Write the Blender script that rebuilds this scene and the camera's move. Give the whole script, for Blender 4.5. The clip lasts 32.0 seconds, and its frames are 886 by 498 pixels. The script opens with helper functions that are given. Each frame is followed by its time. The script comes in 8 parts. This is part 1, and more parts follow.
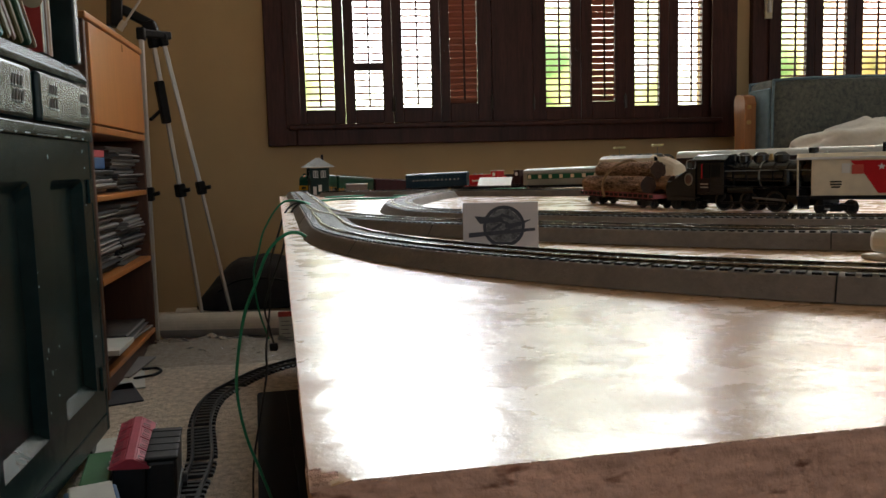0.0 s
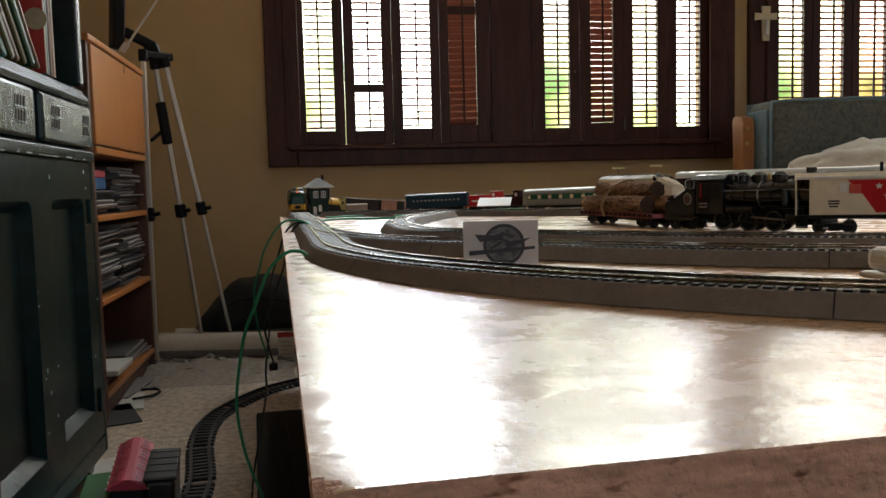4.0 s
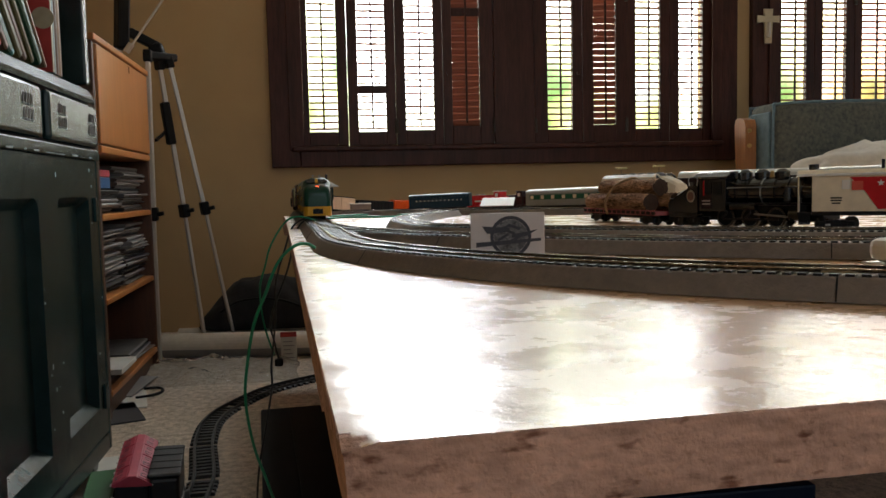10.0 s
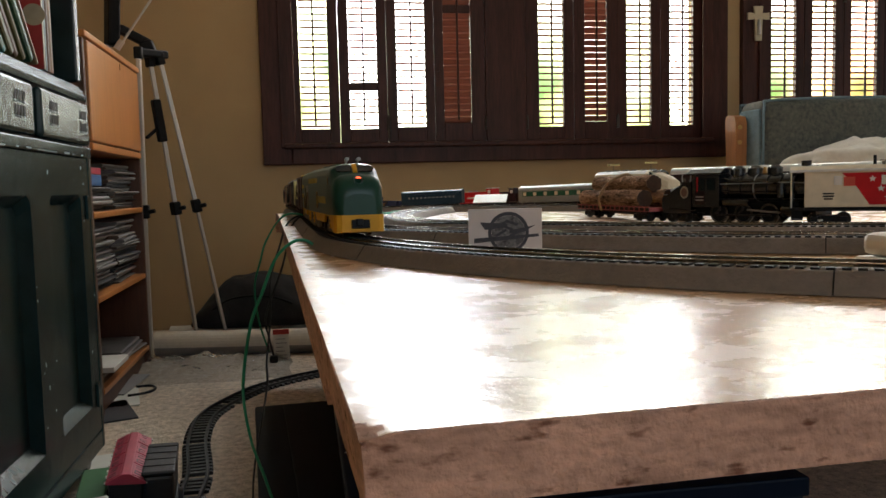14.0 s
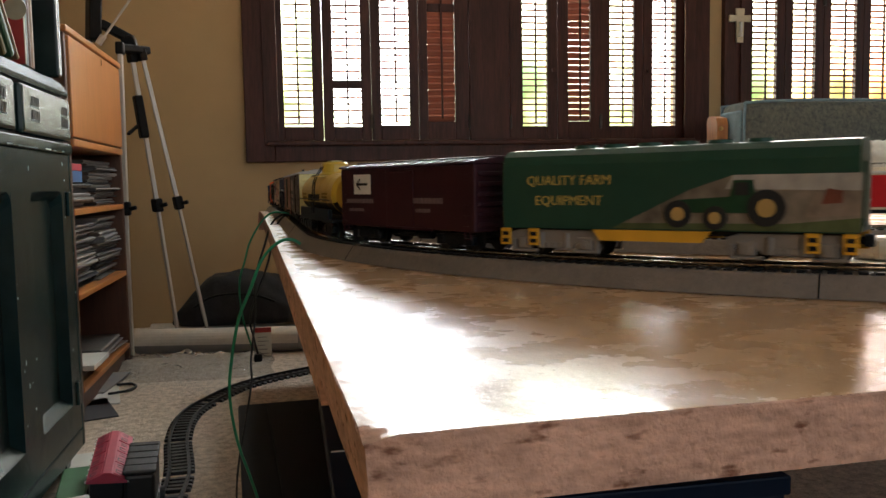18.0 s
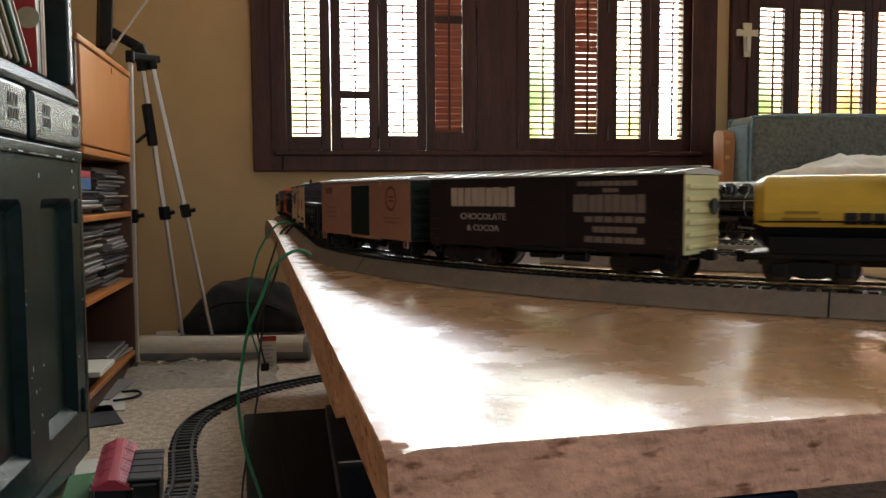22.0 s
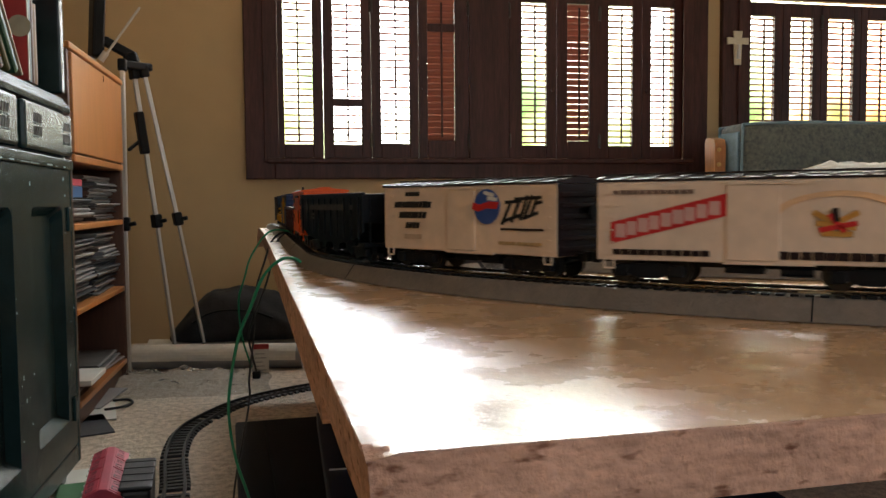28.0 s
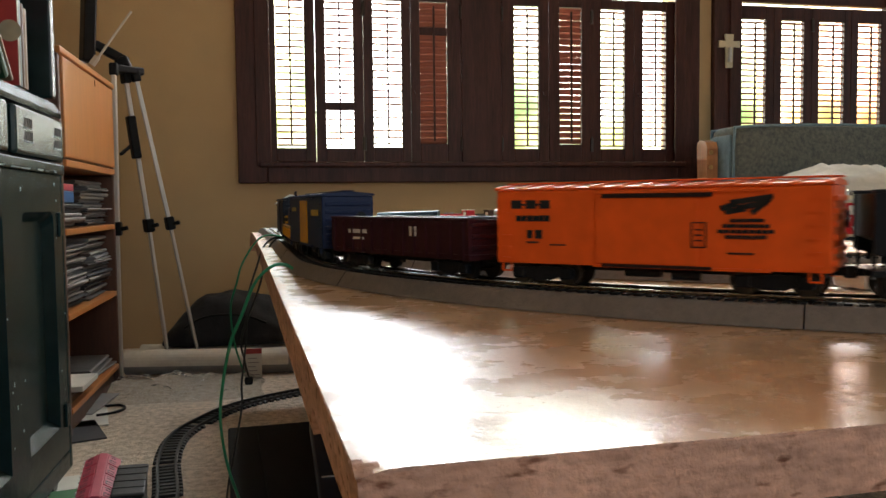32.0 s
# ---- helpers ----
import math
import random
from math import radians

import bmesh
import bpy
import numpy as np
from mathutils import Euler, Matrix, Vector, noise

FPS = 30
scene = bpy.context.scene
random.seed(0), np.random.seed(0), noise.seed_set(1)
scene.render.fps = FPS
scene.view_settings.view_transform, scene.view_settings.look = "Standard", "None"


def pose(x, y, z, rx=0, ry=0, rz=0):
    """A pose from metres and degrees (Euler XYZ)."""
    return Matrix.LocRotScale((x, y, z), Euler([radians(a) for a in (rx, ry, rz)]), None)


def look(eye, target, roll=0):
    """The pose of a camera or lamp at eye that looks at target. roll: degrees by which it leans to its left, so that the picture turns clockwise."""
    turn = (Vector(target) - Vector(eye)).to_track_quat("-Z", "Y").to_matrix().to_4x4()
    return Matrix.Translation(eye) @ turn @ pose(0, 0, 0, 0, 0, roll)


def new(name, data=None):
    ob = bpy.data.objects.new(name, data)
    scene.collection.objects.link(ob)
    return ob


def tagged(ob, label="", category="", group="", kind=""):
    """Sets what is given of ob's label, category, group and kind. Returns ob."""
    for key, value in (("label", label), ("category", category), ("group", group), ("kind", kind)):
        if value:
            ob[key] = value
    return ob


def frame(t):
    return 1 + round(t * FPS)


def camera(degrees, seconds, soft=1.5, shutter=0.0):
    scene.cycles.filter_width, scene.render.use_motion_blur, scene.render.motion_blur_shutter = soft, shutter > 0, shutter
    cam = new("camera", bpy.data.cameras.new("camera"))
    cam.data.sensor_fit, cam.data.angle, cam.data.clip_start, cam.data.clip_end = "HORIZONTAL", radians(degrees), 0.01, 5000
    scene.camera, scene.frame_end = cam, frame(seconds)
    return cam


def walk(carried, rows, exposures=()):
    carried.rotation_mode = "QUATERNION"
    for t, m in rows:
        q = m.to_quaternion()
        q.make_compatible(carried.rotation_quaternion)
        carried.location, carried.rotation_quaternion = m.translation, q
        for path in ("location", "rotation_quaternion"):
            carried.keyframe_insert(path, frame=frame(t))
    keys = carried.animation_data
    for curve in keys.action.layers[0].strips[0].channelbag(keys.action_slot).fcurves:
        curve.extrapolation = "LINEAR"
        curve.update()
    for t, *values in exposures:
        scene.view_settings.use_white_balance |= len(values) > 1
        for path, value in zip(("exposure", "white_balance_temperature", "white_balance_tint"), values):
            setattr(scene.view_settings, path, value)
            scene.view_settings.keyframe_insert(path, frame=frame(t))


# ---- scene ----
cam = camera(57.49, 32.0, soft=1.5, shutter=0.5)
PATH = [
    (0.0, look((0.0108, -0.1237, 0.6284), (0.3197, 1.8414, 0.4209), -1.492)),
    (0.5, look((0.0111, -0.1239, 0.6266), (0.3174, 1.8415, 0.4178), -1.426)),
    (1.0, look((0.0121, -0.1236, 0.6271), (0.3228, 1.8418, 0.4253), -1.418)),
    (1.5, look((0.0103, -0.1248, 0.6257), (0.3207, 1.8419, 0.4360), -1.273)),
    (2.0, look((0.0108, -0.1263, 0.6271), (0.3186, 1.8417, 0.4478), -1.329)),
    (2.5, look((0.0103, -0.1267, 0.6272), (0.3182, 1.8420, 0.4557), -1.380)),
    (3.0, look((0.0100, -0.1267, 0.6273), (0.3195, 1.8423, 0.4634), -1.421)),
    (3.5, look((0.0101, -0.1265, 0.6272), (0.3212, 1.8428, 0.4682), -1.443)),
    (5.5, look((0.0086, -0.1258, 0.6264), (0.3246, 1.8431, 0.4729), -1.558)),
    (6.0, look((0.0089, -0.1284, 0.6269), (0.3331, 1.8392, 0.4731), -1.513)),
    (6.5, look((0.0086, -0.1291, 0.6271), (0.3400, 1.8371, 0.4708), -1.528)),
    (7.0, look((0.0084, -0.1304, 0.6270), (0.3374, 1.8360, 0.4683), -1.635)),
    (7.5, look((0.0076, -0.1311, 0.6275), (0.3375, 1.8352, 0.4700), -1.678)),
    (8.0, look((0.0084, -0.1294, 0.6258), (0.3446, 1.8361, 0.4711), -1.642)),
    (8.5, look((0.0092, -0.1285, 0.6251), (0.3453, 1.8369, 0.4693), -1.642)),
    (9.0, look((0.0072, -0.1317, 0.6255), (0.3334, 1.8358, 0.4749), -1.450)),
    (9.5, look((0.0048, -0.1326, 0.6223), (0.3194, 1.8371, 0.4762), -1.287)),
    (10.0, look((0.0049, -0.1331, 0.6210), (0.3134, 1.8373, 0.4714), -1.282)),
    (10.5, look((0.0042, -0.1342, 0.6198), (0.3096, 1.8362, 0.4638), -1.430)),
    (11.0, look((0.0031, -0.1350, 0.6198), (0.3062, 1.8354, 0.4599), -1.474)),
    (11.5, look((0.0006, -0.1374, 0.6205), (0.2995, 1.8335, 0.4585), -1.479)),
    (12.0, look((-0.0005, -0.1373, 0.6211), (0.2963, 1.8339, 0.4601), -1.490)),
    (12.5, look((-0.0009, -0.1354, 0.6209), (0.3009, 1.8350, 0.4587), -1.458)),
    (13.0, look((-0.0008, -0.1354, 0.6196), (0.3120, 1.8332, 0.4555), -1.389)),
    (13.5, look((0.0001, -0.1344, 0.6198), (0.3243, 1.8326, 0.4594), -1.385)),
    (14.0, look((0.0002, -0.1352, 0.6205), (0.3303, 1.8311, 0.4635), -1.379)),
    (14.5, look((-0.0001, -0.1355, 0.6209), (0.3334, 1.8305, 0.4669), -1.307)),
    (16.5, look((-0.0028, -0.1366, 0.6223), (0.3664, 1.8227, 0.4651), -0.839)),
    (17.0, look((-0.0029, -0.1386, 0.6228), (0.3703, 1.8198, 0.4633), -0.899)),
    (17.5, look((-0.0036, -0.1377, 0.6224), (0.3702, 1.8204, 0.4614), -0.952)),
    (18.0, look((-0.0040, -0.1366, 0.6221), (0.3697, 1.8215, 0.4601), -0.964)),
    (18.5, look((-0.0046, -0.1376, 0.6231), (0.3668, 1.8215, 0.4675), -0.859)),
    (19.0, look((-0.0048, -0.1376, 0.6232), (0.3641, 1.8225, 0.4746), -0.750)),
    (19.5, look((-0.0049, -0.1367, 0.6222), (0.3647, 1.8234, 0.4754), -0.748)),
    (20.0, look((-0.0054, -0.1375, 0.6222), (0.3647, 1.8224, 0.4741), -0.727)),
    (20.5, look((-0.0066, -0.1378, 0.6216), (0.3618, 1.8223, 0.4720), -0.764)),
    (21.0, look((-0.0070, -0.1380, 0.6208), (0.3596, 1.8224, 0.4711), -0.666)),
    (21.5, look((-0.0086, -0.1364, 0.6207), (0.3542, 1.8250, 0.4745), -0.464)),
    (22.0, look((-0.0079, -0.1394, 0.6241), (0.3547, 1.8227, 0.4875), -0.349)),
    (22.5, look((-0.0076, -0.1400, 0.6243), (0.3549, 1.8228, 0.4978), -0.225)),
    (23.0, look((-0.0070, -0.1392, 0.6243), (0.3608, 1.8229, 0.5023), -0.306)),
    (23.5, look((-0.0059, -0.1379, 0.6241), (0.3671, 1.8236, 0.5076), -0.313)),
    (24.0, look((-0.0072, -0.1391, 0.6236), (0.3677, 1.8222, 0.5109), -0.252)),
    (24.5, look((-0.0074, -0.1404, 0.6245), (0.3666, 1.8211, 0.5130), -0.310)),
    (25.0, look((-0.0072, -0.1397, 0.6239), (0.3652, 1.8222, 0.5151), -0.294)),
    (25.5, look((-0.0079, -0.1427, 0.6263), (0.3627, 1.8200, 0.5243), -0.151)),
    (27.5, look((-0.0058, -0.1386, 0.6231), (0.3736, 1.8212, 0.5009), -0.397)),
    (28.0, look((-0.0058, -0.1418, 0.6238), (0.3733, 1.8184, 0.5057), -0.455)),
    (28.5, look((-0.0060, -0.1430, 0.6248), (0.3705, 1.8179, 0.5110), -0.514)),
    (29.0, look((-0.0066, -0.1436, 0.6257), (0.3665, 1.8183, 0.5157), -0.513)),
    (29.5, look((-0.0060, -0.1432, 0.6258), (0.3666, 1.8186, 0.5155), -0.599)),
    (30.0, look((-0.0047, -0.1436, 0.6257), (0.3747, 1.8168, 0.5130), -0.673)),
    (30.5, look((-0.0052, -0.1429, 0.6257), (0.3781, 1.8168, 0.5126), -0.685)),
    (31.0, look((-0.0060, -0.1433, 0.6263), (0.3810, 1.8156, 0.5130), -0.662)),
    (31.5, look((-0.0061, -0.1417, 0.6254), (0.3842, 1.8166, 0.5123), -0.642)),
    (32.0, look((-0.0048, -0.1405, 0.6257), (0.3907, 1.8168, 0.5149), -0.630)),
]
walk(cam, PATH, exposures=((0, -0.24), (8, -0.23), (10, -0.08), (12, 0.08), (14, 0.15), (17, 0.49), (32, 0.50)))

# ---- light and exposure ----
world = bpy.data.worlds.new("world")
world.use_nodes = True
scene.world = world
wn = world.node_tree
sky = wn.nodes.new("ShaderNodeTexSky")
sky.sky_type, sky.sun_disc = "NISHITA", False
sky.sun_elevation, sky.sun_rotation = radians(38), radians(20)
wn.nodes["Background"].inputs[1].default_value = 0.12
wn.links.new(sky.outputs[0], wn.nodes["Background"].inputs[0])
sun = new("sun", bpy.data.lights.new("sun", "SUN"))
sun.data.energy, sun.data.angle, sun.data.color = 2.5, radians(0.6), (1, 0.95, 0.86)
sun.matrix_world = look((0.9, 7, 6.5), (0.6, 2.0, 0.5))
scene.view_settings.exposure = 0.0


def window_light(x0, x1, z0, z1, watts, y=3.47, face=0):
    d = bpy.data.lights.new("window_light", "AREA")
    d.shape, d.size, d.size_y, d.energy, d.color = "RECTANGLE", x1 - x0, z1 - z0, watts, (0.86, 0.94, 1.0)
    ob = new("window_light", d)
    ob.matrix_world = look(((x0 + x1) / 2, y, (z0 + z1) / 2), ((x0 + x1) / 2, face, (z0 + z1) / 2 - 0.3))
    return ob


window_light(-0.03, 0.76, 1.63, 2.12, 26)
window_light(0.97, 1.76, 1.63, 2.12, 8)
window_light(2.09, 3.19, 1.63, 2.12, 14)
# added fill from unseen, assumed windows in the south and east walls
window_light(-0.05, 2.25, 0.9, 2.15, 15, y=-2.66, face=1)
east_light = window_light(-0.6, 0.6, 0.95, 2.05, 5)
east_light.matrix_world = look((4.36, 1.3, 1.5), (0, 1.3, 1.1))

# ---- helpers of this scene ----
FLOOR = 0.055
WALL_Y = 3.30
EYV = Vector((-0.043, 1.0, 0)).normalized()
EXV = Vector((1.0, 0.043, 0)).normalized()
C1 = Vector((0.48, 0.51, 0))
RAD = 0.457
LEFT_RUN = 1.30
RAD_FAR = 0.55
C2 = C1 + EYV * LEFT_RUN + EXV * (RAD_FAR - RAD)
QUARTER = RAD * math.pi / 2
FAR_QUARTER = RAD_FAR * math.pi / 2
RAIL = 0.0115


def top_z(y):
    """Height of the layout board, which hangs down a little towards its far end."""
    return 0.5765 - 0.0166 * max(0.0, y - 0.95) ** 2 - 0.08 * max(0.0, y - 1.85) ** 2


def track_at(s):
    """Place and direction on the outer loop, s metres past the start of the near curve."""
    if s < -LEFT_RUN - FAR_QUARTER:
        p, d = C2 + EYV * RAD_FAR - EXV * (s + LEFT_RUN + FAR_QUARTER), -EXV
    elif s < -LEFT_RUN:
        a = (s + LEFT_RUN) / RAD_FAR
        p, d = C2 + RAD_FAR * (-EXV * math.cos(a) - EYV * math.sin(a)), EXV * math.sin(a) - EYV * math.cos(a)
    elif s < 0:
        p, d = C1 - EXV * RAD - EYV * s, -EYV
    elif s < QUARTER:
        a = s / RAD
        p, d = C1 + RAD * (-EXV * math.cos(a) - EYV * math.sin(a)), EXV * math.sin(a) - EYV * math.cos(a)
    else:
        p, d = C1 - EYV * RAD + EXV * (s - QUARTER), EXV
    return Vector((p.x, p.y, top_z(p.y))), d


def link(name, bm, mat, parent=None, label="", smooth=False):
    me = bpy.data.meshes.new(name)
    bm.to_mesh(me)
    bm.free()
    if smooth:
        for f in me.polygons:
            f.use_smooth = True
    for m in (mat if isinstance(mat, (list, tuple)) else [mat]):
        me.materials.append(m)
    ob = new(name, me)
    if parent is not None:
        ob.parent = parent
    if label:
        ob["label"] = label
    return ob


part = link


def empty(name, m, label, category, group="", kind=""):
    ob = new(name)
    ob.empty_display_size = 0.02
    ob.matrix_basis = m
    return tagged(ob, label, category, group, kind)


def box(bm, x0, x1, y0, y1, z0, z1, bevel=0.0, m=None, mat=0):
    g = bmesh.ops.create_cube(bm, size=1.0)
    vs = g["verts"]
    for v in vs:
        v.co = Vector((x0 + (v.co.x + 0.5) * (x1 - x0), y0 + (v.co.y + 0.5) * (y1 - y0), z0 + (v.co.z + 0.5) * (z1 - z0)))
    fs = list({f for v in vs for f in v.link_faces})
    for f in fs:
        f.material_index = mat
    if bevel > 0:
        es = list({e for v in vs for e in v.link_edges})
        r = bmesh.ops.bevel(bm, geom=es, offset=bevel, segments=2, affect="EDGES", profile=0.5)
        vs = list({v for f in r["faces"] for v in f.verts} | {v for v in vs if v.is_valid})
        for f in {f for v in vs for f in v.link_faces}:
            f.material_index = mat
    if m is not None:
        bmesh.ops.transform(bm, matrix=m, verts=vs)
    return vs


def tube(bm, a, b, r0, r1=None, n=12, mat=0, caps=True):
    a, b = Vector(a), Vector(b)
    r1 = r0 if r1 is None else r1
    d = b - a
    q = d.to_track_quat("Z", "Y").to_matrix().to_4x4()
    g = bmesh.ops.create_cone(bm, cap_ends=caps, segments=n, radius1=r0, radius2=r1, depth=d.length)
    bmesh.ops.transform(bm, matrix=Matrix.Translation((a + b) / 2) @ q, verts=g["verts"])
    for f in {f for v in g["verts"] for f in v.link_faces}:
        f.material_index = mat
    return g["verts"]


def prism(bm, outline, axis, lo, hi, mat=0):
    """A solid from an outline in two axes, drawn out along the third (0 x, 1 y, 2 z)."""
    def at(p, h):
        c = list(p)
        c.insert(axis, h)
        return Vector(c)
    a = [bm.verts.new(at(p, lo)) for p in outline]
    b = [bm.verts.new(at(p, hi)) for p in outline]
    n = len(outline)
    fs = [bm.faces.new(a[::-1]), bm.faces.new(b)]
    for i in range(n):
        fs.append(bm.faces.new((a[i], a[(i + 1) % n], b[(i + 1) % n], b[i])))
    for f in fs:
        f.material_index = mat
    bmesh.ops.recalc_face_normals(bm, faces=fs)
    return a + b


def cable(bm, pts, r, n=6):
    """A round cord through a list of points."""
    pts = [Vector(p) for p in pts]
    fine = []
    for i in range(len(pts) - 1):
        p0, p1, p2, p3 = pts[max(i - 1, 0)], pts[i], pts[i + 1], pts[min(i + 2, len(pts) - 1)]
        for k in range(8):
            t = k / 8
            fine.append(0.5 * ((2 * p1) + (p2 - p0) * t + (2 * p0 - 5 * p1 + 4 * p2 - p3) * t * t + (3 * p1 - p0 - 3 * p2 + p3) * t ** 3))
    fine.append(pts[-1])
    rings = []
    for i, p in enumerate(fine):
        d = (fine[min(i + 1, len(fine) - 1)] - fine[max(i - 1, 0)]).normalized()
        u = d.cross(Vector((0.3, 0.5, 0.81))).normalized()
        w = d.cross(u)
        rings.append([bm.verts.new(p + r * (u * math.cos(2 * math.pi * k / n) + w * math.sin(2 * math.pi * k / n))) for k in range(n)])
    for a, b in zip(rings, rings[1:]):
        for k in range(n):
            f = bm.faces.new((a[k], a[(k + 1) % n], b[(k + 1) % n], b[k]))
            f.smooth = True


def sweep(bm, profile, stations, mat=0, closed=True):
    """Draw a profile (across, up) along stations of (point, direction)."""
    rings = []
    for p, d in stations:
        side = Vector((d.y, -d.x, 0))
        rings.append([bm.verts.new(p + side * a + Vector((0, 0, h))) for a, h in profile])
    n = len(profile)
    for a, b in zip(rings, rings[1:]):
        for k in range(n if closed else n - 1):
            f = bm.faces.new((a[k], a[(k + 1) % n], b[(k + 1) % n], b[k]))
            f.material_index = mat
    for r in (rings[0][::-1], rings[-1]):
        if closed:
            bm.faces.new(r).material_index = mat


# ---- materials ----
def material(name, color, rough=0.6, metal=0.0, vary=0.15, scale=30.0, bump=0.0, bump_scale=200.0, spec=0.5, stretch=(1, 1, 1), coat=0.0, color2=None, emit=None, per_object=0.0):
    m = bpy.data.materials.new(name)
    m.use_nodes = True
    nt = m.node_tree
    b = nt.nodes["Principled BSDF"]
    b.inputs["Roughness"].default_value, b.inputs["Metallic"].default_value = rough, metal
    b.inputs["Specular IOR Level"].default_value, b.inputs["Coat Weight"].default_value = spec, coat
    tc = nt.nodes.new("ShaderNodeTexCoord")
    mp = nt.nodes.new("ShaderNodeMapping")
    mp.inputs["Scale"].default_value = stretch
    nt.links.new(tc.outputs["Object"], mp.inputs[0])
    nz = nt.nodes.new("ShaderNodeTexNoise")
    nz.inputs["Scale"].default_value, nz.inputs["Detail"].default_value = scale, 6
    nt.links.new(mp.outputs[0], nz.inputs["Vector"])
    big = nt.nodes.new("ShaderNodeTexNoise")
    big.inputs["Scale"].default_value, big.inputs["Detail"].default_value = scale * 0.17, 3
    nt.links.new(mp.outputs[0], big.inputs["Vector"])
    both = nt.nodes.new("ShaderNodeMath")
    both.operation = "ADD"
    nt.links.new(nz.outputs[0], both.inputs[0])
    nt.links.new(big.outputs[0], both.inputs[1])
    ramp = nt.nodes.new("ShaderNodeValToRGB")
    c = Vector(color)
    c2 = Vector(color2) if color2 else c * (1 + vary)
    c1 = c * (1 - vary)
    ramp.color_ramp.elements[0].position, ramp.color_ramp.elements[1].position = 0.35, 0.65
    ramp.color_ramp.elements[0].color, ramp.color_ramp.elements[1].color = (*c1, 1), (*c2, 1)
    half = nt.nodes.new("ShaderNodeMath")
    half.operation = "MULTIPLY"
    half.inputs[1].default_value = 0.5
    nt.links.new(both.outputs[0], half.inputs[0])
    nt.links.new(half.outputs[0], ramp.inputs[0])
    out = ramp.outputs[0]
    if per_object:
        oi = nt.nodes.new("ShaderNodeObjectInfo")
        hs = nt.nodes.new("ShaderNodeHueSaturation")
        mr = nt.nodes.new("ShaderNodeMapRange")
        mr.inputs["To Min"].default_value, mr.inputs["To Max"].default_value = 1 - per_object, 1 + per_object
        nt.links.new(oi.outputs["Random"], mr.inputs[0])
        nt.links.new(mr.outputs[0], hs.inputs["Value"])
        nt.links.new(out, hs.inputs["Color"])
        out = hs.outputs[0]
    nt.links.new(out, b.inputs["Base Color"])
    if bump:
        bn = nt.nodes.new("ShaderNodeTexNoise")
        bn.inputs["Scale"].default_value, bn.inputs["Detail"].default_value = bump_scale, 4
        nt.links.new(tc.outputs["Object"], bn.inputs["Vector"])
        bp = nt.nodes.new("ShaderNodeBump")
        bp.inputs["Strength"].default_value, bp.inputs["Distance"].default_value = bump, 0.002
        nt.links.new(bn.outputs[0], bp.inputs["Height"])
        nt.links.new(bp.outputs[0], b.inputs["Normal"])
    if emit:
        b.inputs["Emission Color"].default_value, b.inputs["Emission Strength"].default_value = (*emit[0], 1), emit[1]
    return m

WALL = material("wall_paint", (0.47, 0.325, 0.165), rough=0.75, vary=0.05, scale=8, bump=0.15, bump_scale=120)
CEIL = material("ceiling_paint", (0.72, 0.68, 0.6), rough=0.85, vary=0.04, scale=6)
CARPET = material("beige_carpet", (0.56, 0.465, 0.365), rough=0.95, vary=0.42, scale=330, bump=1.0, bump_scale=135, spec=0.1)
CARPET.node_tree.nodes["Bump"].inputs["Distance"].default_value = 0.007
DARKWOOD = material("dark_stained_wood", (0.050, 0.0165, 0.0125), rough=0.45, spec=0.25, vary=0.45, scale=22, stretch=(6, 6, 0.6), bump=0.15, bump_scale=60)
SLATWOOD = material("red_brown_louvre", (0.26, 0.085, 0.055), rough=0.5, vary=0.25, scale=40, stretch=(0.5, 6, 6))


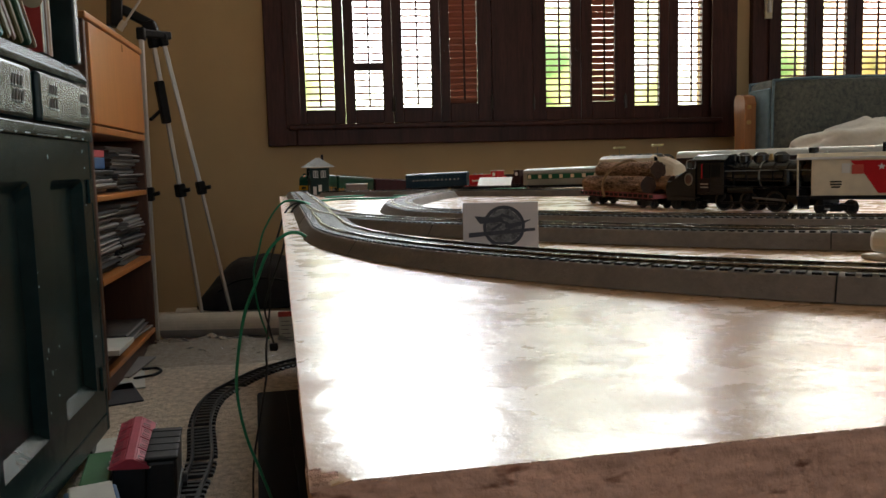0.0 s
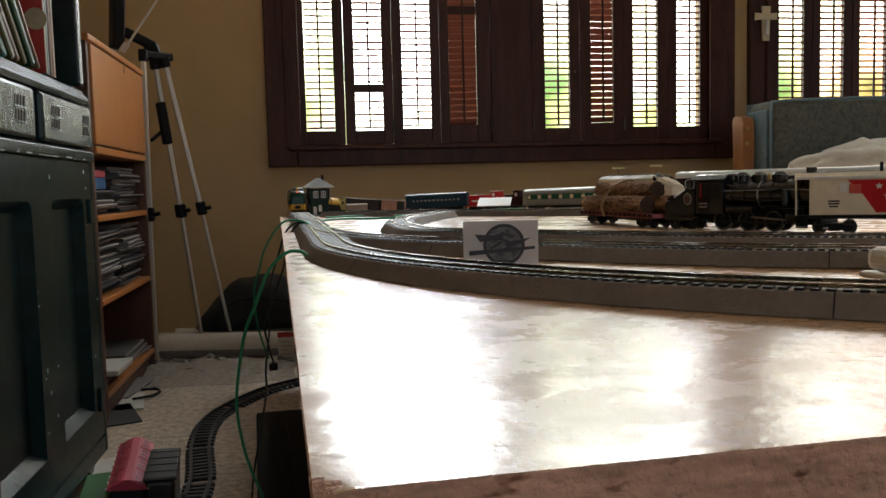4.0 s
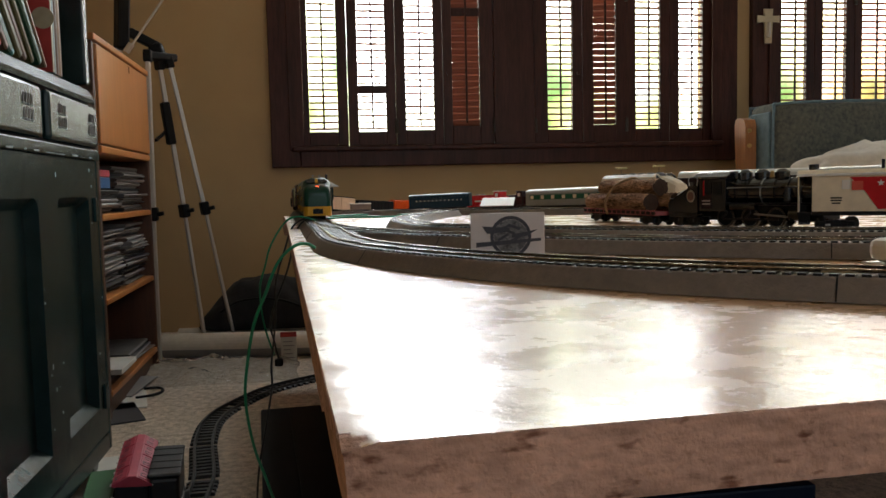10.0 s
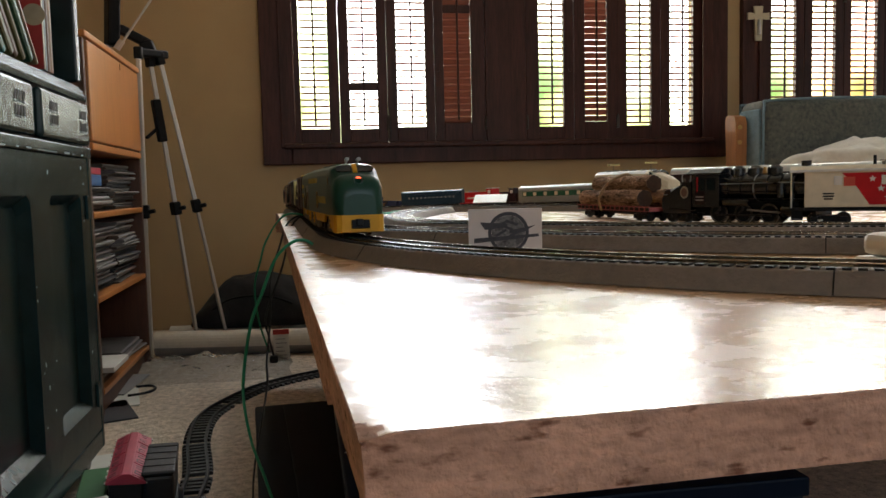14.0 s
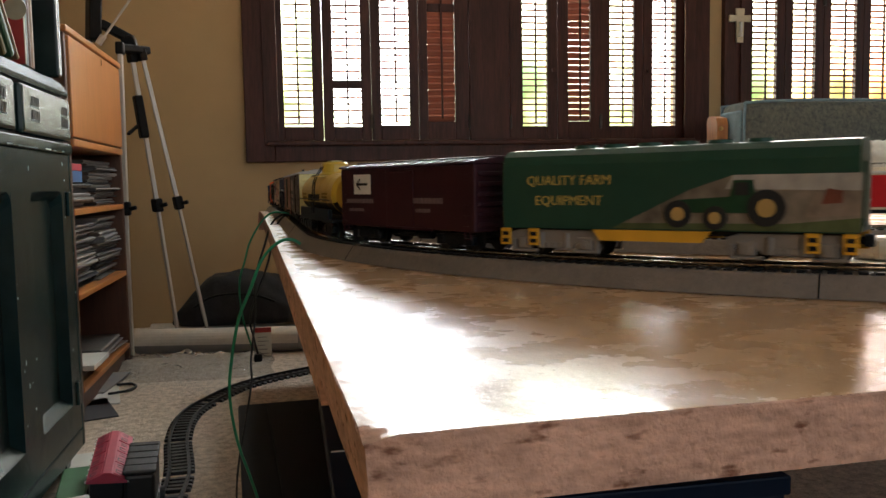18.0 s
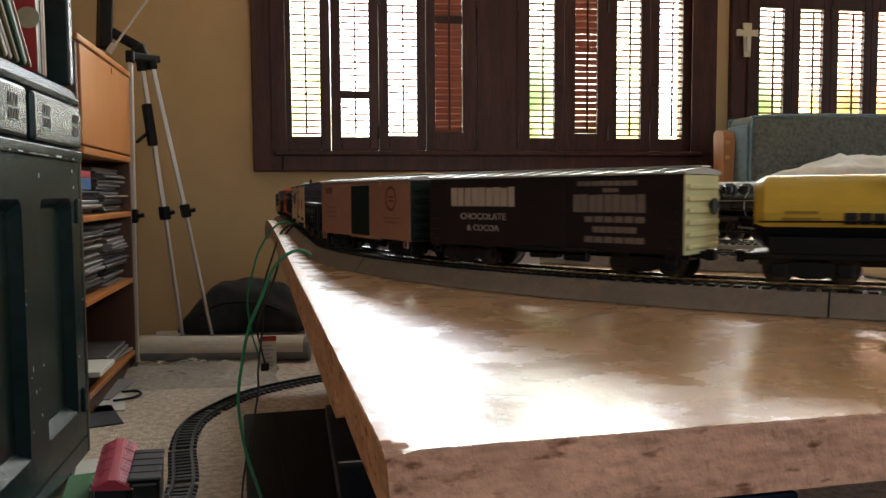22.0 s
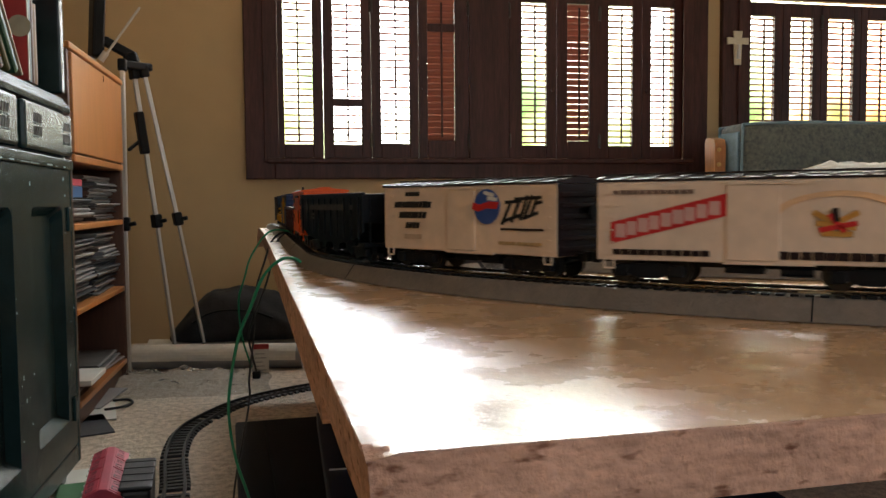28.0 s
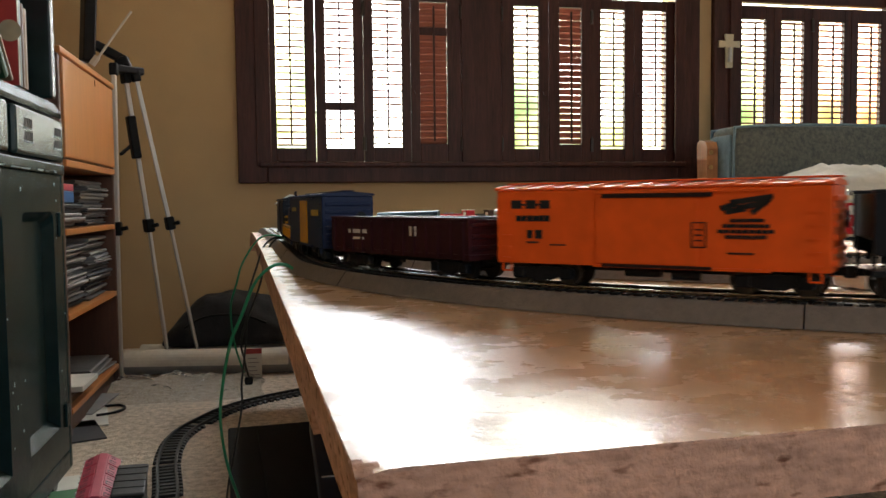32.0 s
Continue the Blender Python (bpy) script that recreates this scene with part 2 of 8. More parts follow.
def board_material():
    """Varnished board: brushed, blotchy gloss that is worn off along the west edge."""
    m = material("varnished_board", (0.62, 0.385, 0.215), rough=0.25, vary=0.14, scale=17, stretch=(0.7, 2.2, 1), spec=0.78)
    nt = m.node_tree
    b = nt.nodes["Principled BSDF"]
    tc = nt.nodes["Texture Coordinate"]

    def noise_of(scale, detail, rough=0.5, stretch=(1, 1, 1)):
        mp = nt.nodes.new("ShaderNodeMapping")
        mp.inputs["Scale"].default_value = stretch
        nt.links.new(tc.outputs["Object"], mp.inputs[0])
        nz = nt.nodes.new("ShaderNodeTexNoise")
        nz.inputs["Scale"].default_value, nz.inputs["Detail"].default_value, nz.inputs["Roughness"].default_value = scale, detail, rough
        nt.links.new(mp.outputs[0], nz.inputs["Vector"])
        return nz.outputs[0]

    def calc(op, a, c):
        q = nt.nodes.new("ShaderNodeMath")
        q.operation = op
        for k, v in enumerate((a, c)):
            if isinstance(v, (int, float)):
                q.inputs[k].default_value = v
            else:
                nt.links.new(v, q.inputs[k])
        return q.outputs[0]

    def ranged(v, a, c, lo, hi):
        q = nt.nodes.new("ShaderNodeMapRange")
        q.interpolation_type = "SMOOTHSTEP"
        for k, x in (("From Min", a), ("From Max", c), ("To Min", lo), ("To Max", hi)):
            q.inputs[k].default_value = x
        nt.links.new(v, q.inputs[0])
        return q.outputs[0]
    sep = nt.nodes.new("ShaderNodeSeparateXYZ")
    nt.links.new(tc.outputs["Object"], sep.inputs[0])
    across = calc("ADD", sep.outputs["X"], calc("MULTIPLY", sep.outputs["Y"], 0.043))
    worn = calc("ADD", across, calc("MULTIPLY", noise_of(60, 8, 0.7), -0.040))
    wear = ranged(worn, -0.012, -0.004, 0.30, 0.0)
    blotch = ranged(noise_of(30, 8, 0.68, (1, 1.3, 1)), 0.36, 0.66, 0.22, 0.33)
    nt.links.new(calc("ADD", blotch, wear), b.inputs["Roughness"])
    bump = nt.nodes.new("ShaderNodeBump")
    bump.inputs["Strength"].default_value, bump.inputs["Distance"].default_value = 0.38, 0.002
    nt.links.new(calc("ADD", noise_of(30, 6, 0.62), calc("MULTIPLY", noise_of(190, 4), 0.10)), bump.inputs["Height"])
    nt.links.new(bump.outputs[0], b.inputs["Normal"])
    return m


def edge_material():
    """Raw chipboard edge: pressed flakes with dark pits."""
    m = material("raw_board_edge", (0.60, 0.36, 0.265), rough=0.85, vary=0.28, scale=300, bump=1.0, bump_scale=330, stretch=(0.6, 0.6, 1.6), spec=0.2)
    nt = m.node_tree
    b = nt.nodes["Principled BSDF"]
    old = b.inputs["Base Color"].links[0].from_socket
    pits = nt.nodes.new("ShaderNodeTexNoise")
    pits.inputs["Scale"].default_value, pits.inputs["Detail"].default_value = 210, 3
    mp = nt.nodes.new("ShaderNodeMapping")
    mp.inputs["Scale"].default_value = (0.5, 0.5, 1.3)
    nt.links.new(nt.nodes["Texture Coordinate"].outputs["Object"], mp.inputs[0])
    nt.links.new(mp.outputs[0], pits.inputs["Vector"])
    ramp = nt.nodes.new("ShaderNodeValToRGB")
    els = ramp.color_ramp.elements
    els[0].position, els[0].color = 0.30, (0.30, 0.20, 0.16, 1)
    els[1].position, els[1].color = 0.40, (1, 1, 1, 1)
    nt.links.new(pits.outputs[0], ramp.inputs[0])
    mix = nt.nodes.new("ShaderNodeMix")
    mix.data_type, mix.blend_type = "RGBA", "MULTIPLY"
    mix.inputs["Factor"].default_value = 0.9
    nt.links.new(old, mix.inputs["A"])
    nt.links.new(ramp.outputs[0], mix.inputs["B"])
    nt.links.new(mix.outputs["Result"], b.inputs["Base Color"])
    return m


BOARD = board_material()
EDGE = edge_material()
ROADBED = material("grey_plastic_roadbed", (0.195, 0.158, 0.128), rough=0.6, vary=0.16, scale=260, bump=0.3, bump_scale=700, spec=0.3)
TIE = material("black_plastic_tie", (0.010, 0.010, 0.011), spec=0.2, rough=0.5, vary=0.3, scale=300)
STEEL = material("nickel_rail", (0.30, 0.27, 0.23), rough=0.22, metal=1.0, vary=0.12, scale=120)


def out_material():
    """Foliage low down, blown-out sky above, far behind the windows."""
    m = bpy.data.materials.new("garden_light")
    m.use_nodes = True
    nt = m.node_tree
    nt.nodes.remove(nt.nodes["Principled BSDF"])
    em = nt.nodes.new("ShaderNodeEmission")
    tc = nt.nodes.new("ShaderNodeTexCoord")
    nz = nt.nodes.new("ShaderNodeTexNoise")
    nz.inputs["Scale"].default_value, nz.inputs["Detail"].default_value = 1.6, 6
    nt.links.new(tc.outputs["Object"], nz.inputs["Vector"])
    ramp = nt.nodes.new("ShaderNodeValToRGB")
    els = ramp.color_ramp.elements
    els[0].position, els[0].color = 0.34, (0.16, 0.30, 0.06, 1)
    els[1].position, els[1].color = 0.66, (0.95, 0.97, 0.9, 1)
    e = els.new(0.48)
    e.color = (0.75, 0.80, 0.30, 1)
    nt.links.new(nz.outputs[0], ramp.inputs[0])
    sep = nt.nodes.new("ShaderNodeSeparateXYZ")
    nt.links.new(tc.outputs["Object"], sep.inputs[0])
    # an autumn tree towards the east
    east = nt.nodes.new("ShaderNodeMapRange")
    east.inputs["From Min"].default_value, east.inputs["From Max"].default_value = 4.6, 6.2
    nt.links.new(sep.outputs["X"], east.inputs[0])
    warm = nt.nodes.new("ShaderNodeMix")
    warm.data_type, warm.blend_type = "RGBA", "MULTIPLY"
    warm.inputs["B"].default_value = (1.5, 0.62, 0.35, 1)
    nt.links.new(east.outputs[0], warm.inputs["Factor"])
    nt.links.new(ramp.outputs[0], warm.inputs["A"])
    height = nt.nodes.new("ShaderNodeMath")
    height.operation = "ADD"
    nt.links.new(sep.outputs["Z"], height.inputs[0])
    nt.links.new(nz.outputs[0], height.inputs[1])
    up = nt.nodes.new("ShaderNodeMapRange")
    up.interpolation_type = "SMOOTHSTEP"
    up.inputs["From Min"].default_value, up.inputs["From Max"].default_value = 1.55, 2.9
    nt.links.new(height.outputs[0], up.inputs[0])
    # trees stand before the sky in some places, open sky in others
    along = nt.nodes.new("ShaderNodeMapRange")
    along.inputs["From Min"].default_value, along.inputs["From Max"].default_value = -1.0, 7.0
    nt.links.new(sep.outputs["X"], along.inputs[0])
    trees = nt.nodes.new("ShaderNodeValToRGB")
    te = trees.color_ramp.elements
    te[0].position, te[0].color = 0.0, (0.6, 0.6, 0.6, 1)
    te[1].position, te[1].color = 1.0, (0.4, 0.4, 0.4, 1)
    for x, v in ((-0.2, 0.5), (0.25, 0.5), (0.42, 1.0), (1.3, 1.0), (1.9, 0.5), (2.5, 0.4), (2.75, 0.6), (3.1, 0.45), (3.4, 0.5), (3.62, 0.9), (3.95, 0.9), (4.4, 0.45), (5.6, 0.35)):
        e = te.new((x + 1) / 8)
        e.color = (v, v, v, 1)
    nt.links.new(along.outputs[0], trees.inputs[0])
    bw = nt.nodes.new("ShaderNodeRGBToBW")
    nt.links.new(trees.outputs[0], bw.inputs[0])

    def calc(op, a, b):
        q = nt.nodes.new("ShaderNodeMath")
        q.operation = op
        for k, v in enumerate((a, b)):
            if isinstance(v, (int, float)):
                q.inputs[k].default_value = v
            else:
                nt.links.new(v, q.inputs[k])
        return q.outputs[0]
    open_sky = calc("MULTIPLY", calc("MAXIMUM", calc("SUBTRACT", bw.outputs[0], 0.7), 0.0), 2.0)
    sky_part = calc("MINIMUM", calc("ADD", calc("MULTIPLY", up.outputs[0], bw.outputs[0]), open_sky), 1.0)
    mix = nt.nodes.new("ShaderNodeMix")
    mix.data_type = "RGBA"
    mix.inputs["B"].default_value = (1, 1, 1, 1)
    nt.links.new(sky_part, mix.inputs["Factor"])
    nt.links.new(warm.outputs["Result"], mix.inputs["A"])
    nt.links.new(mix.outputs["Result"], em.inputs["Color"])
    power = nt.nodes.new("ShaderNodeMapRange")
    power.inputs["To Min"].default_value, power.inputs["To Max"].default_value = GARDEN * 0.18, GARDEN * 1.35
    nt.links.new(sky_part, power.inputs[0])
    nt.links.new(power.outputs[0], em.inputs["Strength"])
    nt.links.new(em.outputs[0], nt.nodes["Material Output"].inputs[0])
    return m


GARDEN = 12.0
OUTSIDE = out_material()

# ---- the room ----
X0, X1, Y0 = -0.90, 4.3, -2.6
CEIL_Z = 2.60
WA = (-0.06, 1.79, 0.80, 2.15)
# opening out of view, assumed for the light on south-facing sides
WS = (-0.1, 2.3, 0.85, 2.2)
WB = (2.06, 3.22, 0.62, 2.15)
bm = bmesh.new()
box(bm, X0 - 0.12, X1 + 0.12, Y0 - 0.12, WALL_Y + 0.16, FLOOR - 0.1, FLOOR)
tagged(link("floor", bm, CARPET), "beige looped carpet floor", "floor", kind="structure")
bm = bmesh.new()
box(bm, X0 - 0.12, X1 + 0.12, Y0 - 0.12, WALL_Y + 0.16, CEIL_Z, CEIL_Z + 0.1)
tagged(link("ceiling", bm, CEIL), "plain off-white ceiling", "ceiling", kind="structure")
bm = bmesh.new()
za, zb = FLOOR, CEIL_Z
for a, b, c, d in ((X0, WA[0], za, zb), (WA[1], WB[0], za, zb), (WB[1], X1, za, zb), (WA[0], WA[1], za, WA[2]), (WA[0], WA[1], WA[3], zb), (WB[0], WB[1], za, WB[2]), (WB[0], WB[1], WB[3], zb)):
    box(bm, a, b, WALL_Y, WALL_Y + 0.16, c, d)
tagged(link("wall_north", bm, WALL), "mustard-tan painted wall with two windows", "wall", kind="structure")
# east opening out of view, assumed for the cool light on the hutch
WE = (0.65, 1.95, 0.9, 2.1)
for nm, qs in (("wall_west", ((X0 - 0.12, X0, Y0, WALL_Y + 0.16, za, zb),)), ("wall_east", ((X1, X1 + 0.12, Y0, WE[0], za, zb), (X1, X1 + 0.12, WE[1], WALL_Y + 0.16, za, zb), (X1, X1 + 0.12, WE[0], WE[1], za, WE[2]), (X1, X1 + 0.12, WE[0], WE[1], WE[3], zb)))):
    bm = bmesh.new()
    for q in qs:
        box(bm, *q)
    tagged(link(nm, bm, WALL), "mustard-tan painted wall", "wall", kind="structure")
bm = bmesh.new()
for a, b, c, d in ((X0 - 0.12, WS[0], za, zb), (WS[1], X1 + 0.12, za, zb), (WS[0], WS[1], za, WS[2]), (WS[0], WS[1], WS[3], zb)):
    box(bm, a, b, Y0 - 0.12, Y0, c, d)
tagged(link("wall_south", bm, WALL), "mustard-tan painted wall with a wide unseen window", "wall", kind="structure")
bm = bmesh.new()
for a, b, c, d in ((WS[0] - 0.08, WS[0] + 0.02, WS[2] - 0.08, WS[3] + 0.08), (WS[1] - 0.02, WS[1] + 0.08, WS[2] - 0.08, WS[3] + 0.08), (WS[0] + 0.02, WS[1] - 0.02, WS[2] - 0.08, WS[2] + 0.02), (WS[0] + 0.02, WS[1] - 0.02, WS[3] - 0.02, WS[3] + 0.08)):
    box(bm, a, b, Y0 + 0.001, Y0 + 0.03, c, d, 0.004)
tagged(link("window_3", bm, DARKWOOD), "plain dark wood frame of an unseen, assumed window", "window", kind="structure")
bm = bmesh.new()
for a, b, c, d in ((WE[0] - 0.08, WE[0] + 0.02, WE[2] - 0.08, WE[3] + 0.08), (WE[1] - 0.02, WE[1] + 0.08, WE[2] - 0.08, WE[3] + 0.08), (WE[0] + 0.02, WE[1] - 0.02, WE[2] - 0.08, WE[2] + 0.02), (WE[0] + 0.02, WE[1] - 0.02, WE[3] - 0.02, WE[3] + 0.08)):
    box(bm, X1 - 0.03, X1 - 0.001, a, b, c, d, 0.004)
tagged(link("window_4", bm, DARKWOOD), "plain dark wood frame of an unseen, assumed window", "window", kind="structure")
bm = bmesh.new()
box(bm, -9, 14, 7.5, 7.52, -2, 7)
tagged(link("backdrop", bm, OUTSIDE), "bright garden and sky outside the windows", "backdrop", kind="structure")


def shutter_panel(win, x0, x1, z0, z1, px0, px1, pz0, pz1, tilt, bars=()):
    """A louvred shutter leaf: stiles, rails, tilt rod and slats in the opening px0..px1, pz0..pz1."""
    y0, y1 = WALL_Y - 0.006, WALL_Y + 0.020
    x0, x1 = x0 - 0.0021, x1 + 0.0021
    bm = bmesh.new()
    for a, b, c, d in ((x0, px0, z0, z1), (px1, x1, z0, z1), (px0, px1, z0, pz0), (px0, px1, pz1, z1)):
        box(bm, a, b, y0, y1, c, d, 0.0025)
    n = int(round((pz1 - pz0) / 0.0275))
    zs = [pz0 + (i + 0.5) * (pz1 - pz0) / n for i in range(n)]
    bars = [min(zs, key=lambda z: abs(z - h)) for h in bars]
    for h in bars:
        box(bm, px0, px1, y0 + 0.001, y1 - 0.001, h - 0.0165, h + 0.0165, 0.002)
    leaf = part("shutter", bm, DARKWOOD, win)
    if SLATS.get(round(px1 - px0, 4), None) is None:
        b2 = bmesh.new()
        w = (px1 - px0) / 2 - 0.0015
        prism(b2, [(-0.015, 0), (-0.010, 0.0036), (0.010, 0.0036), (0.015, 0), (0.010, -0.0036), (-0.010, -0.0036)], 0, -w, w)
        me = bpy.data.meshes.new("slat")
        b2.to_mesh(me)
        b2.free()
        me.materials.append(SLATWOOD)
        SLATS[round(px1 - px0, 4)] = me
    me = SLATS[round(px1 - px0, 4)]
    for z in zs:
        if z in bars:
            continue
        ob = new("slat", me)
        ob.parent = leaf
        ob.matrix_basis = pose((px0 + px1) / 2, (y0 + y1) / 2, z, tilt + random.uniform(-2.5, 2.5), 0, 0)
    bm = bmesh.new()
    box(bm, (px0 + px1) / 2 - 0.004, (px0 + px1) / 2 + 0.004, y0 - 0.012, y0 - 0.004, pz0 + 0.012, pz1 - 0.02, 0.001)
    part("tilt_rod", bm, DARKWOOD, leaf)
    return leaf


SLATS = {}
HINGE = material("dark_iron_hinge", (0.06, 0.05, 0.045), rough=0.4, metal=0.8, vary=0.2, scale=80)


def window(name, label, outer, opening, leaves, mull, top):
    win = empty(name, Matrix.Identity(4), label, "window", kind="structure")
    ox0, ox1, oz0, oz1 = outer
    ax0, ax1, az0, az1 = opening
    ya, yb = WALL_Y - 0.034, WALL_Y - 0.001
    bm = bmesh.new()
    box(bm, ox0, ax0 + 0.012, ya, yb, oz0, oz1, 0.004)
    box(bm, ax1 - 0.012, ox1, ya, yb, oz0, oz1, 0.004)
    box(bm, ax0 + 0.012, ax1 - 0.012, ya, yb, az1 - 0.01, oz1, 0.004)
    part("window_frame", bm, DARKWOOD, win)
    bm = bmesh.new()
    box(bm, ox0 + 0.075, ax0 + 0.03, ya - 0.010, ya - 0.0005, oz0 + 0.07, oz1, 0.003)
    box(bm, ax1 - 0.03, ox1 - 0.075, ya - 0.010, ya - 0.0005, oz0 + 0.07, oz1, 0.003)
    part("moulding", bm, DARKWOOD, win)
    bm = bmesh.new()
    box(bm, ax0 + 0.012, ax1 - 0.012, ya - 0.004, yb, oz0, az0 + 0.004, 0.005)
    part("window_apron", bm, DARKWOOD, win)
    bm = bmesh.new()
    box(bm, ax0 - 0.02, ax1 + 0.02, ya - 0.022, ya - 0.0045, az0 - 0.016, az0 + 0.006, 0.006)
    part("window_sill", bm, DARKWOOD, win)
    bm = bmesh.new()
    for a, b in mull:
        box(bm, a, b, WALL_Y - 0.012, WALL_Y + 0.05, az0 + 0.004, az1 - 0.01, 0.004)
    box(bm, ax0 + 0.012, ax1 - 0.012, WALL_Y + 0.022, WALL_Y + 0.06, top + 0.022, top + 0.075, 0.004)
    part("mullion", bm, DARKWOOD, win)
    for k, q in enumerate(leaves):
        leaf = shutter_panel(win, *q)
        x = q[0] if k % 2 == 0 else q[1]
        for z in (q[2] + 0.075, q[3] - 0.085):
            bm = bmesh.new()
            tube(bm, (x, WALL_Y - 0.010, z - 0.028), (x, WALL_Y - 0.010, z + 0.028), 0.0055, n=10)
            tube(bm, (x, WALL_Y - 0.010, z + 0.028), (x, WALL_Y - 0.010, z + 0.036), 0.0035, 0.0015, n=8)
            part("hinge", bm, HINGE, leaf)
        if k % 4 in (0, 3):
            bm = bmesh.new()
            xk = (q[1] + q[5]) / 2 + 0.004 if k % 4 == 0 else (q[0] + q[4]) / 2
            tube(bm, (xk, WALL_Y - 0.006, q[2] + 0.30), (xk, WALL_Y - 0.024, q[2] + 0.30), 0.007, 0.010, n=14)
            part("knob", bm, DARKWOOD, leaf)
    return win


PZ0, PZ1 = 0.866, 1.487
ZB, ZT_ = 0.8085, 1.53
A_LEAVES = [
    (-0.048, 0.152, ZB, ZT_, -0.006, 0.111, PZ0, PZ1, 8), (0.158, 0.353, ZB, ZT_, 0.198, 0.314, PZ0, PZ1, 3, (1.03,)),
    (0.359, 0.555, ZB, ZT_, 0.398, 0.519, PZ0 + 0.006, PZ1, 2), (0.561, 0.775, ZB, ZT_, 0.598, 0.717, PZ0 + 0.02, PZ1, -63, (1.372,)),
    (0.960, 1.172, ZB, ZT_, 1.017, 1.128, PZ0, PZ1, 6), (1.178, 1.372, ZB, ZT_, 1.225, 1.328, PZ0 + 0.02, PZ1, -50),
    (1.375, 1.574, ZB, ZT_, 1.419, 1.532, PZ0, PZ1, 4), (1.580, 1.775, ZB, ZT_, 1.622, 1.732, PZ0, PZ1, 3)]
window("window_1", "wide dark wood window with louvred shutters", (-0.165, 1.885, 0.720, 2.26), WA, A_LEAVES, ((0.778, 0.957),), 1.53)
B_LEAVES = [
    (2.075, 2.274, 0.64, ZT_, 2.113, 2.236, 0.70, 1.468, 3), (2.280, 2.474, 0.64, ZT_, 2.318, 2.435, 0.70, 1.468, 4),
    (2.480, 2.684, 0.64, ZT_, 2.516, 2.650, 0.70, 1.468, 3), (2.690, 2.890, 0.64, ZT_, 2.726, 2.850, 0.70, 1.468, 5)]
window("window_2", "second dark wood window with open louvres", (1.957, 3.32, 0.54, 2.26), WB, B_LEAVES, ((2.893, 3.20),), 1.53)

# ---- the layout board ----
T0 = Vector((0.0075, 0.0063, 0))
BW, BD, BT = 2.2, 2.45, 0.0152


def board_point(u, v, drop=0.0):
    p = T0 + EXV * u + EYV * v
    return Vector((p.x, p.y, top_z(p.y) - drop))


def make_board():
    bm = bmesh.new()
    us = [0, 0.0005, 0.0015, 0.0027, 0.004, 0.0055, 0.0075, 0.012, 0.05, 0.1, 0.2, 0.4, 0.8, 1.4, BW - 0.01, BW]
    vs = [0, 0.0005, 0.0015, 0.0027, 0.004, 0.0055, 0.0075, 0.012, 0.05, 0.1, 0.2, 0.35, 0.5, 0.7] + [0.9 + 0.1 * i for i in range(15)] + [BD]
    top, bot = {}, {}
    rnd = random.Random(4)
    for i, u in enumerate(us):
        for j, v in enumerate(vs):
            uu, vv, dz = u, v, 0.0
            if i == 0:
                dz += 0.0004
            if j == 0:
                dz += 0.0004
            if i == 0 and 6 < j < 14:
                uu += rnd.uniform(0, 0.0012)
            # battered corner, rounded off
            near = max(0.0, 0.0072 - math.hypot(u, v))
            dz += 0.24 * near
            if i == 0 or j == 0:
                uu, vv = uu + 0.12 * near, vv + 0.12 * near
            top[i, j] = bm.verts.new(board_point(uu, vv, dz))
            if i in (0, len(us) - 1) or j in (0, len(vs) - 1):
                bot[i, j] = bm.verts.new(board_point(uu + (0.001 if i == 0 else 0), vv + (0.001 if j == 0 else 0), BT))
    nu, nv = len(us), len(vs)
    for i in range(nu - 1):
        for j in range(nv - 1):
            f = bm.faces.new((top[i, j], top[i + 1, j], top[i + 1, j + 1], top[i, j + 1]))
            f.smooth = i > 1 and j > 1
            if i == 0 or j == 0 or math.hypot(us[i] + us[i + 1], vs[j] + vs[j + 1]) < 0.0118 + 0.0030 * math.sin(7.0 * i - 5.0 * j):
                f.material_index = 1
    ring = [(i, 0) for i in range(nu)] + [(nu - 1, j) for j in range(1, nv)] + [(i, nv - 1) for i in range(nu - 2, -1, -1)] + [(0, j) for j in range(nv - 2, 0, -1)]
    for a, b in zip(ring, ring[1:] + ring[:1]):
        f = bm.faces.new((top[a], bot[a], bot[b], top[b]))
        f.material_index = 1
    f = bm.faces.new([bot[r] for r in ring][::-1])
    f.material_index = 1
    bmesh.ops.recalc_face_normals(bm, faces=bm.faces)
    return bm


table = empty("layout_table", Matrix.Identity(4), "long wooden board table with worn varnish for model trains", "table")
part("tabletop", make_board(), [BOARD, EDGE], table, "varnished board with chipped raw edges")
bm = bmesh.new()
ring = []
for k in range(24):
    v = 0.122 + (2.42 - 0.122) * k / 23
    ring.append([bm.verts.new(board_point(u, v, BT + h)) for u, h in ((0.002, 0.0003), (0.045, 0.0003), (0.045, 0.0118), (0.0025, 0.0118))])
for a, b in zip(ring, ring[1:]):
    for k in range(4):
        bm.faces.new((a[k], a[(k + 1) % 4], b[(k + 1) % 4], b[k]))
bm.faces.new(ring[0][::-1])
bm.faces.new(ring[-1])
bmesh.ops.recalc_face_normals(bm, faces=bm.faces)
part("side_batten", bm, EDGE, table)
for u, v in ((1.25, 0.95), (2.05, 0.95), (1.25, 2.1), (2.05, 2.1)):
    p = board_point(u, v, BT + 0.0002)
    bm = bmesh.new()
    box(bm, p.x - 0.03, p.x + 0.03, p.y - 0.03, p.y + 0.03, FLOOR, p.z, 0.004)
    part("leg", bm, EDGE, table)


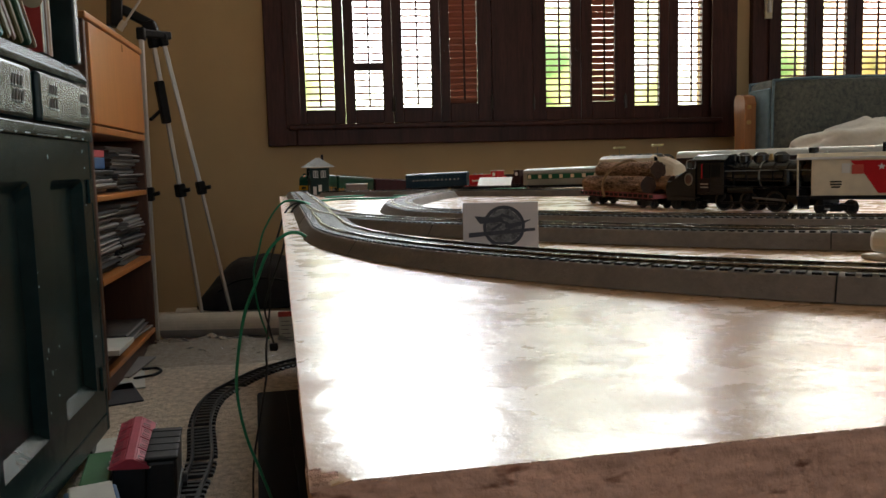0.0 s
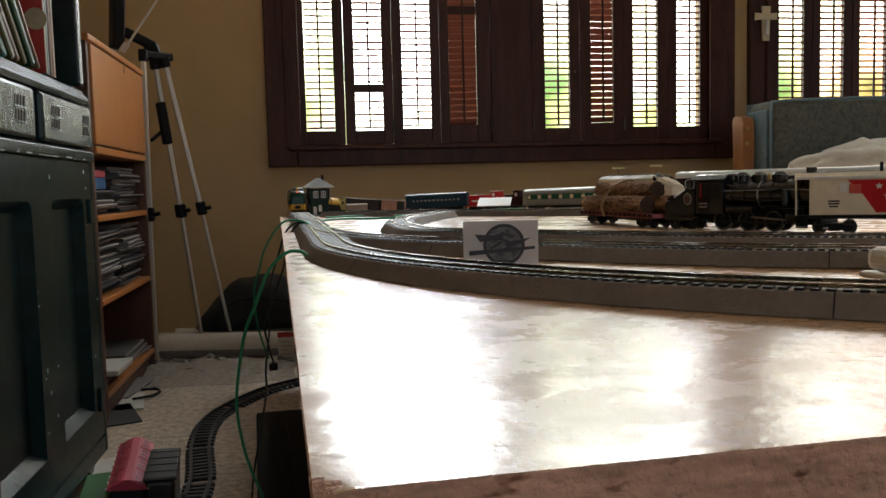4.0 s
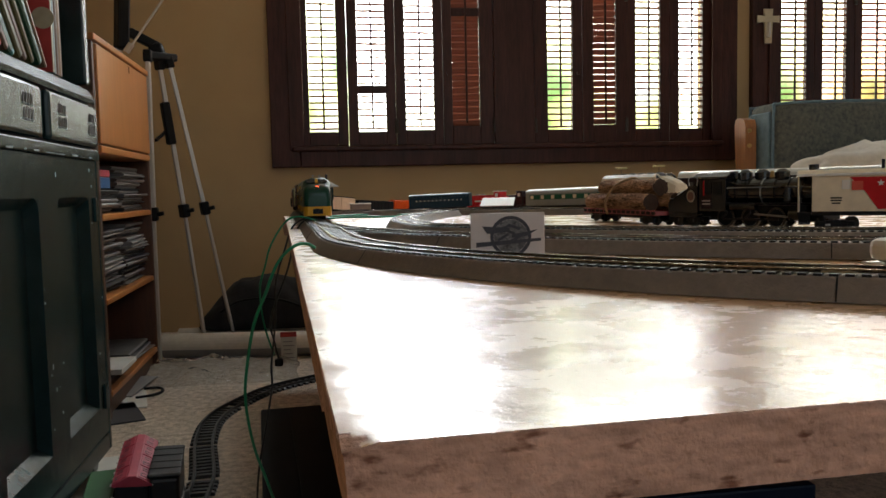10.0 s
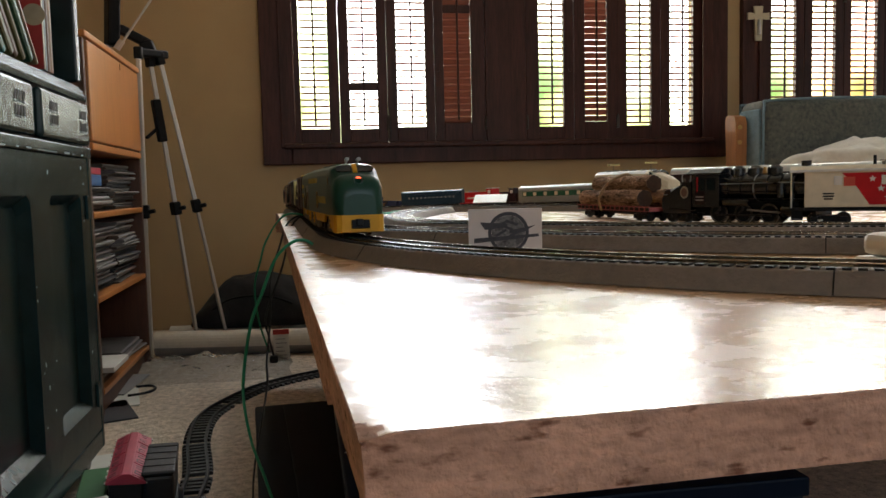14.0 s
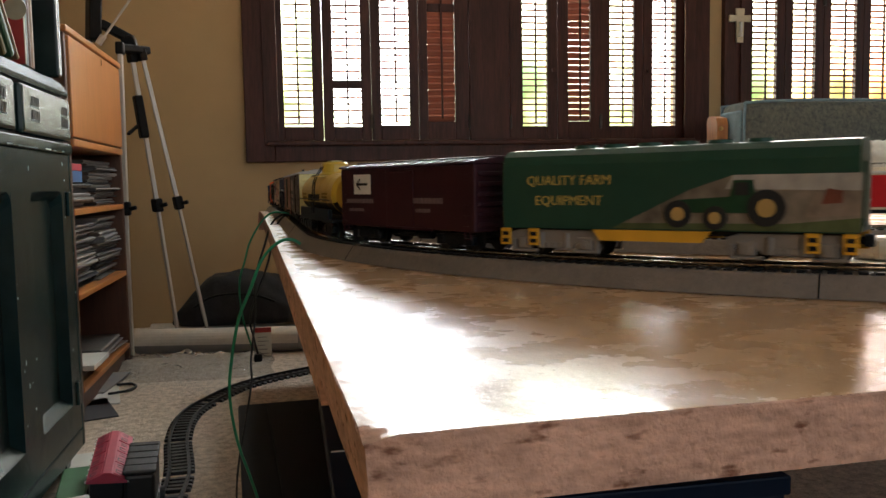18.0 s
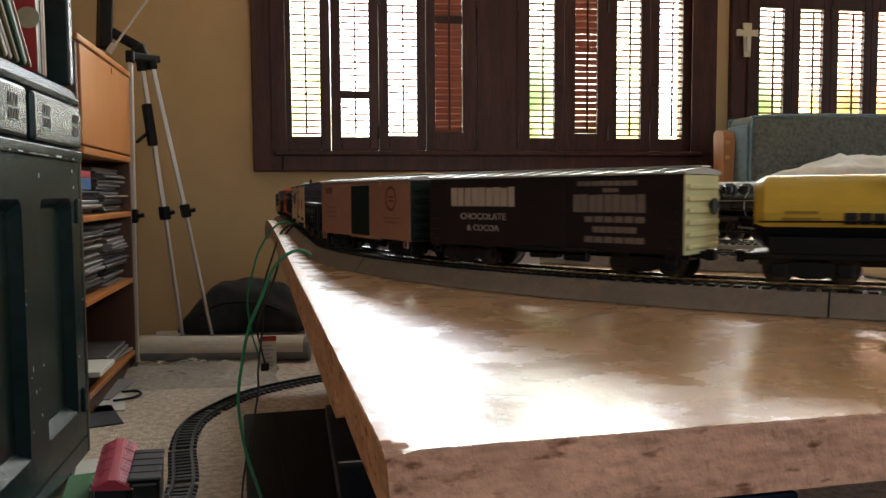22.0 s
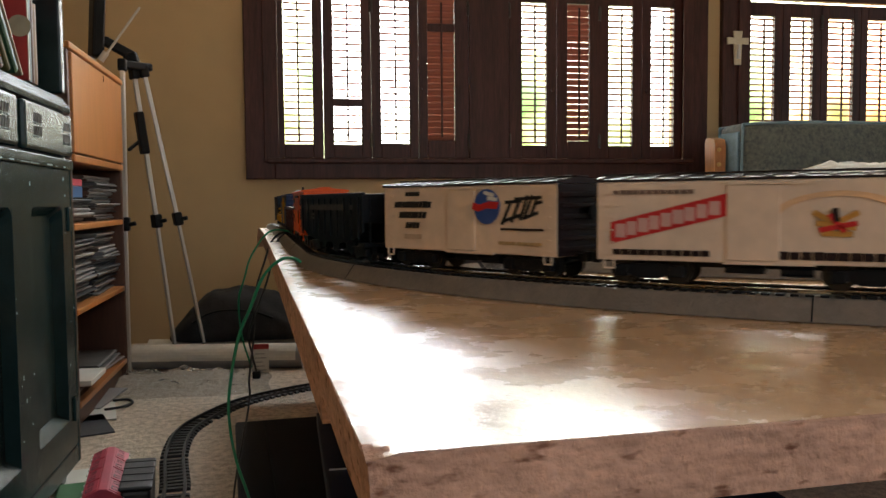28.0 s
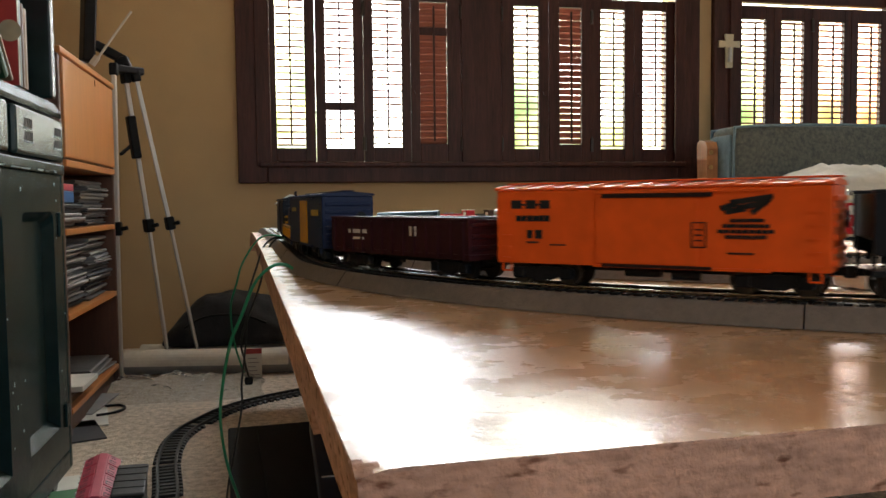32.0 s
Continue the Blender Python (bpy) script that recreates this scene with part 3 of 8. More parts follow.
# ---- track ----
def mesh_of(name, bm, mats, smooth=False):
    me = bpy.data.meshes.new(name)
    bm.to_mesh(me)
    bm.free()
    for m in mats:
        me.materials.append(m)
    if smooth:
        for f in me.polygons:
            f.use_smooth = True
    return me


def catmull(pts, step=0.012):
    pts = [Vector((*p, 0)) for p in pts]
    fine = []
    for i in range(len(pts) - 1):
        p0, p1, p2, p3 = pts[max(i - 1, 0)], pts[i], pts[i + 1], pts[min(i + 2, len(pts) - 1)]
        n = max(2, int((p2 - p1).length / step))
        for k in range(n):
            t = k / n
            fine.append(0.5 * ((2 * p1) + (p2 - p0) * t + (2 * p0 - 5 * p1 + 4 * p2 - p3) * t * t + (3 * p1 - p0 - 3 * p2 + p3) * t ** 3))
    fine.append(pts[-1])
    out = []
    for i, p in enumerate(fine):
        d = (fine[min(i + 1, len(fine) - 1)] - fine[max(i - 1, 0)]).normalized()
        out.append((Vector((p.x, p.y, top_z(p.y))), d))
    return out


def lay_track(stations, label, lift=0.0, single=(0, 0), joints=()):
    """Grey roadbed with ties and two rails along the stations; ties between the runs in single are pieces of their own."""
    tr = empty("track", Matrix.Identity(4), label, "track", group="tracks on the board")
    stations = [(p + Vector((0, 0, lift)), d) for p, d in stations]
    bm = bmesh.new()
    profile = [(-0.0228, 0.0004), (0.0228, 0.0004), (0.0170, 0.0084), (0.0164, 0.0089), (0.0156, 0.0091), (-0.0156, 0.0091), (-0.0164, 0.0089), (-0.0170, 0.0084)]
    sweep(bm, profile, stations)
    bmesh.ops.recalc_face_normals(bm, faces=bm.faces)
    bed = part("roadbed", bm, ROADBED, tr)
    for y in (-0.00825, 0.00825):
        bm = bmesh.new()
        sweep(bm, [(y - 0.0011, 0.0099), (y + 0.0011, 0.0099), (y + 0.0004, 0.0103), (y + 0.0005, 0.0109), (y + 0.0005, 0.0114), (y - 0.0005, 0.0114), (y - 0.0005, 0.0109), (y - 0.0004, 0.0103)], stations)
        bmesh.ops.recalc_face_normals(bm, faces=bm.faces)
        part("rail", bm, STEEL, tr)
    bm = bmesh.new()
    prism(bm, [(-0.0153, 0.0086), (0.0153, 0.0086), (0.0153, 0.0097), (0.0150, 0.0100), (-0.0150, 0.0100), (-0.0153, 0.0097)], 0, -0.0016, 0.0016)
    one = mesh_of("tie", bm, [TIE])
    verts, faces = [], []
    run, gap = 0.0, 0.0052
    nxt = 0.004
    for (p, d), (q, e) in zip(stations, stations[1:]):
        ln = (q - p).length
        while run + ln > nxt:
            t = (nxt - run) / ln
            c = p.lerp(q, t)
            f = d.lerp(e, t).normalized()
            sd = Vector((f.y, -f.x, 0))
            if single[0] < nxt < single[1]:
                ob = new("tie", one)
                ob.parent = bed
                ob.matrix_basis = Matrix.Translation(c) @ Matrix.Rotation(math.atan2(f.y, f.x), 4, "Z")
            else:
                k = len(verts)
                for h in (0.0088, 0.0100):
                    for a, b in ((-1, -1), (1, -1), (1, 1), (-1, 1)):
                        verts.append(c + sd * a * 0.0153 + f * b * 0.0016 + Vector((0, 0, h)))
                faces += [(k + 4, k + 5, k + 6, k + 7), (k, k + 1, k + 5, k + 4), (k + 1, k + 2, k + 6, k + 5), (k + 2, k + 3, k + 7, k + 6), (k + 3, k, k + 4, k + 7)]
            nxt += gap
        run += ln
    me = bpy.data.meshes.new("tie")
    me.from_pydata([tuple(v) for v in verts], [], faces)
    me.materials.append(TIE)
    ob = new("tie", me)
    ob.parent = tr
    ob["kind"] = "stuff"
    # seams where two lengths of roadbed are pushed together, with the rail joiners over them
    run = 0.0
    left = sorted(joints)
    for (p, d), (q, _) in zip(stations, stations[1:]):
        run += (q - p).length
        if left and run > left[0]:
            left.pop(0)
            bm = bmesh.new()
            sweep(bm, [(a * 1.008, h * 1.012 + 0.00005) for a, h in profile], [(q - d * 0.0003, d), (q + d * 0.0003, d)])
            part("seam", bm, TIE, bed)
            for y in (-0.00825, 0.00825):
                bm = bmesh.new()
                sweep(bm, [(y - 0.0014, 0.0100), (y + 0.0014, 0.0100), (y + 0.0010, 0.0107), (y - 0.0010, 0.0107)], [(q - d * 0.006, d), (q + d * 0.006, d)])
                part("rail_joiner", bm, STEEL, tr)
    return tr


loop = [track_at(-3.65 + 0.0125 * i) for i in range(int((3.65 + 1.55) / 0.0125))]
lay_track(loop, "outer loop of grey-bedded model railway track", single=(3.28, 4.86), joints=(2.42, 2.9, 3.14, 3.52, 3.78, 4.05, 4.31, 4.57))
lay_track(catmull([(0.0135, 0.74), (0.021, 0.66), (0.035, 0.60), (0.054, 0.555), (0.085, 0.498), (0.125, 0.448), (0.169, 0.402), (0.212, 0.359), (0.251, 0.325), (0.298, 0.291), (0.36, 0.258), (0.46, 0.222), (0.65, 0.19), (1.4, 0.17)]), "inner siding track branching from the loop", lift=0.0002, joints=(0.29, 0.55, 0.80))
lay_track(catmull([(0.219, 1.165), (0.180, 1.08), (0.145, 0.98), (0.118, 0.88), (0.107, 0.80), (0.1065, 0.72), (0.114, 0.64), (0.130, 0.605), (0.152, 0.577), (0.204, 0.522), (0.255, 0.467), (0.303, 0.426), (0.360, 0.382), (0.43, 0.338), (0.55, 0.292), (0.8, 0.265), (1.4, 0.255)]), "pointed inner curve of model railway track")
lay_track(catmull([(0.035, 1.455), (0.085, 1.405), (0.176, 1.31), (0.283, 1.185), (0.406, 1.06), (0.54, 0.94), (0.72, 0.83), (1.0, 0.74), (1.5, 0.70)]), "straight back track with grey roadbed")

# ---- the moving freight train ----
def paint(name, c, rough=0.38, vary=0.10, spec=0.2):
    return material(name, c, rough=rough, vary=vary, scale=120, bump=0.05, bump_scale=500, spec=spec)


BLACK = paint("black_plastic", (0.0085, 0.0095, 0.0115), 0.38, spec=0.16)
GREEN = paint("dark_green_paint", (0.007, 0.048, 0.030), 0.33, spec=0.35)
YELLOW = paint("yellow_paint", (0.66, 0.34, 0.03), 0.45)
LETTER_Y = paint("yellow_lettering", (0.52, 0.36, 0.09), 0.5)
LETTER_W = paint("white_lettering", (0.72, 0.70, 0.66), 0.5)
LETTER_T = paint("tan_grey_lettering", (0.40, 0.33, 0.29), 0.5)
PICTURE = paint("muted_printed_picture", (0.17, 0.135, 0.10), 0.45, 0.6)
MIDPRINT = paint("dull_red_barn_print", (0.16, 0.05, 0.03), 0.45, 0.3)
LETTER_K = paint("black_lettering", (0.02, 0.02, 0.02), 0.5)
LETTER_R = paint("red_lettering", (0.55, 0.03, 0.03), 0.5)
LETTER_B = paint("blue_lettering", (0.04, 0.09, 0.30), 0.5)
MAROON = paint("maroon_paint", (0.042, 0.012, 0.017), 0.38)
TANKY = paint("tank_yellow_paint", (0.58, 0.38, 0.05), 0.3, spec=0.4)
PALE = paint("pale_yellow_paint", (0.62, 0.58, 0.30), 0.5)
COCOA = paint("cocoa_brown_paint", (0.014, 0.0095, 0.0125), 0.4, spec=0.18)
PINK = paint("dusty_pink_paint", (0.34, 0.185, 0.145), 0.5)
DGREEN = paint("blackish_green_paint", (0.006, 0.013, 0.011), 0.45)
GREYROOF = paint("weathered_grey_roof", (0.34, 0.32, 0.30), 0.34, spec=0.6)
NAVY = paint("navy_black_paint", (0.006, 0.008, 0.015), 0.42)
WHITE = paint("off_white_paint", (0.74, 0.57, 0.43), 0.45)
UMBER = paint("dark_umber_paint", (0.022, 0.011, 0.011), 0.45)
ORANGE = paint("orange_paint", (0.85, 0.115, 0.015), 0.42)
BLUE = paint("deep_blue_paint", (0.008, 0.017, 0.058), 0.4)
RED = paint("bright_red_paint", (0.50, 0.015, 0.02), 0.4)
CREAM = paint("cream_plastic", (0.70, 0.62, 0.48), 0.42)
SILVER = paint("silver_plastic", (0.36, 0.37, 0.36), 0.32)
GREYT = paint("grey_truck_plastic", (0.22, 0.19, 0.16), 0.5)
DARKGLASS = material("smoked_glass", (0.01, 0.012, 0.014), rough=0.08, vary=0.05)
LAMP = material("orange_headlight", (0.9, 0.25, 0.1), rough=0.3, vary=0.05, emit=((1.0, 0.13, 0.05), 3.0))
WHEELMETAL = material("blackened_wheel", (0.03, 0.028, 0.026), rough=0.35, metal=0.7, vary=0.2, scale=200)


def slab(name, q, mat, parent, bevel=0.003, label="", m=None):
    bm = bmesh.new()
    box(bm, *q, bevel, m)
    return part(name, bm, mat, parent, label)


def truck_meshes(mat):
    bm = bmesh.new()
    for s in (-1, 1):
        y = s * 0.0115
        prism(bm, [(-0.0155, 0.0045), (-0.0155, 0.0072), (-0.006, 0.0085), (0.006, 0.0085), (0.0155, 0.0072), (0.0155, 0.0045), (0.0095, 0.0042), (0.004, 0.0022), (-0.004, 0.0022), (-0.0095, 0.0042)], 1, y - 0.0011, y + 0.0011)
        for x in (-0.0118, 0.0118):
            box(bm, x - 0.0030, x + 0.0030, y - 0.0019, y + 0.0019, 0.0028, 0.0080, 0.0006)
        for x in (-0.0022, 0, 0.0022):
            tube(bm, (x, y + s * 0.0004, 0.003), (x, y + s * 0.0004, 0.0075), 0.0008, n=6)
    box(bm, -0.003, 0.003, -0.0115, 0.0115, 0.0055, 0.0088)
    frame_me = mesh_of("truck", bm, [mat])
    bm = bmesh.new()
    for s in (-1, 1):
        tube(bm, (0, s * 0.0070, 0.0056), (0, s * 0.0094, 0.0056), 0.0056, n=20)
        tube(bm, (0, s * 0.0064, 0.0056), (0, s * 0.0070, 0.0056), 0.0063, n=20)
    tube(bm, (0, -0.011, 0.0056), (0, 0.011, 0.0056), 0.0011, n=8)
    return frame_me, mesh_of("wheelset", bm, [WHEELMETAL])


def diesel_truck_mesh():
    """Long cast truck side with drop equaliser, axle boxes and spring hangers."""
    bm = bmesh.new()
    for s in (-1, 1):
        y = s * 0.0135
        prism(bm, [(-0.0225, 0.0078), (-0.0225, 0.0108), (-0.018, 0.0122), (0.018, 0.0122), (0.0225, 0.0108), (0.0225, 0.0078), (0.0120, 0.0074), (0.0085, 0.0040), (-0.0085, 0.0040), (-0.0120, 0.0074)], 1, y - 0.0009, y + 0.0009)
        for x in (-0.0150, 0.0150):
            box(bm, x - 0.0036, x + 0.0036, y - 0.0015, y + 0.0015, 0.0034, 0.0092, 0.0007)
            tube(bm, (x, y, 0.0060), (x, y + s * 0.0024, 0.0060), 0.0019, n=10)
            box(bm, x - 0.0062, x + 0.0062, y - 0.0012, y + 0.0012, 0.0020, 0.0034, 0.0004)
        for x in (-0.0062, 0.0062):
            tube(bm, (x, y + s * 0.0008, 0.0042), (x, y + s * 0.0008, 0.0110), 0.0015, n=8)
        for x in (-0.0035, 0, 0.0035):
            box(bm, x - 0.0012, x + 0.0012, y - 0.0014, y + 0.0014, 0.0045, 0.0068, 0.0003)
        box(bm, -0.0215, -0.0195, y - 0.0013, y + 0.0013, 0.0022, 0.0080, 0.0003)
        box(bm, 0.0195, 0.0215, y - 0.0013, y + 0.0013, 0.0022, 0.0080, 0.0003)
    box(bm, -0.004, 0.004, -0.0130, 0.0130, 0.0062, 0.0120)
    return mesh_of("truck", bm, [GREYT])


TRUCK_B, WHEELS = truck_meshes(BLACK)
TRUCK_G = diesel_truck_mesh()


def add_trucks(car, half, grey=False):
    for x in (-half, half):
        t = new("truck", TRUCK_G if grey else TRUCK_B)
        t.parent = car
        t.location = (x, 0, 0)
        for dx in (-0.0150, 0.0150) if grey else (-0.0118, 0.0118):
            w = new("wheelset", WHEELS)
            w.parent = t
            w.location = (dx, 0, 0)


def add_couplers(car, L):
    for s in (-1, 1):
        bm = bmesh.new()
        a, b = sorted((s * (L / 2 - 0.004), s * (L / 2 + 0.0045)))
        box(bm, a, b, -0.0016, 0.0016, 0.0082, 0.0112, 0.0003)
        a, b = sorted((s * (L / 2 + 0.003), s * (L / 2 + 0.0068)))
        box(bm, a, b, -0.0032, 0.0014, 0.0074, 0.0122, 0.0006)
        part("coupler", bm, BLACK, car)


def lettering(car, text, size, x, z, mat, y=-0.01725, squeeze=1.0):
    cu = bpy.data.curves.new("lettering", "FONT")
    cu.body, cu.size, cu.extrude, cu.align_x, cu.resolution_u = text, size, 0.00012, "CENTER", 2
    tmp = bpy.data.objects.new("lettering_curve", cu)
    me = bpy.data.meshes.new_from_object(tmp)
    me.materials.clear()
    me.materials.append(mat)
    bpy.data.objects.remove(tmp)
    ob = new("lettering", me)
    ob.parent = car
    ob.matrix_basis = pose(x, y, z, 90, 0, 0) @ Matrix.Diagonal((squeeze, 1, 1, 1))
    return ob


def marking(car, x0, x1, z0, z1, mat, y=-0.01725, name="marking", slope=0.0):
    bm = bmesh.new()
    vs = box(bm, x0, x1, y - 0.00012, y + 0.00018, z0, z1)
    for v in vs:
        v.co.z += slope * (v.co.x - (x0 + x1) / 2)
    return part(name, bm, mat, car)


def bars(car, rows, mat, y=-0.01725):
    """Unreadable lines of print as plain bars: (x, z, width, height)."""
    for x, z, w, h in rows:
        marking(car, x - w / 2, x + w / 2, z - h / 2, z + h / 2, mat, y)


def wordmark(car, n, x0, x1, z, h, mat, y=-0.01725, slope=0.0, lean=0.0, seed=1):
    """A maker's name as a row of plain blocks."""
    r = random.Random(seed)
    w = (x1 - x0) / n
    for k in range(n):
        a, b = x0 + k * w, x0 + (k + 1) * w - w * r.uniform(0.08, 0.20)
        dz = slope * ((a + b) / 2 - (x0 + x1) / 2)
        bm = bmesh.new()
        vs = box(bm, a, b, y - 0.00015, y + 0.00015, z + dz - h / 2, z + dz + h / 2 * r.uniform(0.86, 1.0))
        for v in vs:
            v.co.x += lean * (v.co.z - z - dz)
        part("print_block", bm, mat, car)


def strokes(car, lines, width, mat, y, name="emblem_stroke"):
    """A flat emblem drawn from straight strokes (x0, z0, x1, z1)."""
    for x0, z0, x1, z1 in lines:
        d = Vector((x1 - x0, z1 - z0)).normalized() * width / 2
        n = Vector((-d.y, d.x))
        a, b = Vector((x0, z0)), Vector((x1, z1))
        bm = bmesh.new()
        prism(bm, [tuple(p) for p in (a - d - n, b + d - n, b + d + n, a - d + n)], 1, y, y + 0.0002)
        part(name, bm, mat, car)


def disc(car, x, z, r, mat, y=-0.01725, hole=0.0, name="emblem", sx=1.0):
    bm = bmesh.new()
    n = 28
    if hole:
        for yy in (y - 0.00015,):
            a = [bm.verts.new((x + sx * r * math.cos(2 * math.pi * k / n), yy, z + r * math.sin(2 * math.pi * k / n))) for k in range(n)]
            b = [bm.verts.new((x + sx * hole * math.cos(2 * math.pi * k / n), yy, z + hole * math.sin(2 * math.pi * k / n))) for k in range(n)]
            for k in range(n):
                bm.faces.new((a[k], a[(k + 1) % n], b[(k + 1) % n], b[k]))
    else:
        vs = tube(bm, (x, y - 0.00015, z), (x, y + 0.0002, z), r, n=n)
        for v in vs:
            v.co.x = x + (v.co.x - x) * sx
    return part(name, bm, mat, car)


def start_car(name, label, category="train car"):
    return empty(name, Matrix.Identity(4), label, category, group="moving freight train")


def boxcar(label, L, side, roof, end, door, rib_mat=None, door_w=0.026, top=0.0435, sill=None, name="boxcar"):
    car = start_car(name, label)
    h, w = L / 2, 0.0168
    bm = bmesh.new()
    box(bm, -h, h, -w, w, 0.0100, top, 0.0006)
    f_end = [f for f in bm.faces if abs(f.normal.x) > 0.9]
    for f in f_end:
        f.material_index = 1
    part("body", bm, [side, end], car)
    bm = bmesh.new()
    prism(bm, [(-w - 0.0006, top + 0.0001), (w + 0.0006, top + 0.0001), (w + 0.0006, top + 0.0009), (0, top + 0.0026), (-w - 0.0006, top + 0.0009)], 0, -h - 0.0006, h + 0.0006)
    whole = part("roof", bm, roof, car)
    bm = bmesh.new()
    prism(bm, [(-w - 0.0010, top + 0.0004), (w + 0.0010, top + 0.0004), (w + 0.0010, top + 0.0013), (w - 0.0008, top + 0.0018), (0, top + 0.0033), (-w + 0.0008, top + 0.0018), (-w - 0.0010, top + 0.0013)], 0, -0.0014, 0.0014)
    rib = mesh_of("roof_rib", bm, [roof])
    n = int(L / 0.0112)
    for i in range(n + 1):
        ob = new("roof_rib", rib)
        ob.parent = whole
        ob.location.x = -h + 0.001 + i * (L - 0.002) / n
    bm = bmesh.new()
    box(bm, -h - 0.0015, h + 0.0015, -0.0042, 0.0042, top + 0.0031, top + 0.0038, 0.0002)
    part("running_board", bm, roof, car)
    for s in (-1, 1):
        bm = bmesh.new()
        a, b = sorted((s * (w + 0.0001), s * (w + 0.0008)))
        box(bm, -door_w / 2, door_w / 2, a, b, 0.0112, top - 0.0022, 0.0003)
        part("door", bm, door, car)
        bm = bmesh.new()
        a, b = sorted((s * (w + 0.0001), s * (w + 0.0011)))
        box(bm, -door_w / 2 - 0.001, door_w * 1.15, a, b, top - 0.0020, top - 0.0008)
        part("door_rail", bm, side, car)
        bm = bmesh.new()
        box(bm, -door_w / 2 - 0.001, door_w * 1.15, a, b, 0.0096, 0.0108)
        part("door_rail", bm, side, car)
        for e in (-1, 1):
            bm = bmesh.new()
            for k in range(6):
                z = 0.0125 + k * 0.0052
                c, d = sorted((s * (w + 0.0003), s * (w + 0.0010)))
                box(bm, e * (h - 0.0055) - 0.0022, e * (h - 0.0055) + 0.0022, c, d, z - 0.0003, z + 0.0003)
            part("ladder", bm, side, car)
    for s in (-1, 1):
        bm = bmesh.new()
        for k in range(6):
            z = 0.0135 + k * 0.0050
            a, b = sorted((s * (h + 0.0001), s * (h + 0.0013)))
            box(bm, a, b, -w + 0.002, w - 0.002, z - 0.0012, z + 0.0012, 0.0006)
        part("end_rib", bm, rib_mat or end, car)
        bm = bmesh.new()
        x = s * (h + 0.0016)
        tube(bm, (x, 0.008, 0.0300), (x + s * 0.0008, 0.008, 0.0300), 0.0036, n=12)
        part("brake_wheel", bm, BLACK, car)
        for e in (-1, 1):
            bm = bmesh.new()
            xa = s * (h - 0.0055)
            box(bm, xa - 0.0024, xa + 0.0024, e * w - 0.0004, e * w + 0.0004, 0.0062, 0.0069)
            for dx in (-0.0022, 0.0022):
                box(bm, xa + dx - 0.0003, xa + dx + 0.0003, e * w - 0.0004, e * w + 0.0004, 0.0069, 0.0104)
            part("stirrup_step", bm, side, car)
    bm = bmesh.new()
    box(bm, -h + 0.004, h - 0.004, -0.004, 0.004, 0.0070, 0.0099)
    box(bm, -0.012, 0.004, -0.010, -0.004, 0.0052, 0.0085, 0.0008)
    tube(bm, (0.010, -0.011, 0.0068), (0.022, -0.011, 0.0068), 0.0022, n=10)
    part("underframe", bm, BLACK, car)
    if sill:
        marking(car, -h, h, 0.0101, 0.0135, sill, name="sill_stripe")
    add_trucks(car, h - 0.0215)
    add_couplers(car, L)
    return car


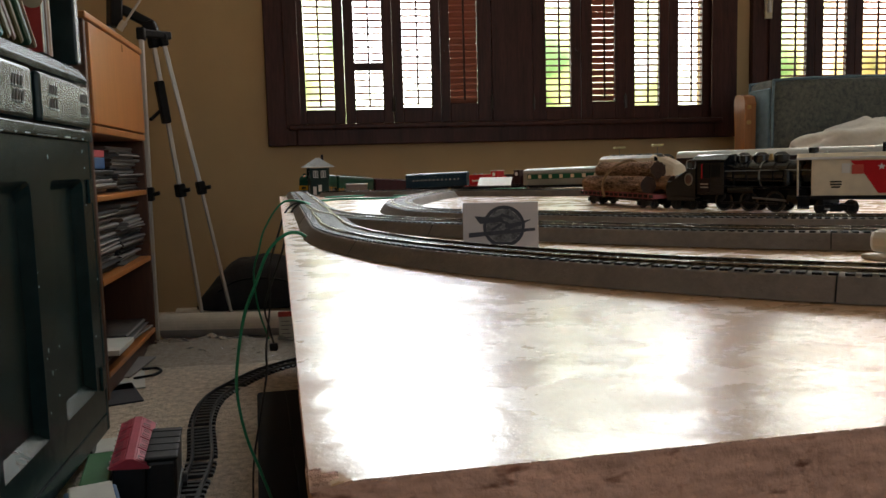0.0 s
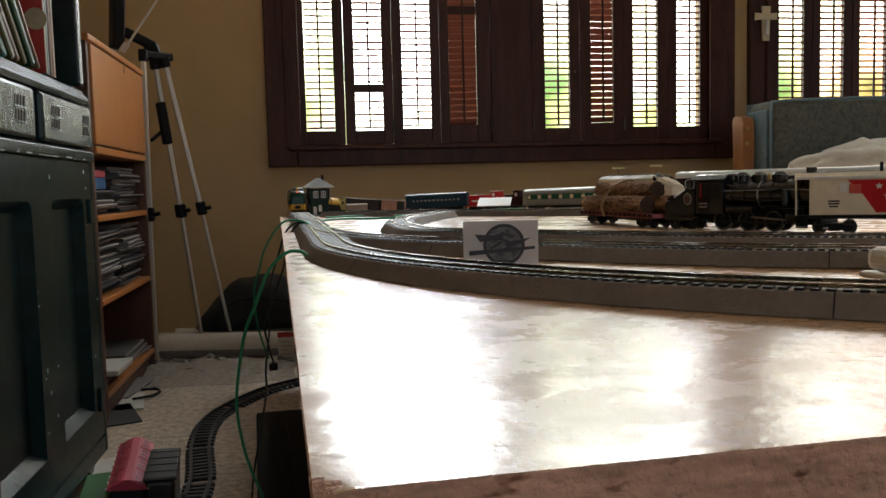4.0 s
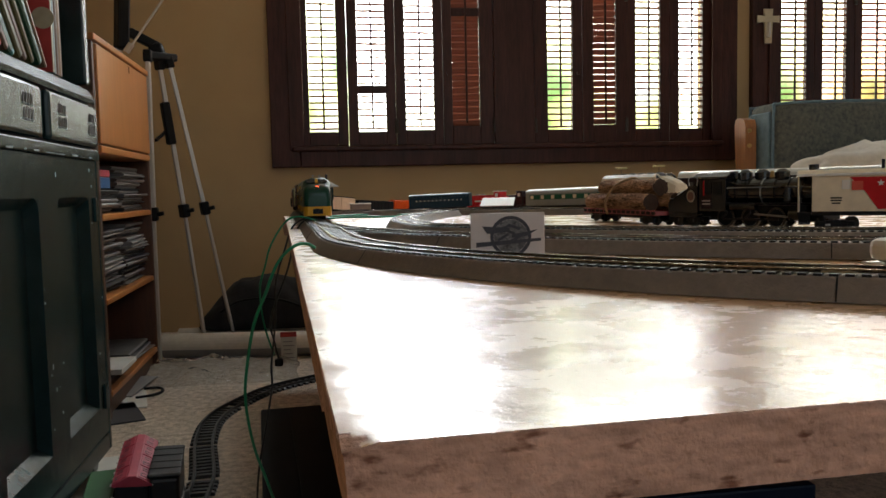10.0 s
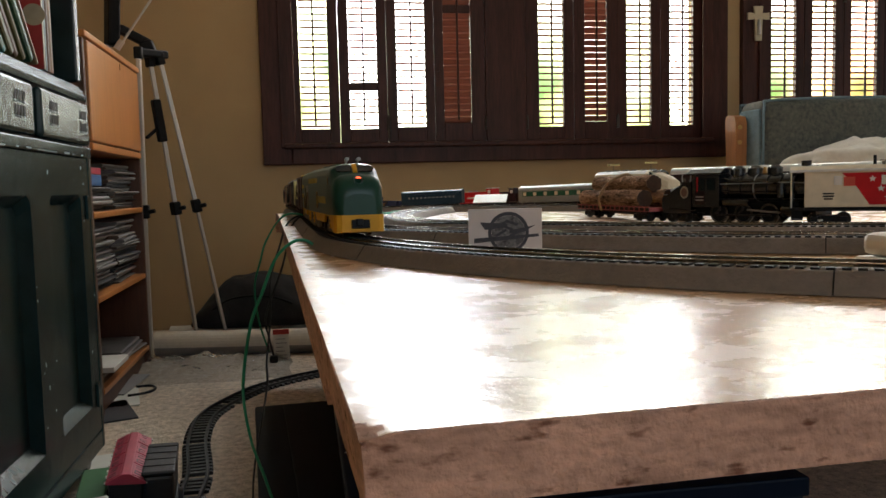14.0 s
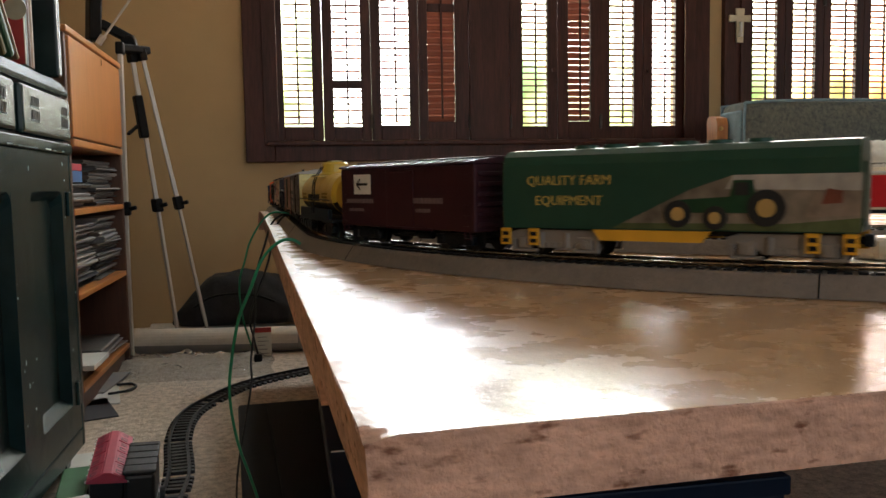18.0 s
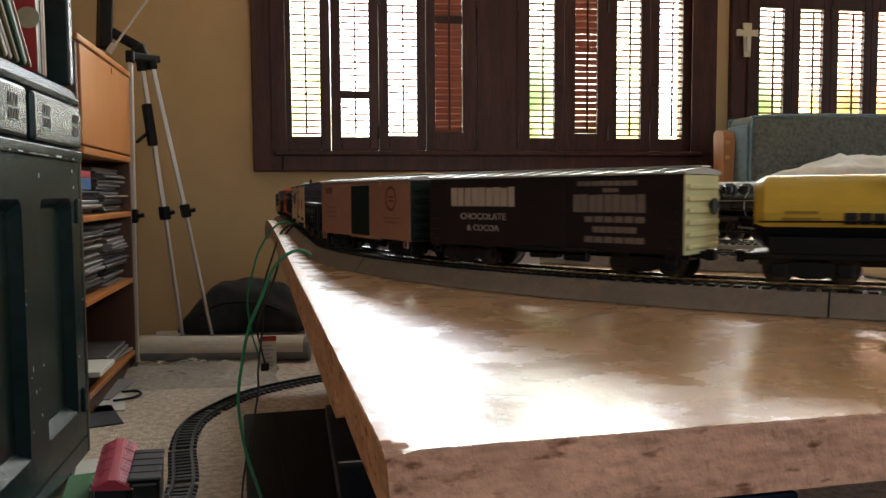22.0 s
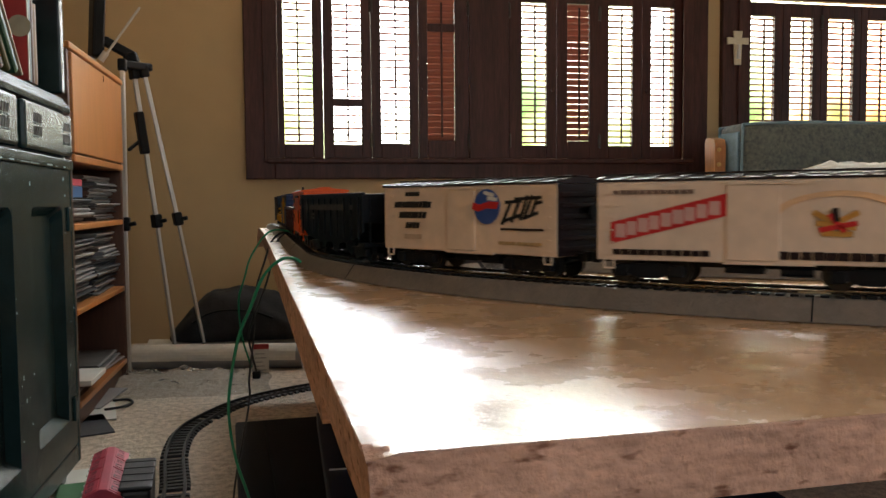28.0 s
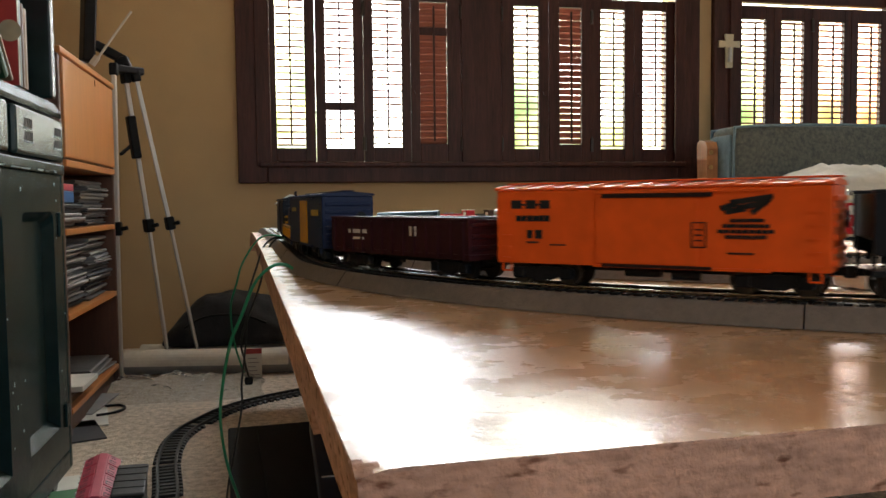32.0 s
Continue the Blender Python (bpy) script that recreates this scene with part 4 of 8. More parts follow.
def loco():
    L = 0.171
    car = start_car("diesel_locomotive", "dark green model diesel locomotive with rounded nose and yellow pilot", "locomotive")
    h = L / 2
    # sections: x, half width, roof height
    secs = [(-h, 0.0168, 0.0490), (h - 0.034, 0.0168, 0.0490), (h - 0.0265, 0.0168, 0.0489), (h - 0.0230, 0.0168, 0.0474), (h - 0.0165, 0.0167, 0.0422), (h - 0.0120, 0.0166, 0.0416), (h - 0.0070, 0.0162, 0.0402), (h - 0.0034, 0.0150, 0.0372), (h - 0.0010, 0.0130, 0.0330), (h, 0.0108, 0.0285)]
    bm = bmesh.new()
    rings = []
    for x, w, t in secs:
        pts = [(w, 0.0134), (w, t - 0.0125), (w * 0.985, t - 0.0075), (w * 0.90, t - 0.0036), (w * 0.66, t - 0.0011), (w * 0.3, t - 0.0002), (0, t)]
        prof = pts + [(-a, b) for a, b in pts[-2::-1]]
        rings.append([bm.verts.new((x, a, b)) for a, b in prof])
    n = len(rings[0])
    for a, b in zip(rings, rings[1:]):
        for k in range(n):
            bm.faces.new((a[k], a[(k + 1) % n], b[(k + 1) % n], b[k])).smooth = True
    bm.faces.new(rings[0][::-1])
    bm.faces.new(rings[-1])
    bmesh.ops.recalc_face_normals(bm, faces=bm.faces)
    part("body", bm, GREEN, car)
    # pilot under the nose
    bm = bmesh.new()
    secs2 = [(h - 0.026, 0.0168, 0.0100), (h - 0.016, 0.0169, 0.0040), (h - 0.0065, 0.0166, 0.0030), (h - 0.0020, 0.0152, 0.0030), (h + 0.0006, 0.0122, 0.0036)]
    rings = [[bm.verts.new((x, y, z)) for y, z in ((w, lo), (w * 1.004, 0.0146), (-w * 1.004, 0.0146), (-w, lo))] for x, w, lo in secs2]
    for a, b in zip(rings, rings[1:]):
        for k in range(4):
            bm.faces.new((a[k], a[(k + 1) % 4], b[(k + 1) % 4], b[k]))
    bm.faces.new(rings[0][::-1])
    bm.faces.new(rings[-1])
    bmesh.ops.recalc_face_normals(bm, faces=bm.faces)
    part("pilot", bm, YELLOW, car, "yellow pilot with black coupler box")
    slope = Matrix.Translation((h - 0.0198, 0, 0.0452)) @ Matrix.Rotation(radians(38.5), 4, "Y")
    for s in (-1, 1):
        bm = bmesh.new()
        prism(bm, [(-0.0034, s * 0.0022), (0.0034, s * 0.0022), (0.0030, s * 0.0118), (-0.0008, s * 0.0132), (-0.0036, s * 0.0100)], 2, -0.0006, 0.0002)
        bmesh.ops.transform(bm, matrix=slope, verts=bm.verts)
        part("windshield", bm, DARKGLASS, car)
        bm = bmesh.new()
        a, b = sorted((s * 0.0163, s * 0.01705))
        box(bm, h - 0.0355, h - 0.0275, a, b, 0.0345, 0.0405, 0.0005)
        part("cab_window", bm, DARKGLASS, car)
        bm = bmesh.new()
        tube(bm, (h - 0.034, s * 0.004, 0.0515), (h - 0.024, s * 0.004, 0.0518), 0.0008, 0.0014, n=8)
        box(bm, h - 0.031, h - 0.029, s * 0.004 - 0.0006, s * 0.004 + 0.0006, 0.0480, 0.0515)
        part("horn", bm, SILVER, car)
        # fuel tank skirt between the trucks and the thin line along the sill
        bm = bmesh.new()
        prism(bm, [(-0.0320, 0.0133), (0.0290, 0.0133), (0.0250, 0.0082), (-0.0280, 0.0082)], 1, *sorted((s * 0.0150, s * 0.0167)))
        part("skirt", bm, YELLOW, car, "yellow skirt between the trucks")
        marking(car, -h + 0.002, h - 0.024, 0.0135, 0.0142, YELLOW, y=s * 0.0170, name="sill_line")
        for x in (-0.0530, 0.0530):
            bm = bmesh.new()
            box(bm, x - 0.0030, x + 0.0030, *sorted((s * 0.0153, s * 0.0163)), 0.0050, 0.0132, 0.0003)
            st = part("step", bm, YELLOW, car)
            for z in (0.0070, 0.0102):
                slab("toe_hole", (x - 0.0019, x + 0.0019, *sorted((s * 0.01632, s * 0.0165)), z - 0.0009, z + 0.0009), BLACK, st, 0)
    slab("windshield_post", (-0.0042, 0.0042, -0.0016, 0.0016, -0.0004, 0.0010), YELLOW, car, 0.0003, "yellow post between the windshields", m=slope)
    bm = bmesh.new()
    n = 18
    rings = [[bm.verts.new((x, r * math.cos(2 * math.pi * k / n), 0.0374 + r * math.sin(2 * math.pi * k / n))) for k in range(n)] for x, r in ((h - 0.0070, 0.0031), (h - 0.0008, 0.0031), (h - 0.0008, 0.0024), (h - 0.0052, 0.0024))]
    for a, b in zip(rings, rings[1:]):
        for k in range(n):
            bm.faces.new((a[k], a[(k + 1) % n], b[(k + 1) % n], b[k]))
    bmesh.ops.recalc_face_normals(bm, faces=bm.faces)
    rim = part("headlamp", bm, GREEN, car)
    bm = bmesh.new()
    tube(bm, (h - 0.0056, 0, 0.0374), (h - 0.0050, 0, 0.0374), 0.0023, n=14)
    part("lens", bm, LAMP, rim, "red-orange lens glowing deep in its rim")
    slab("coupler_pocket", (h - 0.002, h + 0.0018, -0.0060, 0.0060, 0.0058, 0.0116), BLACK, car, 0.0006)
    for x in (-0.066, -0.052, -0.038, -0.024, -0.010, 0.012):
        bm = bmesh.new()
        tube(bm, (x, 0, 0.0478), (x, 0, 0.0500), 0.0056, 0.0050, n=18)
        part("roof_fan", bm, GREEN, car)
    slab("underframe", (-h + 0.006, h - 0.02, -0.0125, 0.0125, 0.0112, 0.0133), BLACK, car, 0)
    # slogan, emblem and maker's name in yellow
    x = -0.0783
    for k, (n, w) in enumerate(((7, 0.0185), (4, 0.0110), (4, 0.0110), (1, 0.0026), (5, 0.0140))):
        wordmark(car, n, x, x + w, 0.0385, 0.0040, LETTER_Y, y=-0.0171, seed=k + 3)
        x += w + 0.0024
    disc(car, -0.0154, 0.0238, 0.0066, paint("dark_red_print", (0.10, 0.03, 0.02), 0.5), y=-0.0170)
    disc(car, -0.0154, 0.0238, 0.0066, LETTER_Y, y=-0.0172, hole=0.0058)
    strokes(car, [(-0.0190, 0.0215, -0.0150, 0.0262), (-0.0150, 0.0262, -0.0122, 0.0225), (-0.0178, 0.0212, -0.0125, 0.0212)], 0.0013, LETTER_Y, -0.0173)
    wordmark(car, 4, -0.0065, 0.0150, 0.0242, 0.0050, LETTER_Y, y=-0.0171, seed=2)
    wordmark(car, 5, 0.0165, 0.0400, 0.0242, 0.0050, LETTER_Y, y=-0.0171, seed=5)
    add_trucks(car, 0.0530, grey=True)
    add_couplers(car, L - 0.006)
    return car


def green_boxcar():
    L = 0.149
    car = start_car("booster_unit", "dark green cabless model diesel unit with farm print", "locomotive")
    h, w = L / 2, 0.0166
    bm = bmesh.new()
    side = [(w, 0.0131), (w, 0.0360), (w * 0.985, 0.0415), (w * 0.90, 0.0455), (w * 0.66, 0.0481), (0, 0.0490)]
    prism(bm, side + [(-y, z) for y, z in side[-2::-1]], 0, -h, h)
    part("body", bm, GREEN, car)
    for x in (-0.040, -0.026, -0.010, 0.006, 0.020, 0.036):
        bm = bmesh.new()
        tube(bm, (x, 0, 0.0478), (x, 0, 0.0502), 0.0056, 0.0050, n=18)
        part("roof_fan", bm, GREEN, car)
    for s in (-1, 1):
        slab("end_door", (*sorted((s * h, s * (h + 0.0006))), -0.0045, 0.0045, 0.0150, 0.0400), GREEN, car, 0.0003)
        bm = bmesh.new()
        prism(bm, [(-0.0300, 0.0129), (0.0210, 0.0129), (0.0175, 0.0082), (-0.0265, 0.0082)], 1, *sorted((s * 0.0148, s * 0.0165)))
        part("skirt", bm, YELLOW, car, "yellow skirt between the trucks")
        for x in (-0.0735, -0.0590, 0.0590, 0.0720):
            bm = bmesh.new()
            box(bm, x - 0.0026, x + 0.0026, *sorted((s * 0.0153, s * 0.0163)), 0.0052, 0.0130, 0.0003)
            st = part("step", bm, YELLOW, car)
            for z in (0.0072, 0.0104):
                slab("toe_hole", (x - 0.0016, x + 0.0016, *sorted((s * 0.01632, s * 0.0165)), z - 0.0009, z + 0.0009), BLACK, st, 0)
    y = -w - 0.0003
    lettering(car, "QUALITY FARM", 0.0060, -0.0415, 0.0325, LETTER_Y, y=y, squeeze=0.98)
    lettering(car, "EQUIPMENT", 0.0060, -0.0415, 0.0236, LETTER_Y, y=y, squeeze=1.0)
    # printed farm scene: ground, trees, sky and a green tractor
    tan, pale, field = paint("tan_print", (0.20, 0.15, 0.11), 0.45, 0.5), paint("pale_sky_print", (0.34, 0.31, 0.27), 0.45, 0.35), paint("field_print", (0.07, 0.085, 0.035), 0.45, 0.5)
    hub, tractor = paint("yellow_hub_print", (0.42, 0.27, 0.09), 0.5), paint("tractor_green_print", (0.012, 0.045, 0.020), 0.45, 0.3)
    for pts, m, d in (
            ([(-0.021, 0.0136), (0.0755, 0.0136), (0.0755, 0.0355), (0.0300, 0.0355), (0.0130, 0.0300)], PICTURE, 0.0004),
            ([(-0.021, 0.0136), (0.0755, 0.0136), (0.0755, 0.0190), (0.0500, 0.0165), (-0.0160, 0.0160)], field, 0.0006),
            ([(0.0270, 0.0300), (0.0755, 0.0290), (0.0755, 0.0355), (0.0300, 0.0355)], pale, 0.0006),
            ([(0.0560, 0.0190), (0.0755, 0.0200), (0.0755, 0.0290), (0.0600, 0.0285)], tan, 0.0007),
            ([(0.0620, 0.0240), (0.0690, 0.0245), (0.0690, 0.0290), (0.0640, 0.0300)], MIDPRINT, 0.0009),
            ([(0.0060, 0.0205), (0.0440, 0.0205), (0.0440, 0.0262), (0.0385, 0.0270), (0.0375, 0.0335), (0.0300, 0.0335), (0.0285, 0.0270), (0.0080, 0.0258)], tractor, 0.0009),
            ([(0.0305, 0.0275), (0.0360, 0.0275), (0.0360, 0.0325), (0.0305, 0.0325)], LETTER_K, 0.0011)):
        bm = bmesh.new()
        prism(bm, pts, 1, -w - d, -w - d + 0.00022)
        part("printed_picture", bm, m, car)
    for x, z, r in ((0.0080, 0.0200, 0.0056), (0.0425, 0.0225, 0.0072), (0.0230, 0.0185, 0.0048)):
        disc(car, x, z, r, LETTER_K, y=-w - 0.0012, name="printed_wheel")
        disc(car, x, z, r * 0.5, hub, y=-w - 0.0014, name="printed_wheel")
    slab("underframe", (-h + 0.004, h - 0.004, -0.0120, 0.0120, 0.0108, 0.0130), BLACK, car, 0)
    add_trucks(car, 0.0495, grey=True)
    add_couplers(car, L - 0.006)
    return car


def maroon_boxcar():
    car = boxcar("maroon model boxcar with white arrow placard", 0.128, MAROON, MAROON, MAROON, MAROON)
    marking(car, -0.0480, -0.0298, 0.0285, 0.0400, LETTER_W, y=-0.0173, name="placard")
    marking(car, -0.0445, -0.0330, 0.0336, 0.0350, LETTER_K, y=-0.0175, name="arrow")
    for s in (-1, 1):
        marking(car, -0.0450, -0.0410, 0.0337, 0.0349, LETTER_K, y=-0.0175, name="arrow", slope=s * 0.75).location = (0, 0, s * 0.0013)
    faded = paint("faded_lettering", (0.17, 0.12, 0.12), 0.5)
    wordmark(car, 9, -0.0570, -0.0270, 0.0247, 0.0026, faded, seed=4)
    wordmark(car, 4, -0.0540, -0.0370, 0.0195, 0.0018, faded, seed=6)
    wordmark(car, 10, 0.0040, 0.0390, 0.0252, 0.0030, faded, seed=8)
    wordmark(car, 3, 0.0150, 0.0280, 0.0200, 0.0020, faded, seed=9)
    return car


def tank_car():
    L = 0.119
    car = start_car("tank_car", "yellow model tank car with central dome")
    h = L / 2
    bm = bmesh.new()
    tube(bm, (-h + 0.004, 0, 0.0280), (h - 0.004, 0, 0.0280), 0.0146, n=32)
    for s in (-1, 1):
        tube(bm, (s * (h - 0.0042), 0, 0.0280), (s * (h - 0.0005), 0, 0.0280), 0.0145, 0.0120, n=32) if s > 0 else tube(bm, (-h + 0.0005, 0, 0.0280), (-h + 0.0042, 0, 0.0280), 0.0120, 0.0145, n=32)
    for f in bm.faces:
        if f.calc_center_median().z < 0.0225:
            f.material_index = 1
    part("tank", bm, [TANKY, BLACK], car, "yellow tank, black below", smooth=False)
    for x in (-0.036, -0.012, 0.012, 0.036):
        bm = bmesh.new()
        tube(bm, (x - 0.0005, 0, 0.0280), (x + 0.0005, 0, 0.0280), 0.01472, n=32)
        for f in bm.faces:
            if f.calc_center_median().z < 0.0225:
                f.material_index = 1
        part("tank_band", bm, [TANKY, BLACK], car)
    bm = bmesh.new()
    tube(bm, (0, 0, 0.0412), (0, 0, 0.0430), 0.0125, 0.0098, n=24)
    tube(bm, (0, 0, 0.0429), (0, 0, 0.0488), 0.0092, 0.0090, n=24)
    tube(bm, (0, 0, 0.0488), (0, 0, 0.0503), 0.0096, 0.0080, n=24)
    part("dome", bm, TANKY, car)
    slab("dome_walk", (-0.0130, 0.0130, -0.0150, -0.0095, 0.0400, 0.0407), TANKY, car, 0)
    bm = bmesh.new()
    box(bm, -0.007, 0.007, -0.004, 0.004, 0.0504, 0.0513, 0.0003)
    part("hatch", bm, PALE, car)
    bm = bmesh.new()
    box(bm, -h, h, -0.0155, 0.0155, 0.0098, 0.0122, 0.0004)
    box(bm, -h + 0.002, h - 0.002, -0.0060, 0.0060, 0.0068, 0.0097)
    for s in (-1, 1):
        box(bm, -h + 0.006, h - 0.006, s * 0.0150 - 0.0012, s * 0.0150 + 0.0012, 0.0122, 0.0185)
    part("frame", bm, BLACK, car)
    for s in (-1, 1):
        bm = bmesh.new()
        cable(bm, [(-h + 0.002, s * 0.0162, 0.0245), (0, s * 0.0164, 0.0247), (h - 0.002, s * 0.0162, 0.0245)], 0.0004)
        part("handrail", bm, BLACK, car)
        bm = bmesh.new()
        for dx in (-0.0035, 0.0035):
            cable(bm, [(dx, s * 0.0090, 0.0470), (dx, s * 0.0150, 0.0360), (dx, s * 0.0165, 0.0150)], 0.0004)
        for k in range(6):
            z = 0.016 + k * 0.005
            y = s * (0.0166 - 0.0003 * k)
            box(bm, -0.0035, 0.0035, y - 0.0004, y + 0.0004, z - 0.0004, z + 0.0004)
        part("ladder", bm, BLACK, car)
    wordmark(car, 4, -0.0270, -0.0075, 0.0258, 0.0046, LETTER_K, y=-0.0147, seed=3)
    wordmark(car, 4, -0.0045, 0.0160, 0.0258, 0.0046, LETTER_K, y=-0.0147, seed=4)
    bars(car, [(-0.042, 0.0280, 0.012, 0.0012), (-0.042, 0.0255, 0.014, 0.0012), (0.034, 0.0285, 0.017, 0.0012), (0.034, 0.0262, 0.017, 0.0012), (0.034, 0.0240, 0.014, 0.0012)], paint("brownish_print", (0.30, 0.19, 0.03), 0.5), y=-0.0148)
    add_trucks(car, h - 0.0215)
    add_couplers(car, L)
    return car


def cocoa_boxcar():
    L = 0.142
    car = boxcar("dark cocoa-brown model boxcar with pale yellow ends", L, COCOA, GREYROOF, PALE, COCOA, rib_mat=PALE)
    wordmark(car, 9, -0.0555, -0.0145, 0.0345, 0.0095, LETTER_T, seed=11)
    lettering(car, "CHOCOLATE", 0.0046, -0.0350, 0.0232, LETTER_T, squeeze=1.05)
    lettering(car, "& COCOA", 0.0044, -0.0350, 0.0176, LETTER_T)
    faded = paint("worn_grey_lettering", (0.17, 0.14, 0.125), 0.5)
    wordmark(car, 8, 0.0200, 0.0500, 0.0402, 0.0022, faded, seed=12)
    wordmark(car, 3, 0.0330, 0.0410, 0.0372, 0.0018, faded, seed=13)
    wordmark(car, 9, 0.0180, 0.0540, 0.0315, 0.0080, faded, seed=14)
    for k, (a, b) in enumerate(((0.024, 0.054), (0.028, 0.050), (0.024, 0.054))):
        wordmark(car, 6, a, b, 0.0245 - 0.0045 * k, 0.0028, faded, seed=15 + k)
    bars(car, [(-0.004, 0.0345, 0.008, 0.0010), (0.008, 0.0345, 0.008, 0.0010), (-0.006, 0.0142, 0.012, 0.001)], faded)
    return car


def pink_boxcar():
    L = 0.136
    car = boxcar("dusty pink-brown model boxcar with dark green door and ends", L, PINK, GREYROOF, DGREEN, DGREEN, rib_mat=DGREEN, door_w=0.027)
    dull = paint("dull_red_print", (0.17, 0.05, 0.045), 0.5)
    disc(car, 0.0446, 0.0335, 0.0072, dull, hole=0.0056)
    strokes(car, [(0.0415, 0.0345, 0.0478, 0.0345), (0.0420, 0.0322, 0.0473, 0.0322)], 0.0010, dull, -0.0174)
    marking(car, -0.058, -0.047, 0.0365, 0.0405, paint("faded_red_print", (0.20, 0.06, 0.055), 0.5))
    bars(car, [(0.045, 0.0225, 0.022, 0.0012), (0.045, 0.0200, 0.018, 0.0012), (-0.048, 0.0275, 0.016, 0.0012), (-0.048, 0.0245, 0.018, 0.0012), (-0.048, 0.0215, 0.013, 0.0012)], paint("faint_rose_print", (0.27, 0.125, 0.10), 0.5))
    return car


def side_ribs(car, mat, y, n, half, z0, z1):
    bm = bmesh.new()
    box(bm, -0.0008, 0.0008, -0.0005, 0.0005, z0, z1)
    me = mesh_of("side_rib", bm, [mat])
    for i in range(n):
        ob = new("side_rib", me)
        ob.parent = car
        ob.location = (-half + 2 * half * i / (n - 1), y, 0)


def gondola(label, L, mat, height, load=None, bar_mat=None):
    car = start_car("gondola_car", label)
    h, w = L / 2, 0.0165
    bm = bmesh.new()
    box(bm, -h, h, -w, w, 0.0098, 0.0125)
    part("floor", bm, mat, car)
    for s in (-1, 1):
        bm = bmesh.new()
        box(bm, -h, h, s * w - 0.0006, s * w + 0.0006, 0.0126, height)
        side_ribs(car, mat, s * (w + 0.0011), 13, h - 0.004, 0.0105, height - 0.0012)
        box(bm, -h - 0.0004, h + 0.0004, s * w - 0.0013, s * w + 0.0013, height, height + 0.0011, 0.0003)
        part("side", bm, mat, car)
        bm = bmesh.new()
        a, b = sorted((s * (h + 0.0001), s * (h - 0.0011)))
        box(bm, a, b, -w + 0.0007, w - 0.0007, 0.0126, height, 0.0)
        for k in range(3):
            a, b = sorted((s * (h + 0.0001), s * (h + 0.0012)))
            box(bm, a, b, -w + 0.001, w - 0.001, 0.0150 + k * 0.0055, 0.0172 + k * 0.0055, 0.0005)
        part("end", bm, mat, car)
    bm = bmesh.new()
    box(bm, -h + 0.004, h - 0.004, -0.0045, 0.0045, 0.0065, 0.0097)
    part("underframe", bm, BLACK, car)
    if load:
        load(car, h, height)
    if bar_mat:
        bars(car, [(-0.036, height - 0.0075, 0.020, 0.0022), (0.020, height - 0.0065, 0.006, 0.005), (-0.036, height - 0.0115, 0.014, 0.0014)], bar_mat, y=-w - 0.0010)
    add_trucks(car, h - 0.0215)
    add_couplers(car, L)
    return car


def lettered_gondola():
    car = gondola("empty navy black model gondola with worn lettering", 0.131, NAVY, 0.0287)
    worn = paint("worn_pale_lettering", (0.055, 0.062, 0.066), 0.5)
    for k, x in enumerate((-0.046, -0.036, -0.025, -0.011, 0.003)):
        wordmark(car, 1, x - 0.0026, x + 0.0026, 0.0232, 0.0046, worn, y=-0.0183, seed=k)
    wordmark(car, 2, 0.0180, 0.0250, 0.0235, 0.0036, worn, y=-0.0183, seed=9)
    wordmark(car, 3, 0.0320, 0.0420, 0.0235, 0.0036, worn, y=-0.0183, seed=10)
    bars(car, [(0.020, 0.0190, 0.014, 0.0012), (0.036, 0.0190, 0.014, 0.0012), (0.028, 0.0165, 0.022, 0.0010)], worn, y=-0.0183)
    return car


